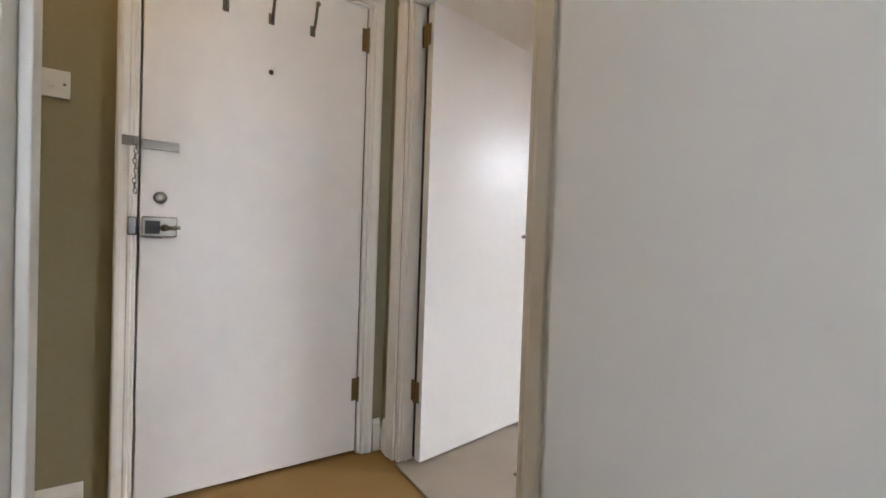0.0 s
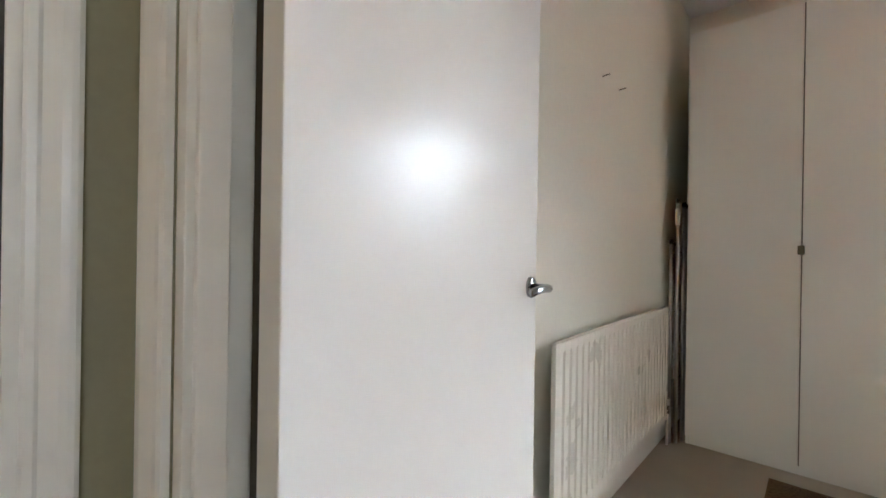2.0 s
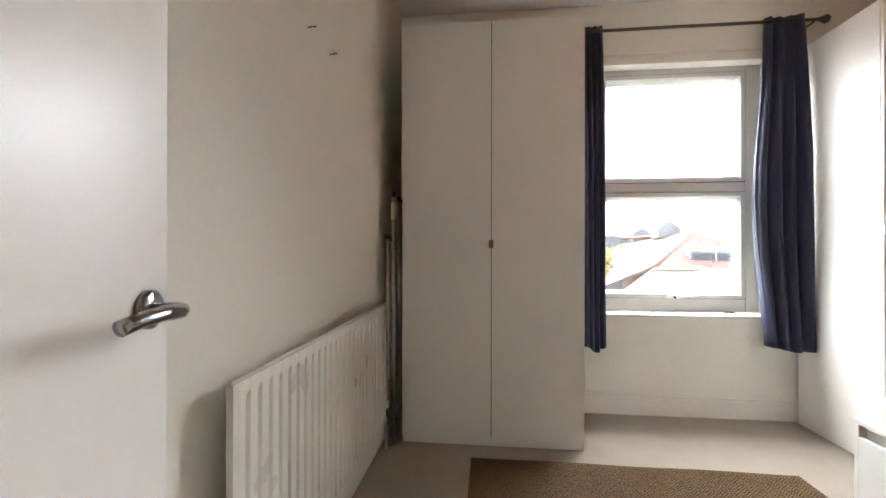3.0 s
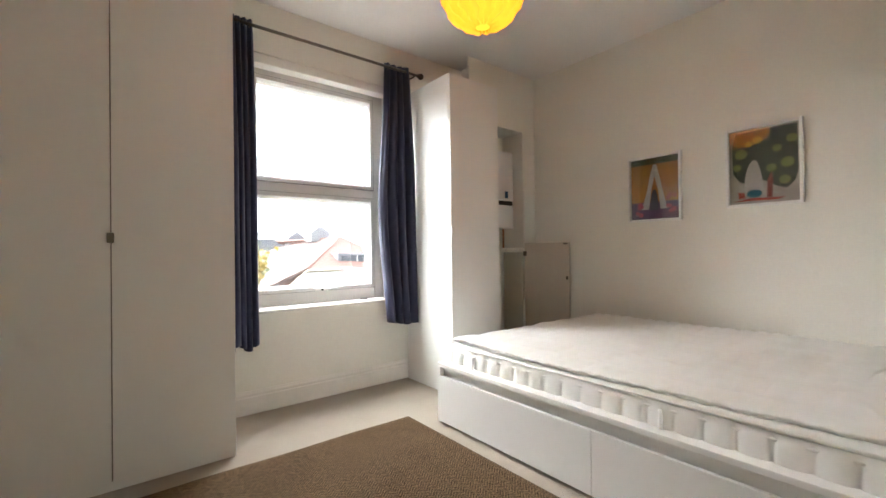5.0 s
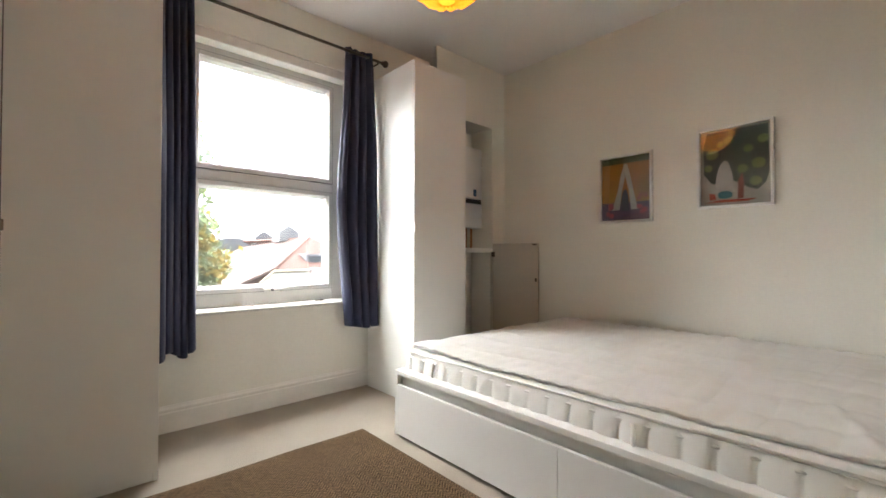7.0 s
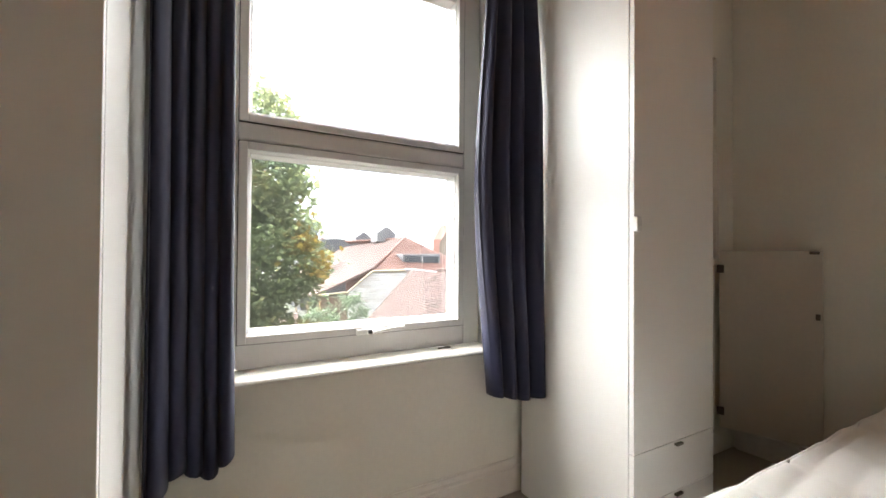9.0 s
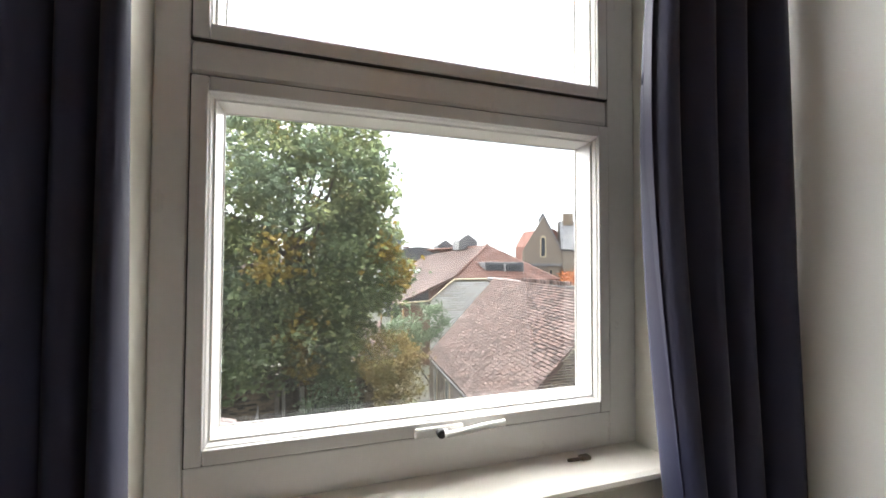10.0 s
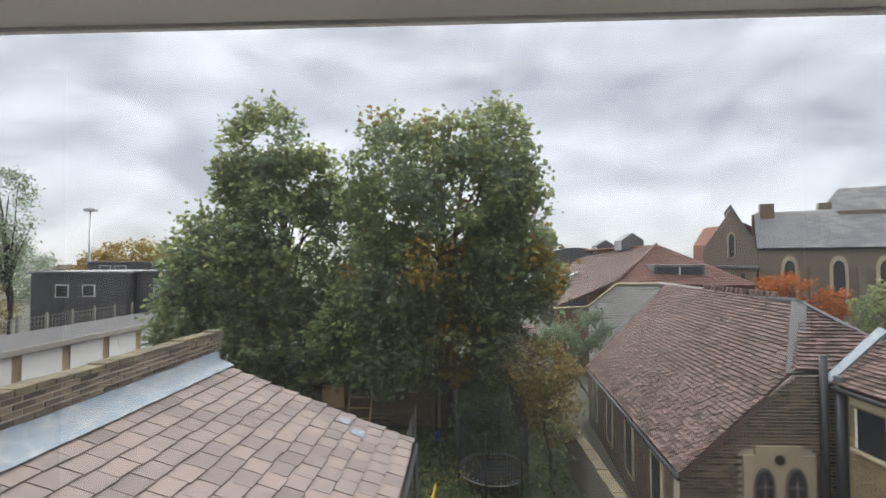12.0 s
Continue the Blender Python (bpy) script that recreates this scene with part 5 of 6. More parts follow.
def bricks(parent, origin, across, length, height, mat, mortar, mask=None, outline=None, nearest=0, brick=(0.225, 0.075), proud=0.008, deep=0.2, seed=1, gap=0.006):
    """A brick face from origin along a level direction, each brick standing a little proud of the mortar."""
    rnd = random.Random(seed)
    o, e = Vector(origin), Vector(across).normalized()
    up = Vector((0, 0, 1))
    n = e.cross(up)
    bm = bmesh.new()
    ring = outline or [(0, 0), (length, 0), (length, height), (0, height)]
    a = [bm.verts.new(o + e * u + up * v) for u, v in ring]
    b = [bm.verts.new(o + e * u + up * v - n * deep) for u, v in ring]
    bm.faces.new(a), bm.faces.new(b[::-1])
    for i in range(len(a)):
        j = (i + 1) % len(a)
        bm.faces.new((a[j], a[i], b[i], b[j]))
    bmesh.ops.recalc_face_normals(bm, faces=bm.faces)
    part("wall_core", bm, mortar, parent)
    verts, faces, own, shared = [], [], 0, None
    bw, bh = brick
    quads = [(4, 5, 6, 7), (0, 1, 5, 4), (1, 2, 6, 5), (2, 3, 7, 6), (3, 0, 4, 7)]
    rows = int(height / bh)
    for r in range(rows):
        u = -bw / 2 if r % 2 else 0.0
        while u < length:
            x0, x1 = max(0.0, u + gap), min(length, u + bw - gap)
            z0, z1 = r * bh + gap, (r + 1) * bh - gap
            c = ((x0 + x1) / 2, (z0 + z1) / 2)
            if x1 - x0 > 0.03 and (outline is None or inside(c, ring)) and not (mask and mask(*c)):
                d = proud * rnd.uniform(0.5, 1.4)
                if own < nearest and x1 - x0 > bw * 0.9:
                    if shared is None:
                        w, h = bw / 2 - gap, bh / 2 - gap
                        shared = mesh_from("brick", [(-w, -h, 0), (w, -h, 0), (w, h, 0), (-w, h, 0), (-w + 0.003, -h + 0.003, proud), (w - 0.003, -h + 0.003, proud), (w - 0.003, h - 0.003, proud), (-w + 0.003, h - 0.003, proud)], quads, mat)
                    ob = new("brick", shared)
                    ob.parent = parent
                    ob.matrix_basis = Matrix.Translation(o + e * c[0] + up * c[1] + n * (d - proud) - ORIGIN.get(parent, Vector())) @ Matrix((e, up, n)).transposed().to_4x4()
                    own += 1
                else:
                    k = len(verts)
                    for dd in (0.0, d):
                        verts += [o + e * x + up * z + n * dd for x, z in ((x0, z0), (x1, z0), (x1, z1), (x0, z1))]
                    faces += [tuple(k + i for i in q) for q in quads]
            u += bw
    if verts:
        tagged(part("bricks", mesh_from("bricks", verts, faces, mat), None, parent), kind="stuff")


def leaves(name, centres, each_, spread, size, mat, parent, seed):
    """Many small folded leaves round the given centres, as one mesh."""
    rs = np.random.RandomState(seed)
    c = np.repeat(np.array(centres, float), each_, axis=0)
    n = len(c)
    c = c + rs.normal(0, spread, (n, 3)) * np.array([1, 1, 0.75])
    a = rs.normal(0, 1, (n, 3))
    a[:, 2] *= 0.6
    a /= np.linalg.norm(a, axis=1)[:, None]
    b = np.cross(a, rs.normal(0, 1, (n, 3)))
    b /= np.linalg.norm(b, axis=1)[:, None]
    up = np.cross(a, b)
    s = (size * rs.uniform(0.6, 1.3, n))[:, None]
    v = np.stack([c - a * s * 0.5, c + b * s * 0.33 + up * s * 0.1, c + a * s * 0.55, c - b * s * 0.33 + up * s * 0.1], 1).reshape(-1, 3)
    k = np.arange(n) * 4
    f = np.concatenate([np.stack([k, k + 1, k + 2], 1), np.stack([k, k + 2, k + 3], 1)])
    me = bpy.data.meshes.new(name)
    me.from_pydata(v.tolist(), [], f.tolist())
    me.materials.append(M[mat])
    ob = part(name, me, None, parent)
    return tagged(ob, kind="stuff") if parent is None else ob


def crown_points(blobs, count, seed, hollow=0.55):
    """Places for leaf clumps, mostly near the skin of a few uneven lobes."""
    rnd = random.Random(seed)
    out = []
    total = sum(b[3] * b[4] + b[4] * b[5] for b in blobs)
    for cx, cy, cz, rx, ry, rz in blobs:
        for _ in range(int(count * (rx * ry + ry * rz) / total)):
            d = Vector((rnd.gauss(0, 1), rnd.gauss(0, 1), rnd.gauss(0, 1))).normalized()
            r = hollow + (1 - hollow) * rnd.random() ** 0.6
            p = Vector((cx + d.x * rx * r, cy + d.y * ry * r, cz + d.z * rz * r))
            k = noise.noise(p * 0.45) + 0.6 * noise.noise(p * 1.1)
            if k > -0.28:
                out.append(p + d * 0.35 * k)
    return out


def tree(name, base, blobs, clumps, per, spread, size, mats, label, seed, radius=0.3, limbs=16, split=None):
    root = thing(name, base, label, "tree")
    pts = crown_points(blobs, clumps, seed)
    b = Vector(base)
    top = Vector((blobs[0][0], blobs[0][1], blobs[0][2] + blobs[0][5] * 0.4))
    rnd = random.Random(seed)
    mid_pts = [b.lerp(top, t) + Vector((rnd.uniform(-0.2, 0.2), rnd.uniform(-0.2, 0.2), 0)) * (1 if 0 < t < 1 else 0) for t in (0, 0.2, 0.4, 0.6, 0.8, 1)]
    part("trunk", tube(bmesh.new(), mid_pts, radius, 9, radius * 0.2), "bark", root, "", True)
    bm = bmesh.new()
    for p in rnd.sample(pts, min(limbs, len(pts))):
        t = rnd.uniform(0.3, 0.8)
        s = b.lerp(top, t)
        m1 = s.lerp(p, 0.5) + Vector((0, 0, 0.12 * (p - s).length))
        tube(bm, [s, s.lerp(m1, 0.6), m1, p], radius * 0.33, 6, 0.025)
    part("limbs", bm, "bark", root, "", True)
    groups = {}
    for p in pts:
        groups.setdefault(split(p) if split else 0, []).append(p)
    for k, g in sorted(groups.items()):
        leaves(("crown", "yellow_crown", "dark_crown")[k], g, per, spread, size, mats[k], root, seed + k)
    return root


def gothic(cx, z0, w, h, n=8):
    """Outline of a pointed arch opening."""
    s = h - w * 0.9
    right = [(cx + w / 2, z0), (cx + w / 2, z0 + s)]
    for k in range(1, n + 1):
        t = k / n
        right.append((cx + w / 2 * (1 - t ** 1.7), z0 + s + (h - s) * math.sin(t * math.pi / 2)))
    left = [(2 * cx - x, z) for x, z in right[::-1][1:]]
    return right + left


# ---------------------------------------------------------------- ground and garden
setting("ground", block(-600, 700, 0.9, 900, GZ - 0.5, GZ, 0), "land", "open ground running to the horizon", "ground")
setting("lawn", block(-2.6, 6.2, 1.0, 21.6, GZ + 0.001, GZ + 0.02, 0), "grass", "overgrown back garden grass with fallen leaves", "lawn")
rs_g = random.Random(11)
fallen = [(rs_g.uniform(-0.6, 1.6), rs_g.uniform(12.5, 19), GZ + 0.06) for _ in range(60)] + [(rs_g.uniform(1.6, 4.3), rs_g.uniform(14.9, 17), GZ + 0.76) for _ in range(16)]
tagged(leaves("fallen_leaves", fallen, 14, 0.22, 0.12, "leaf_tan", None, 5), "dry brown leaves fallen on the grass", "leaves", "", "stuff")
tufts = [(rs_g.uniform(-1.2, 5.8), rs_g.uniform(11, 20.5), GZ + 0.08) for _ in range(420)]
tagged(leaves("grass_tufts", tufts, 16, 0.2, 0.16, "leaf", None, 6), "rough green garden grass", "grass", "", "stuff")

# house wall below and beside the window
hw = thing("house_wall", (1.7, 0.9, GZ), "back wall of the house under the window", "wall", kind="structure")
part("lower_wall", block(-4.0, 8.0, 0.58, 0.88, GZ, -0.255, 0), "mortar", hw)

# neighbouring tiled roof with its parapet
ext = thing("rear_extension", (-1.0, 4.7, GZ), "brick rear extension with a weathered tile roof", "building")
part("wall", block(-2.94, 0.70, 0.9, 8.36, GZ, -2.16, 0), "brick_yellow", ext)
slab([(0.70, 8.36, -2.16), (0.70, 8.3, -2.16), (-2.94, 8.3, -0.8), (-2.94, 8.36, -0.8)], 0.1, "brick_yellow", "gable_fill", ext)
tiled_slope(ext, [(0.87, 0.95, -2.05), (0.87, 8.45, -2.05), (-2.94, 8.45, -0.63), (-2.94, 0.95, -0.63)], 0.292, 0.305, "tile_grey", 0.024, 3, 300, lambda p: p.y > 1.6)
part("gutter", tube(bmesh.new(), [(0.93, 0.95, -2.13), (0.93, 8.4, -2.13)], 0.05, 8), "pipe", ext, "", True)
part("downpipe", tube(bmesh.new(), [(0.93, 8.3, -2.15), (0.93, 8.3, GZ)], 0.035, 8), "pipe", ext, "", True)
rn = random.Random(5)
for x, y, s in ((-0.33, 8.05, 0.2), (-0.02, 7.82, 0.24)):
    zc = -2.05 + (0.87 - x) * 1.42 / 3.81 + 0.05
    part("lead_patch", block(-s / 2, s / 2, -s / 2, s / 2, 0, 0.006, 0.002, Matrix.Translation((x, y, zc)) @ Matrix.Rotation(radians(20.4), 4, "Y") @ Matrix.Rotation(rn.uniform(-0.2, 0.2), 4, "Z")), "lead", ext, "pale lead repair patch")
bm = bmesh.new()
ny = 60
ringA, ringB, ringC = [], [], []
for k in range(ny + 1):
    y = 0.95 + 7.55 * k / ny
    ringA.append(bm.verts.new((-2.922 + 0.004 * noise.noise((y * 3, 0, 0)), y, -0.425 + 0.012 * noise.noise((y * 2, 5, 0)))))
    ringB.append(bm.verts.new((-2.905, y, -0.575 + 0.008 * noise.noise((y * 4, 2, 0)))))
    ringC.append(bm.verts.new((-2.60 + 0.012 * noise.noise((y * 2.5, 7, 0)), y, -0.688 + 0.008 * noise.noise((y * 4, 9, 0)))))
for k in range(ny):
    bm.faces.new((ringA[k], ringA[k + 1], ringB[k + 1], ringB[k]))
    bm.faces.new((ringB[k], ringB[k + 1], ringC[k + 1], ringC[k]))
part("flashing", bm, "lead", ext, "stained lead flashing against the parapet", True)

par = thing("parapet_wall", (-3.1, 4.7, -0.8), "sooty brick parapet wall with a mossy top", "wall")
bricks(par, (-2.945, 0.95, -0.42), (0, 1, 0), 7.7, 0.30, "brick_dark", "mortar_pale", nearest=130, deep=0.24, proud=0.014, seed=4, gap=0.008)
part("wall_base", block(-3.18, -2.95, 0.95, 8.64, GZ, -0.425, 0), "brick_dark", par)
for k in range(34):
    y = 0.96 + k * 0.226
    part("coping_brick", block(-3.2, -2.93, y, y + 0.214, -0.118 + rn.uniform(-0.006, 0.006), -0.045 + rn.uniform(-0.012, 0.01), 0.008), "moss", par)

# ---------------------------------------------------------------- garden things
tr = thing("trampoline", (2.95, 16.2, GZ), "round garden trampoline with dark safety net", "trampoline")
R = 1.25
ring_pts = [(2.95 + R * math.cos(2 * math.pi * k / 32), 16.2 + R * math.sin(2 * math.pi * k / 32), GZ + 0.7) for k in range(33)]
part("rim", tube(bmesh.new(), ring_pts, 0.035, 8, cap=False), "steel", tr, "pale metal rim", True)
part("mat", lathe(bmesh.new(), [(1.05, -0.01), (1.05, 0.01), (0.02, 0.0)], (2.95, 16.2, GZ + 0.69), "z", 32), "net", tr)
for k in range(32):
    a = 2 * math.pi * k / 32
    part("spring", tube(bmesh.new(), [(2.95 + r * math.cos(a), 16.2 + r * math.sin(a), GZ + 0.7) for r in (1.05, 1.23)], 0.013, 5), "whitepaint", tr)
for k in range(6):
    a = 2 * math.pi * (k + 0.25) / 6
    part("net_pole", tube(bmesh.new(), [(2.95 + 1.3 * math.cos(a), 16.2 + 1.3 * math.sin(a), GZ), (2.95 + 1.3 * math.cos(a), 16.2 + 1.3 * math.sin(a), GZ + 2.5)], 0.03, 8), "net", tr, "", True)
bm = bmesh.new()
for k in range(72):
    a = 2 * math.pi * k / 72
    tube(bm, [(2.95 + 1.27 * math.cos(a), 16.2 + 1.27 * math.sin(a), GZ + 0.72), (2.95 + 1.27 * math.cos(a), 16.2 + 1.27 * math.sin(a), GZ + 2.4)], 0.014, 3, cap=False)
for k in range(14):
    z = GZ + 0.75 + k * 0.12
    tube(bm, [(2.95 + 1.27 * math.cos(2 * math.pi * i / 36), 16.2 + 1.27 * math.sin(2 * math.pi * i / 36), z) for i in range(37)], 0.012, 3, cap=False)
part("safety_net", bm, "net", tr, "black safety net")

gw = thing("garden_wall", (6.2, 18, GZ), "old garden wall with a pale mossy coping", "wall")
part("wall_body", block(6.02, 6.30, 8.0, 24.0, GZ, GZ + 1.75, 0.01), "render_wall", gw)
for k in range(24):
    y = 8.0 + k * 0.66
    part("coping_stone", block(5.97, 6.35, y, y + 0.64, GZ + 1.751, GZ + 1.83 + rn.uniform(-0.02, 0.02), 0.02), "moss", gw)
bk = thing("back_wall", (-2, 21.8, GZ), "dark brick wall at the end of the garden", "wall")
bricks(bk, (-9.5, 21.7, GZ), (1, 0, 0), 15.3, 3.0, "brick_dark", "mortar_dark", proud=0.012, brick=(0.34, 0.11), seed=9)
sh = thing("garden_door", (1.15, 21.5, GZ), "weathered grey door at the end of the garden", "door")
part("leaf", block(0.62, 1.65, 21.52, 21.6, GZ, GZ + 1.95, 0.01), "doorgrey", sh)
part("panel_hole", block(0.95, 1.1, 21.505, 21.519, GZ + 1.45, GZ + 1.6, 0.004), "gap", sh)
part("post", block(0.3, 0.5, 21.3, 21.6, GZ, GZ + 2.7, 0.02), "render_wall", sh)
lo = thing("lean_to_roof", (3.6, 23.0, GZ), "low tiled lean-to roof behind the garden", "shed")
part("shed_wall", block(2.2, 6.0, 21.9, 25.5, GZ, GZ + 2.9, 0), "brick_dark", lo)
tiled_slope(lo, [(2.0, 21.7, GZ + 2.85), (6.1, 21.7, GZ + 2.85), (6.1, 25.4, GZ + 4.4), (2.0, 25.4, GZ + 4.4)], 0.24, 0.3, "tile_red", 0.03, 8)
wp = thing("wooden_panel", (-4.6, 21.5, GZ), "orange stained timber panel leaning on the wall", "panel")
part("board", block(-5.2, -4.1, 21.55, 21.6, GZ + 0.9, GZ + 2.05, 0.01, None), "timber", wp)
for k in range(5):
    part("slat", block(-5.2 + k * 0.22, -5.02 + k * 0.22, 21.52, 21.548, GZ + 0.92, GZ + 2.03, 0.006), "timber", wp)
part("leg", block(-4.7, -4.6, 21.56, 21.64, GZ, GZ + 0.9, 0.004), "timber", wp)
ld = thing("timber_frame", (-3.2, 21.4, GZ), "pale timber ladder frame standing against the wall", "ladder")
for x in (-3.85, -2.75):
    part("stile", tube(bmesh.new(), [(x, 21.2, GZ), (x + 0.1, 21.55, GZ + 2.1)], 0.05, 6), "timber", ld)
for z in (0.5, 1.0, 1.5, 2.0):
    part("rung", tube(bmesh.new(), [(-3.8 + 0.04 * z, 21.2 + 0.16 * z, GZ + z), (-2.68 + 0.04 * z, 21.2 + 0.16 * z, GZ + z)], 0.035, 6), "timber", ld)
fs = thing("garden_fence", (-0.2, 18, GZ), "grey mesh fence panels along the garden", "fence")
for y in (9.5, 11.5, 13.5, 15.5, 17.5, 19.4):
    part("post", tube(bmesh.new(), [(-0.25, y, GZ), (-0.25, y, GZ + 1.9)], 0.035, 6), "concrete", fs)
bm = bmesh.new()
for k in range(34):
    tube(bm, [(-0.25, 9.5 + k * 0.3, GZ + 0.05), (-0.25, 9.5 + k * 0.3, GZ + 1.8)], 0.006, 3, cap=False)
for k in range(8):
    tube(bm, [(-0.25, 9.5, GZ + 0.1 + 0.24 * k), (-0.25, 19.4, GZ + 0.1 + 0.24 * k)], 0.006, 3, cap=False)
part("mesh", bm, "steel", fs)
bt = thing("blue_tarpaulin", (1.2, 20.3, GZ), "crumpled blue plastic sheet on the grass", "tarpaulin")
bm, rim_ = quilt_grid(0.5, 1.9, 19.8, 20.6, GZ, GZ + 0.3, 0.2, 16, 10, lambda x, y: 0.12 * noise.noise((x * 3, y * 3, 0)))
part("sheet", bm, "blue", bt, "", True)
yt = thing("garden_toy", (0.8, 14.2, GZ), "tall yellow plastic garden toy", "toy")
part("slide", tube(bmesh.new(), [(0.75, 14.0, GZ), (0.85, 14.3, GZ + 0.6), (0.95, 14.5, GZ + 1.0)], 0.1, 6, 0.03), "yellowplastic", yt)

# shrubs
for nm, blobs, n_, mt, lab, sd_, sz in (
    ("shrub", [(4.9, 17.2, -2.9, 1.3, 1.2, 1.0), (5.2, 16.8, -4.6, 1.0, 1.0, 1.2)], 190, ("leaf_tan", "leaf_tan", "leaf_tan"), "tan and yellow autumn shrub over the garden wall", 21, 0.16),
    ("shrub", [(5.1, 15.6, -5.3, 0.6, 0.6, 1.2)], 70, ("leaf", "leaf_yellow", "leaf"), "green and tan shrub by the garden wall", 22, 0.15),
    ("shrub", [(2.9, 18.6, -4.6, 1.0, 0.8, 1.7), (2.6, 18.2, -5.6, 1.1, 0.9, 0.9)], 170, ("leaf_dark", "leaf", "leaf_dark"), "dark green climbing shrub behind the trampoline", 23, 0.16),
    ("shrub", [(7.6, 25.6, -3.6, 1.6, 1.5, 1.2), (9.6, 26.3, -2.9, 1.3, 1.2, 1.2)], 150, ("leaf_dark", "leaf", "leaf_dark"), "dark green shrub between the roofs", 24, 0.2),
):
    root = tree(nm, (blobs[-1][0], blobs[-1][1], GZ), blobs, n_, 26, 0.2, sz, mt, lab, sd_, 0.06, 8, None)

# ---------------------------------------------------------------- the big trees
def autumn(p):
    k = noise.noise(Vector((p.x * 0.42, p.y * 0.42, p.z * 0.42)) + Vector((4.2, 1.0, 7.7)))
    return 1 if k > 0.34 else 2 if noise.noise(p * 0.5 + Vector((9, 2, 5))) > 0.3 else 0


tree("tree", (1.2, 20.2, GZ), [(1.0, 20.0, 2.2, 4.9, 4.0, 5.8), (-1.2, 19.6, 4.6, 2.7, 2.6, 3.6), (2.8, 19.5, 5.0, 2.5, 2.4, 3.5), (3.7, 19.3, 0.6, 2.4, 2.3, 3.0), (-1.8, 18.8, -1.8, 2.8, 2.3, 2.6), (2.2, 18.6, -2.0, 2.6, 2.2, 2.3), (-0.2, 18.2, -2.9, 2.0, 1.6, 1.3), (-3.2, 18.8, -2.8, 1.8, 1.6, 1.4)],
     1750, 30, 0.30, 0.28, ("leaf", "leaf_yellow", "leaf_dark"), "large sycamore with green and yellowing leaves behind the garden", 31, 0.38, 40, autumn)
tree("tree", (-7.6, 22.4, GZ), [(-7.4, 22.0, 1.6, 4.2, 3.8, 5.4), (-8.4, 21.6, 6.2, 2.1, 2.0, 3.5), (-5.6, 21.4, 5.0, 1.6, 1.6, 2.2), (-9.6, 21.6, 0.4, 2.6, 2.4, 2.6), (-6.4, 20.6, -2.4, 3.4, 2.4, 2.4), (-10.2, 21.6, -2.6, 2.2, 2.0, 2.0), (-11.6, 21.8, 1.2, 2.0, 1.7, 2.4), (-12.2, 21.6, -1.6, 1.6, 1.5, 1.6)],
     1600, 30, 0.30, 0.28, ("leaf", "leaf", "leaf_dark"), "large green sycamore behind the neighbouring roof", 41, 0.36, 34, lambda p: 2 if noise.noise(p * 0.4) > 0.25 else 0)

# ---------------------------------------------------------------- chapel next door
ch = thing("chapel", (12, 18, GZ), "old brick chapel with a clay tile roof and stone windows", "building")
C, D, A, B = (7.4, 11.7, -4.18), (8.35, 22.8, -4.18), (13.6, 26.0, -0.12), (12.5, 14.3, -0.05)
G, G2, C2 = (10.5, 11.95, -1.55), (14.2, 11.95, -1.55), (17.0, 12.2, -4.18)
tiled_slope(ch, [C, D, (13.5, 24.8, -0.1), B, G], 0.15, 0.19, "tile_red", 0.036, 12)
tiled_slope(ch, [G, G2, B], 0.15, 0.19, "tile_red", 0.036, 13)
slab([C2, (18.6, 23.4, -4.18), A, B, G2], 0.12, "tile_red", "far_slope", ch)
part("ridge", tube(bmesh.new(), [(12.5, 14.3, 0.0), (12.85, 17.2, -0.06), (13.3, 20.9, -0.07), (13.6, 26.0, -0.05)], 0.12, 8), "lead_dark", ch, "grey ridge capping", True)
for k in range(16):
    t = 0.1 + 0.45 * k / 16
    p = Vector(B).lerp(Vector(A), t)
    part("ridge_crest", block(p.x - 0.05, p.x + 0.05, p.y - 0.1, p.y + 0.1, p.z + 0.1, p.z + 0.3, 0.02), "tile_red", ch)
slab([(10.25, 11.9, -1.62), (10.72, 11.9, -1.58), (12.7, 14.25, 0.04), (12.3, 14.35, 0.04)], 0.05, "lead_dark", "hip_lead", ch, "wide lead hip capping")
slab([(14.0, 11.9, -1.58), (14.35, 11.95, -1.6), (12.65, 14.35, 0.04), (12.45, 14.25, 0.04)], 0.05, "lead_dark", "hip_lead", ch)
# gable wall
bricks(ch, (7.46, 11.86, GZ), (1, 0.012, 0), 9.5, 5.5, "brick_dark", "mortar_pale", mask=lambda u, v: 1.62 < u < 3.42 and v < 3.45,
       outline=[(0, 0), (9.5, 0), (9.5, 2.8), (6.9, 5.32), (2.95, 5.32), (0, 2.85)], deep=0.3, proud=0.015, seed=12, gap=0.011, brick=(0.25, 0.09))
wg = 7.46
stone_x0, stone_x1 = wg + 1.62, wg + 3.42
bm = bmesh.new()
prism(bm, [(stone_x0, -5.9), (stone_x1, -5.9), (stone_x1, -3.72), (stone_x1 - 0.3, -3.72), (stone_x1 - 0.3, -3.48), (stone_x0 + 0.3, -3.48), (stone_x0 + 0.3, -3.72), (stone_x0, -3.72)], "y", 11.82, 11.9)
sg = part("window_surround", bm, "stone", ch, "pale stone surround of the twin window")
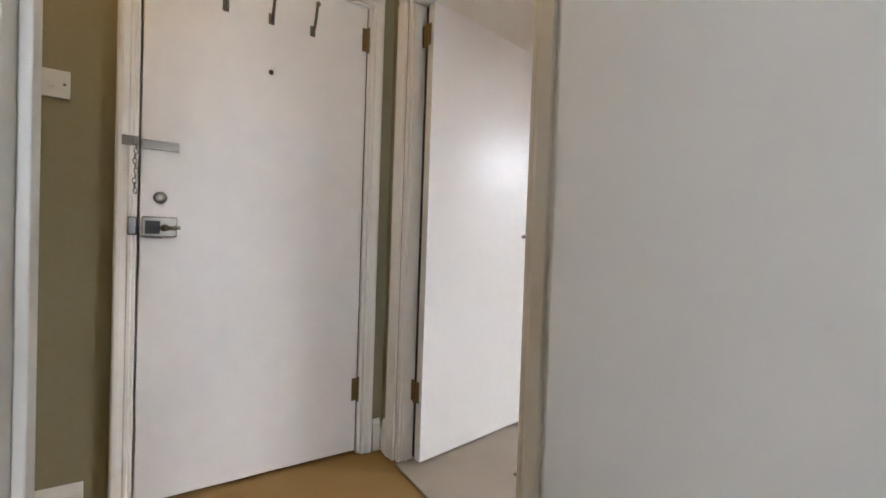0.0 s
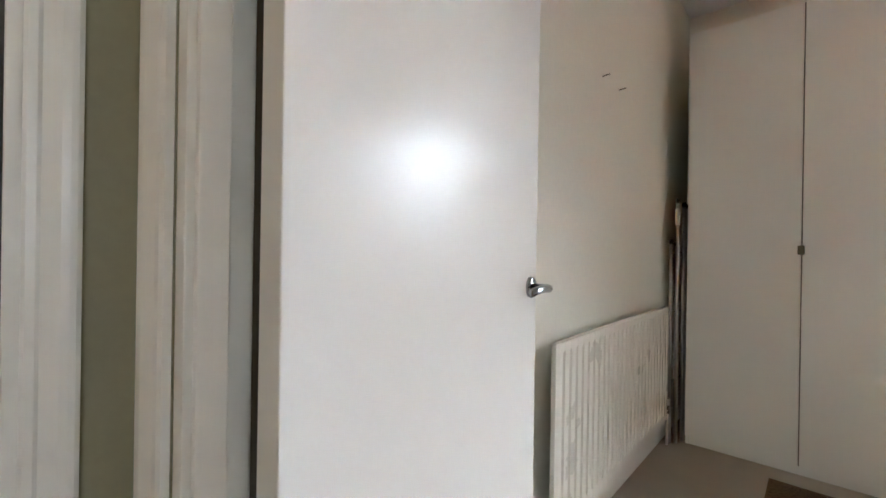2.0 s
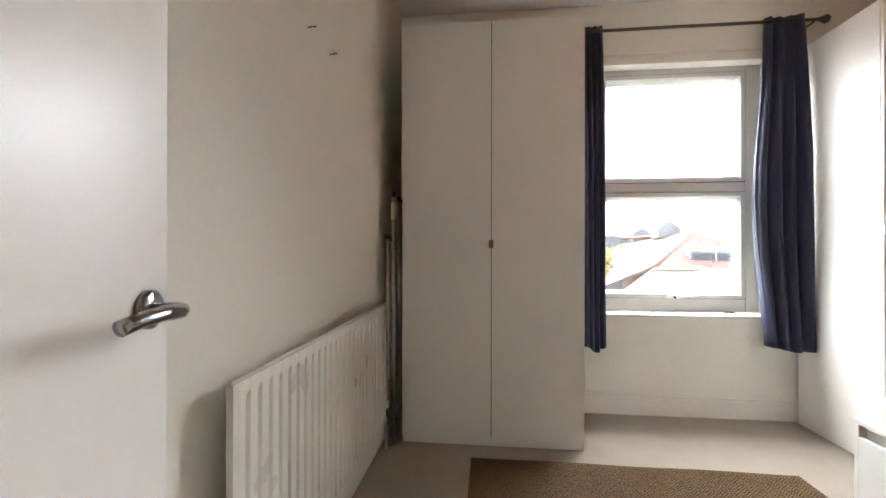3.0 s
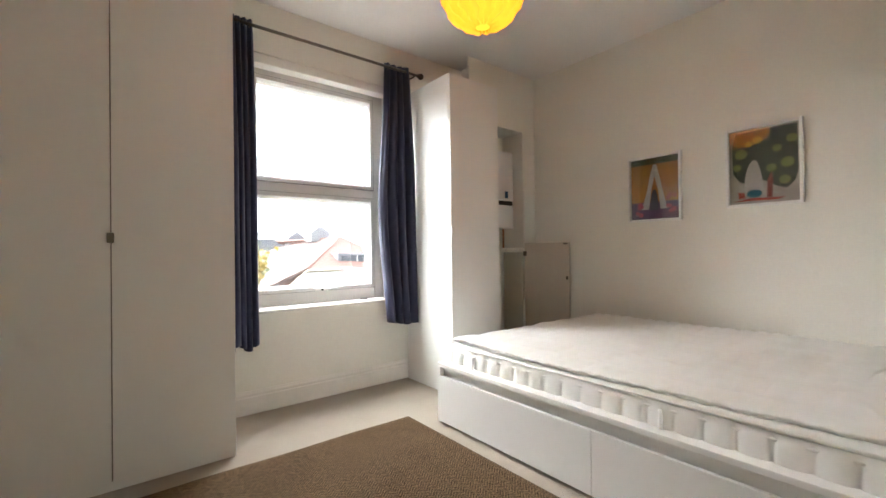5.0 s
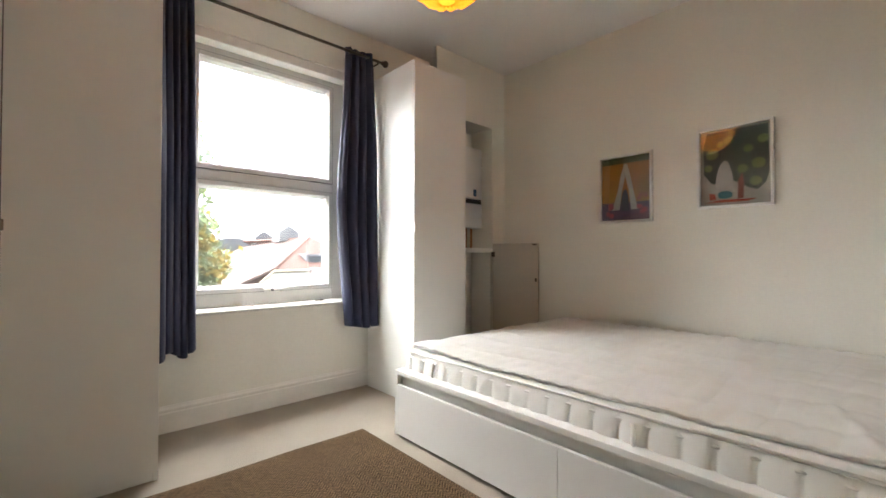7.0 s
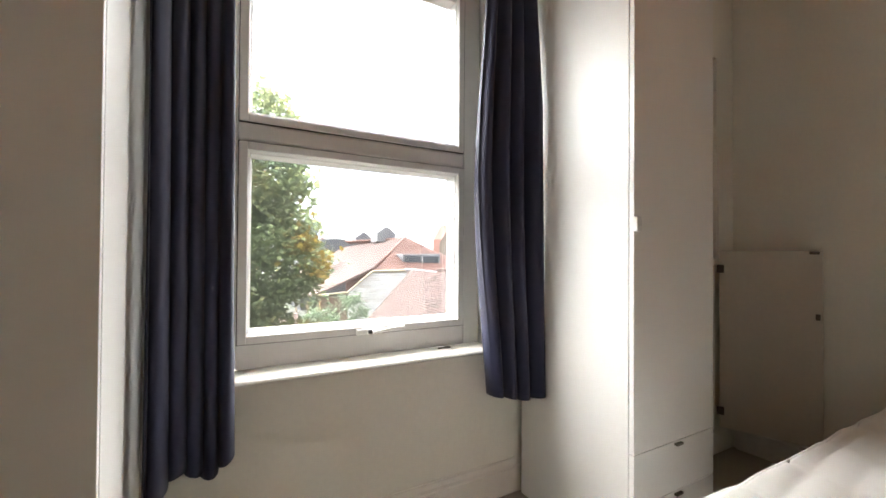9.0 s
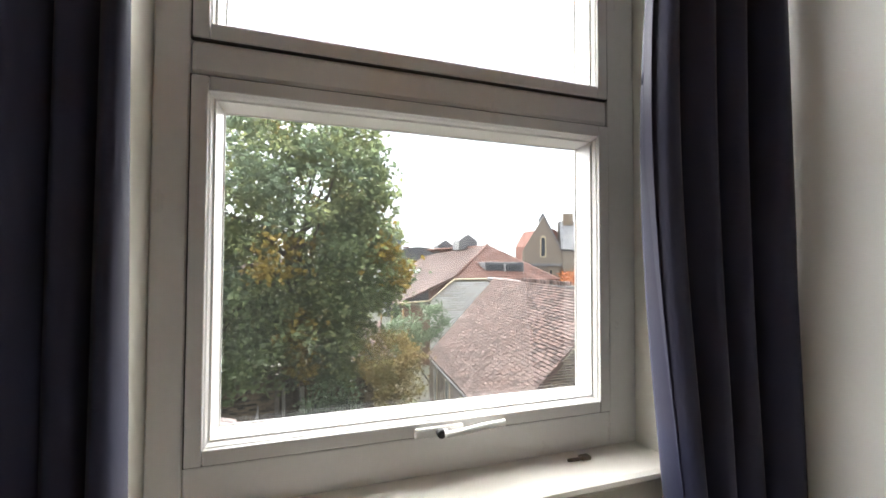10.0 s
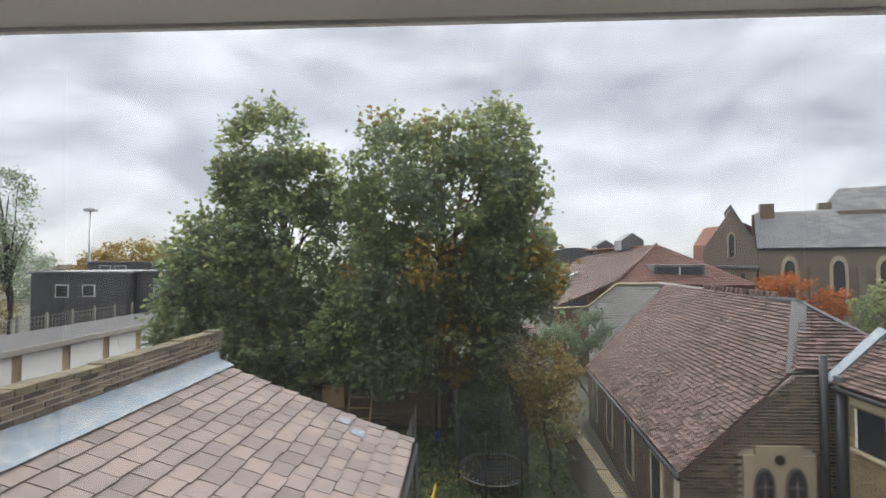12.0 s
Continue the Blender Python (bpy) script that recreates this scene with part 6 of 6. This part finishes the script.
for cx in (stone_x0 + 0.5, stone_x1 - 0.5):
    bm = bmesh.new()
    prism(bm, gothic(cx, -5.75, 0.56, 1.75), "y", 11.79, 11.815)
    part("lancet_reveal", bm, "mortar_dark", sg)
    bm = bmesh.new()
    prism(bm, gothic(cx, -5.70, 0.44, 1.6), "y", 11.775, 11.789)
    part("lancet_glass", bm, "darkglass", sg)
    bm = bmesh.new()
    for z in (-5.4, -5.1, -4.8, -4.5):
        box(bm, cx - 0.2, cx + 0.2, 11.766, 11.774, z - 0.012, z + 0.012)
    box(bm, cx - 0.012, cx + 0.012, 11.766, 11.774, -5.68, -4.3)
    part("leading", bm, "steel", sg)
part("oculus", lathe(bmesh.new(), [(0.13, 0), (0.13, -0.03)], ((stone_x0 + stone_x1) / 2, 11.818, -3.82), "y", 18), "darkglass", sg)
bm = bmesh.new()
prism(bm, gothic(wg + 1.2, GZ, 1.2, 1.35), "y", 11.80, 11.86)
part("lower_arch", bm, "stone", ch)
bm = bmesh.new()
prism(bm, gothic(wg + 1.2, GZ, 0.85, 1.1), "y", 11.78, 11.799)
part("lower_arch_door", bm, "darkglass", ch)
# long side wall with blind windows
sv = Vector((8.35 - 7.4, 22.8 - 11.7, 0)).normalized()
bricks(ch, (8.42, 22.75, GZ), -sv, 10.9, 2.78, "brick_dark", "mortar", mask=lambda u, v: any(a < u < a + 1.0 and 0.6 < v < 2.6 for a in (1.0, 3.6, 6.2, 8.8)), deep=0.3, proud=0.012, seed=15)
nrm = Vector((-sv.y, sv.x, 0))
for a in (1.0, 3.6, 6.2, 8.8):
    p = Vector((8.42, 22.75, GZ)) - sv * (a + 0.5)
    mm = Matrix(((-sv.x, nrm.x, 0, p.x), (-sv.y, nrm.y, 0, p.y), (0, 0, 1, p.z), (0, 0, 0, 1)))
    part("side_window_surround", block(-0.5, 0.5, 0.0, 0.03, 0.6, 2.6, 0.01, mm), "stone", ch)
    part("side_window", block(-0.32, 0.32, 0.031, 0.045, 0.75, 2.45, 0.005, mm), "darkglass", ch)
part("gutter", tube(bmesh.new(), [(7.33, 11.65, -4.27), (8.28, 22.8, -4.27)], 0.07, 8), "pipe", ch, "", True)
part("downpipe", tube(bmesh.new(), [(11.05, 11.72, -1.1), (11.05, 11.72, GZ)], 0.09, 10), "pipe", ch, "thick black downpipe", True)
part("downpipe", tube(bmesh.new(), [(11.3, 11.55, -1.6), (11.3, 11.55, GZ)], 0.12, 10), "pipe", ch, "thick black downpipe", True)

# annexe
an = thing("annexe", (14, 8, GZ), "yellow brick annexe with a clay tile roof", "building")
bricks(an, (11.4, 11.6, GZ), (0, -1, 0), 7.6, 5.15, "brick_yellow", "mortar", mask=lambda u, v: 0.35 < u < 1.75 and 3.75 < v < 4.75, deep=0.3, proud=0.012, seed=17)
part("front_wall", block(11.41, 20, 3.9, 4.0, GZ, -1.85, 0), "brick_yellow", an)
part("lintel", block(11.36, 11.385, 9.7, 11.4, -2.22, -1.98, 0.01), "stone", an)
wn_ = part("window_frame", block(11.37, 11.40, 9.88, 11.22, -3.24, -2.26, 0.01), "gap", an)
part("pane", block(11.355, 11.369, 9.92, 11.18, -3.2, -2.3, 0), "darkglass", wn_)
for y in (9.9, 10.45, 11.2):
    part("glazing_bar", block(11.34, 11.354, y - 0.03, y + 0.03, -3.22, -2.28, 0.004), "whitepaint", wn_)
part("glazing_bar", block(11.34, 11.352, 9.93, 10.42, -2.72, -2.67, 0.004), "whitepaint", wn_)
part("window_sill", block(11.27, 11.4, 9.8, 11.3, -3.32, -3.245, 0.01), "stone", wn_)
tiled_slope(an, [(11.2, 4.0, -1.8), (11.2, 11.65, -1.8), (14.0, 11.65, 0.55), (14.0, 10.4, 0.6), (15.2, 4.0, 1.5)], 0.125, 0.165, "tile_red", 0.028, 19)
slab([(11.15, 11.66, -1.78), (11.15, 11.9, -1.75), (12.6, 11.9, -0.4), (12.6, 11.66, -0.45)], 0.05, "lead", "valley_lead", an, "pale lead valley")
part("gutter", tube(bmesh.new(), [(11.13, 3.9, -1.9), (11.13, 11.6, -1.9)], 0.06, 8), "pipe", an, "", True)
part("vent_pipe", tube(bmesh.new(), [(11.25, 9.35, GZ), (11.25, 9.35, -2.4), (11.12, 9.4, -2.25), (11.08, 9.42, -1.4)], 0.06, 8), "pipe", an, "black vent pipe", True)

# ---------------------------------------------------------------- hall with the white gable, behind the chapel
hl = thing("hall_building", (15, 36, GZ), "brick hall with white painted gable and red tile roof", "building")
bricks(hl, (8.7, 31.9, GZ), (1, -0.3, 0), 2.4, 4.75, "brick_red", "mortar", deep=0.4, brick=(0.34, 0.14), seed=23, gap=0.016)
bricks(hl, (11.0, 31.2, GZ), (1, 0.02, 0), 6.2, 6.9, "brick_white", "mortar", outline=[(0, 0), (6.2, 0), (6.2, 6.55), (2.0, 6.55), (0, 4.9)], deep=0.4, brick=(0.46, 0.19), proud=0.03, seed=24, gap=0.017)
part("side_wall", block(16.5, 23.5, 31.6, 50, GZ, -0.6, 0), "brick_red", hl)
tiled_slope(hl, [(8.4, 52.0, -2.25), (8.4, 31.9, -2.25), (10.9, 31.4, -2.0), (13.0, 31.25, -0.40), (19.5, 39.2, 2.75), (17.5, 54.0, 2.75)], 0.3, 0.34, "tile_red", 0.04, 25)
tiled_slope(hl, [(13.0, 31.25, -0.36), (23.3, 31.5, -0.5), (19.6, 39.2, 2.8)], 0.3, 0.34, "tile_orange", 0.04, 26)
slab([(23.3, 31.5, -0.5), (24.6, 54, -0.5), (17.5, 54, 2.75), (19.6, 39.2, 2.8)], 0.15, "tile_orange", "far_slope", hl)
part("hip_tiles", tube(bmesh.new(), [(13.0, 31.25, -0.30), (19.55, 39.2, 2.86)], 0.13, 6), "tile_orange", hl, "", True)
part("verge", tube(bmesh.new(), [(8.6, 31.85, -2.2), (10.95, 31.2, -2.0), (13.0, 31.15, -0.34), (17.2, 31.3, -0.34)], 0.09, 6), "stone", hl, "", True)
dm = part("dormer", block(16.5, 20.3, 33.0, 36.5, -0.15, 1.05, 0.03), "slate", hl, "flat-roofed dark dormer")
part("dormer_glass", block(16.7, 20.1, 32.97, 32.995, 0.05, 0.85, 0.01), "darkglass", dm)
part("dormer_bar", block(18.35, 18.45, 32.95, 32.969, 0.05, 0.85, 0.01), "whitepaint", dm)
for x, y, z, s in ((19.1, 43.3, 2.4, 1.0), (19.2, 51.3, 2.2, 0.95)):
    bm = bmesh.new()
    prism(bm, [(x - 1.1 * s, z), (x + 1.1 * s, z), (x + 1.1 * s, z + 1.0 * s), (x, z + 1.75 * s), (x - 1.1 * s, z + 1.0 * s)], "y", y, y + 2)
    part("roof_vent", bm, "slate", hl, "grey slate roof ventilator")
part("skylight", block(-0.6, 0.6, -0.4, 0.4, 0.0, 0.06, 0.01, Matrix.Translation((12.3, 40.5, -0.03)) @ Matrix.Rotation(radians(-27), 4, "Y")), "darkglass", hl)
bl2 = thing("blue_cover", (8.5, 34.0, -1.6), "blue sheet over scaffolding by the hall", "tarpaulin")
part("sheet", block(8.0, 9.0, 38.0, 39.2, -1.9, -1.1, 0.15), "blue", bl2)
part("scaffold", tube(bmesh.new(), [(8.5, 38.6, GZ), (8.5, 38.6, -1.2)], 0.06, 6), "timber", bl2)
sc = thing("balcony_stairs", (8.2, 31.6, GZ), "timber balcony steps beside the hall", "stairs")
for x in (8.0, 8.9):
    part("post", tube(bmesh.new(), [(x, 31.4, GZ), (x, 31.4, -2.6)], 0.07, 6), "timber", sc)
for z in (-5.2, -4.2, -3.2):
    part("rail", tube(bmesh.new(), [(7.9, 31.35, z), (9.0, 31.35, z)], 0.05, 6), "timber", sc)
ar = thing("arched_roof", (16, 60, GZ), "low curved grey roof far behind the hall", "building")
bm = bmesh.new()
prism(bm, [(13, GZ), (23, GZ)] + [(18 + 5 * math.cos(t), 0.6 + 2.6 * math.sin(t)) for t in (math.pi * k / 12 for k in range(13))], "y", 60, 72)
part("vault", bm, "slate", ar)

dmx = thing("domed_tower", (21, 96, GZ), "round tower with a blue-grey dome far off", "tower")
part("drum", lathe(bmesh.new(), [(2.8, GZ), (2.8, 2.2), (3.1, 2.3), (3.1, 2.8), (2.7, 2.9), (2.6, 4.8), (2.9, 5.0)], (21, 96, 0), "z", 20), "concrete", dmx)
part("dome", lathe(bmesh.new(), [(2.7, 5.0), (2.55, 6.3), (1.9, 7.6), (0.9, 8.4), (0.3, 8.7), (0.2, 9.4), (0.05, 9.8)], (21, 96, 0), "z", 20), "dome", dmx, "blue-grey ribbed dome", True)
part("chimney", block(24.2, 25.2, 95, 97, GZ, 4.5, 0.05), "brick_red", dmx)


# ---------------------------------------------------------------- church
cu = thing("church", (38, 42, GZ), "brown brick church with pointed windows and slate roofs", "church")


def pointed_window(parent, place, along, w, h):
    e = Vector(along).normalized()
    n = e.cross(Vector((0, 0, 1)))
    mm = Matrix(((e.x, -n.x, 0, place[0]), (e.y, -n.y, 0, place[1]), (0, 0, 1, place[2]), (0, 0, 0, 1)))
    bm = bmesh.new()
    prism(bm, gothic(0, 0, w, h), "y", -0.12, 0.05)
    bmesh.ops.transform(bm, matrix=mm, verts=bm.verts)
    s = part("window_surround", bm, "stone", parent)
    bm = bmesh.new()
    prism(bm, gothic(0, 0.12, w * 0.62, h * 0.86), "y", -0.16, -0.125)
    bmesh.ops.transform(bm, matrix=mm, verts=bm.verts)
    part("glass", bm, "darkglass", s)


# aisle facing the garden
a0, a1 = Vector((30.3, 41.6, 0)), Vector((52.0, 30.0, 0))
ae = (a1 - a0).normalized()
an_ = ae.cross(Vector((0, 0, 1)))


def along_box(name, u0, u1, d0, d1, z0, z1, mat, parent=cu):
    mm = Matrix(((ae.x, -an_.x, 0, a0.x), (ae.y, -an_.y, 0, a0.y), (0, 0, 1, 0), (0, 0, 0, 1)))
    return part(name, block(u0, u1, d0, d1, z0, z1, 0.02, mm), mat, parent)


def A_(u, d, z):
    p = a0 + ae * u - an_ * d
    return (p.x, p.y, z)


along_box("aisle_wall", 0, 26, 0, 0.5, GZ, 2.35, "churchwall")
for u in (2.2, 5.6, 8.6, 12.2, 15.6, 19.0):
    pointed_window(cu, A_(u, 0, -2.3), ae, 1.25, 4.1)
for u in (0.2, 3.9, 7.1, 10.4, 13.9, 17.3):
    along_box("buttress", u - 0.25, u + 0.25, -0.35, -0.005, GZ, 0.8, "churchwall")
along_box("eaves_gutter", -0.2, 26, -0.25, -0.02, 2.36, 2.55, "pipe")
tiled_slope(cu, [A_(-0.2, -0.2, 2.5), A_(8.0, -0.2, 2.5), A_(6.6, 5.0, 6.2), A_(0.2, 5.0, 6.2)], 0.35, 0.45, "slate", 0.03, 51)
tiled_slope(cu, [A_(8.0, -0.2, 2.5), A_(26.0, -0.2, 2.5), A_(26.0, 6.0, 6.4), A_(6.6, 5.0, 6.2)], 0.35, 0.45, "slate", 0.03, 52)
along_box("aisle_back", 0, 26, 5.0, 5.4, GZ, 6.2, "churchwall")
# west gable
bm = bmesh.new()
prism(bm, [(-4.6, GZ), (0, GZ), (0, 2.4), (-2.1, 6.5), (-4.6, 2.4)], "y", 0.2, 0.7)
mm = Matrix(((ae.x, -an_.x, 0, a0.x), (ae.y, -an_.y, 0, a0.y), (0, 0, 1, 0), (0, 0, 0, 1)))
bmesh.ops.transform(bm, matrix=mm, verts=bm.verts)
part("west_gable", bm, "churchwall", cu)
pointed_window(cu, A_(-2.2, 0.19, 1.6), ae, 0.7, 2.6)
tiled_slope(cu, [A_(0.0, 0.1, 2.45), A_(0.0, 9.0, 2.45), A_(-2.1, 9.0, 6.6), A_(-2.1, 0.1, 6.6)], 0.35, 0.45, "slate", 0.03, 53)
along_box("porch", -4.4, -0.5, -2.0, 0.0, GZ, 0.6, "churchwall")
along_box("porch_roof", -4.6, -0.3, -2.2, 0.1, 0.61, 0.85, "slate")
for u in (-3.9, -3.1, -2.3, -1.5):
    pointed_window(cu, A_(u, -2.0, -1.1), ae, 0.5, 1.4)
along_box("chimney", 0.6, 1.8, 4.2, 5.2, 5.6, 7.2, "brick_dark")
along_box("ridge_stack", 5.6, 6.6, 6.0, 7.0, 5.5, 7.2, "churchwall")
# high nave and transept behind
tiled_slope(cu, [A_(5.0, 5.5, 5.5), A_(26.0, 5.5, 5.5), A_(26.0, 11.0, 9.0), A_(8.2, 11.0, 7.8)], 0.4, 0.5, "slate", 0.03, 54)
along_box("nave_wall", 5.0, 26, 5.6, 6.0, GZ, 5.6, "churchwall")
bm = bmesh.new()
prism(bm, [(12.5, GZ), (23.5, GZ), (23.5, 5.5), (18.0, 10.0), (12.5, 5.5)], "y", 1.5, 6.5)
bmesh.ops.transform(bm, matrix=mm, verts=bm.verts)
part("transept_gable", bm, "slate", cu)
bm = bmesh.new()
prism(bm, [(17.2, 6.2), (18.8, 6.2), (18.8, 8.0), (18.0, 8.8), (17.2, 8.0)], "y", 1.38, 1.495)
bmesh.ops.transform(bm, matrix=mm, verts=bm.verts)
part("louvred_opening", bm, "pipe", cu)
along_box("tower", 14.6, 18.2, 7.5, 11, GZ, 9.6, "churchwall")
along_box("tower_cornice", 14.3, 18.5, 7.2, 11.3, 9.61, 10.0, "stone")
p = Vector(A_(16.4, 9.25, 10.0))
part("spire", lathe(bmesh.new(), [(1.8, 0), (1.2, 2.4), (0.6, 4.8), (0.05, 7.2)], p, "z", 8), "slate", cu, "grey slate spire")
p = Vector(A_(19.6, 9.0, 9.0))
part("pinnacle", lathe(bmesh.new(), [(0.9, -8), (0.9, 0.5), (0.6, 2.2), (0.05, 4.5)], p, "z", 8), "slate", cu)
rg = thing("red_gable_house", (33, 50, GZ), "red brick gabled house beside the church", "house")
bm = bmesh.new()
prism(bm, [(30.9, GZ), (35.5, GZ), (35.5, 4.8), (33.2, 4.9), (32.2, 5.4), (30.9, 3.2)], "y", 46.5, 54)
part("wall", bm, "brick_red", rg)
part("window", block(32.6, 33.3, 46.45, 46.495, 1.0, 3.0, 0.02), "darkglass", rg)
tree("tree", (24.6, 30.5, GZ), [(24.6, 30.5, -0.9, 1.9, 1.5, 1.3), (26.2, 29.6, -1.6, 1.3, 1.2, 1.0)], 170, 26, 0.26, 0.2, ("leaf_orange",) * 3, "small bright orange autumn tree by the church", 61, 0.12, 10)
tree("tree", (26.0, 25.0, GZ), [(26.0, 25.0, -1.8, 1.6, 1.5, 1.9), (27.3, 24.4, -2.6, 1.3, 1.2, 1.4)], 170, 26, 0.26, 0.22, ("leaf",) * 3, "small green tree by the church wall", 62, 0.12, 10)

# ---------------------------------------------------------------- garages, blocks and trees beyond the parapet
ga = thing("garage_row", (-26, 32, GZ), "row of garages with white doors and flat roof", "garage")
part("walls", block(-27.8, -23.1, 14, 44, GZ, GZ + 3.2, 0.02), "brick_yellow", ga)
part("flat_roof", block(-28.3, -22.7, 13.6, 44.4, GZ + 3.21, GZ + 3.42, 0.03), "asphalt", ga)
part("fascia", block(-22.69, -22.6, 13.6, 44.4, GZ + 3.1, GZ + 3.44, 0.01), "concrete", ga)
for k in range(10):
    part("garage_door", block(-23.09, -23.02, 14.5 + k * 2.95, 16.9 + k * 2.95, GZ + 0.02, GZ + 2.98, 0.01), "whitepaint", ga, "white garage door")
setting("yard", block(-22.5, -3.4, 10, 46, GZ + 0.001, GZ + 0.015, 0), "asphalt", "asphalt yard in front of the garages", "yard")
fe = thing("sports_fence", (-33, 36, GZ), "tall mesh fence with pale posts behind the garages", "fence")
for k in range(13):
    y = 16 + k * 2.3
    part("post", block(-33.1, -32.9, y - 0.08, y + 0.08, GZ, GZ + 4.0, 0.01), "concrete", fe)
bm = bmesh.new()
for k in range(92):
    tube(bm, [(-33, 16 + 0.3 * k, GZ + 0.1), (-33, 16 + 0.3 * k, GZ + 3.8)], 0.02, 3, cap=False)
for k in range(10):
    tube(bm, [(-33, 16, GZ + 0.3 + 0.38 * k), (-33, 43.6, GZ + 0.3 + 0.38 * k)], 0.025, 3, cap=False)
part("mesh", bm, "steel", fe)
part("windbreak", block(-33.3, -33.2, 16, 38, GZ, GZ + 1.9, 0.01), "greenfence", fe, "green windbreak sheet")


def block_building(name, x0, x1, y0, y1, top, mat, label, wins, seed):
    root = thing(name, ((x0 + x1) / 2, (y0 + y1) / 2, GZ), label, "building")
    part("walls", block(x0, x1, y0, y1, GZ, top, 0.03), mat, root)
    part("roof_edge", block(x0 - 0.2, x1 + 0.2, y0 - 0.2, y1 + 0.2, top + 0.01, top + 0.25, 0.03), "slate", root)
    for x, z, w, h in wins:
        f = part("window", block(x, x + w, y0 - 0.09, y0 - 0.005, z, z + h, 0.01), "whitepaint", root)
        part("pane", block(x + 0.12, x + w - 0.12, y0 - 0.11, y0 - 0.091, z + 0.12, z + h - 0.12, 0), "darkglass", f)
    return root


block_building("modular_block", -44.2, -33.6, 43.5, 52, -0.05, "cladding", "two-storey dark grey clad block", [(-41.4, -2.6, 1.5, 1.4), (-38.4, -2.5, 1.4, 1.3)], 1)
block_building("modular_block", -33.4, -27.5, 44.6, 53, 0.0, "cladding", "two-storey grey clad block", [(-31.4, -2.5, 1.2, 1.2)], 2)
block_building("school_block", -50.5, -30, 57, 66, 1.0, "cladding", "flat-roofed dark school block with white windows", [(-48.6, -0.3, 1.6, 1.0), (-46.4, -0.3, 1.6, 1.0), (-41.0, -0.4, 2.2, 1.2), (-37.0, -0.4, 1.8, 1.2)], 3)
block_building("pale_block", -42, -30, 72, 80, 3.6, "concrete", "pale block behind the trees", [], 4)
fl = thing("floodlight_mast", (-53.5, 60.5, GZ), "tall grey floodlight mast over the school ground", "street lamp")
part("mast", tube(bmesh.new(), [(-53.5, 60.5, GZ), (-53.4, 60.5, 8.7)], 0.22, 8, 0.12), "steel", fl, "", True)
part("lamp_head", block(-54.3, -52.4, 60.2, 60.8, 8.7, 9.15, 0.05), "steel", fl)
tree("tree", (-35.2, 33.5, GZ), [(-35.4, 33.3, 5.0, 1.9, 1.8, 4.2), (-36.6, 33.3, 1.5, 2.4, 2.0, 2.8)], 330, 24, 0.36, 0.2, ("leaf_dark", "leaf", "leaf"), "slender bare-topped birch behind the garages", 71, 0.16, 26)
tree("tree", (-57, 73, GZ), [(-57, 73, 1.2, 6.5, 4, 3.6), (-63, 74, 0.2, 4, 4, 3.0), (-51, 74, 0.4, 4, 4, 3.0)], 420, 22, 0.7, 0.5, ("leaf_yellow",) * 3, "yellowing trees behind the school block", 72, 0.4, 12)
for k, (x, y, r, h, m_) in enumerate(((-92, 84, 11, 5.0, "leaf_dark"), (-70, 98, 12, 4.5, "leaf_tan"), (-48, 105, 12, 4.5, "leaf_dark"), (-26, 110, 12, 4.0, "leaf"), (30, 115, 12, 4.0, "leaf_tan"), (48, 110, 12, 4.0, "leaf_dark"), (-44, 38, 4.0, 3.2, "leaf_tan"), (-38, 24, 2.4, 2.4, "leaf"), (-30, 47, 2.2, 2.0, "leaf"), (-3.6, 26.0, 4.0, 3.2, "leaf_dark"), (-15, 27, 3.0, 3.0, "leaf_dark"))):
    tree("tree", (x, y, GZ), [(x, y, GZ + h + 0.5, r, r * 0.5, h)], 260, 20, 0.14 * r ** 0.75, 0.07 * r ** 0.8, (m_,) * 3, "distant garden tree in autumn leaf" if r > 6 else "bushy tree behind the gardens", 80 + k, 0.25, 6)
for k, (x, y, w, h) in enumerate(((-88, 92, 11, 6.6), (-74, 96, 9, 7.4), (-100, 70, 12, 6.0), (34, 120, 14, 8.2), (8, 125, 12, 7.6), (-10, 128, 14, 7.8))):
    ho = thing("far_house", (x, y, GZ), "far terraced house with pitched tile roof", "house", "far houses")
    part("walls", block(x - w / 2, x + w / 2, y, y + 8, GZ, GZ + h - 2, 0), "brick_yellow", ho)
    bm = bmesh.new()
    prism(bm, [(y - 0.4, GZ + h - 2), (y + 8.4, GZ + h - 2), (y + 4, GZ + h + 0.8)], "x", x - w / 2 - 0.3, x + w / 2 + 0.3)
    part("roof", bm, "tile_red", ho)
    part("chimney", block(x - 0.6, x + 0.6, y + 3.4, y + 4.6, GZ + h - 1, GZ + h + 2.0, 0.03), "brick_red", ho)
    for j in range(3):
        part("window", block(x - w / 2 + 1.2 + j * w / 3.4, x - w / 2 + 2.4 + j * w / 3.4, y - 0.06, y - 0.01, GZ + h - 4.2, GZ + h - 2.8, 0), "darkglass", ho)
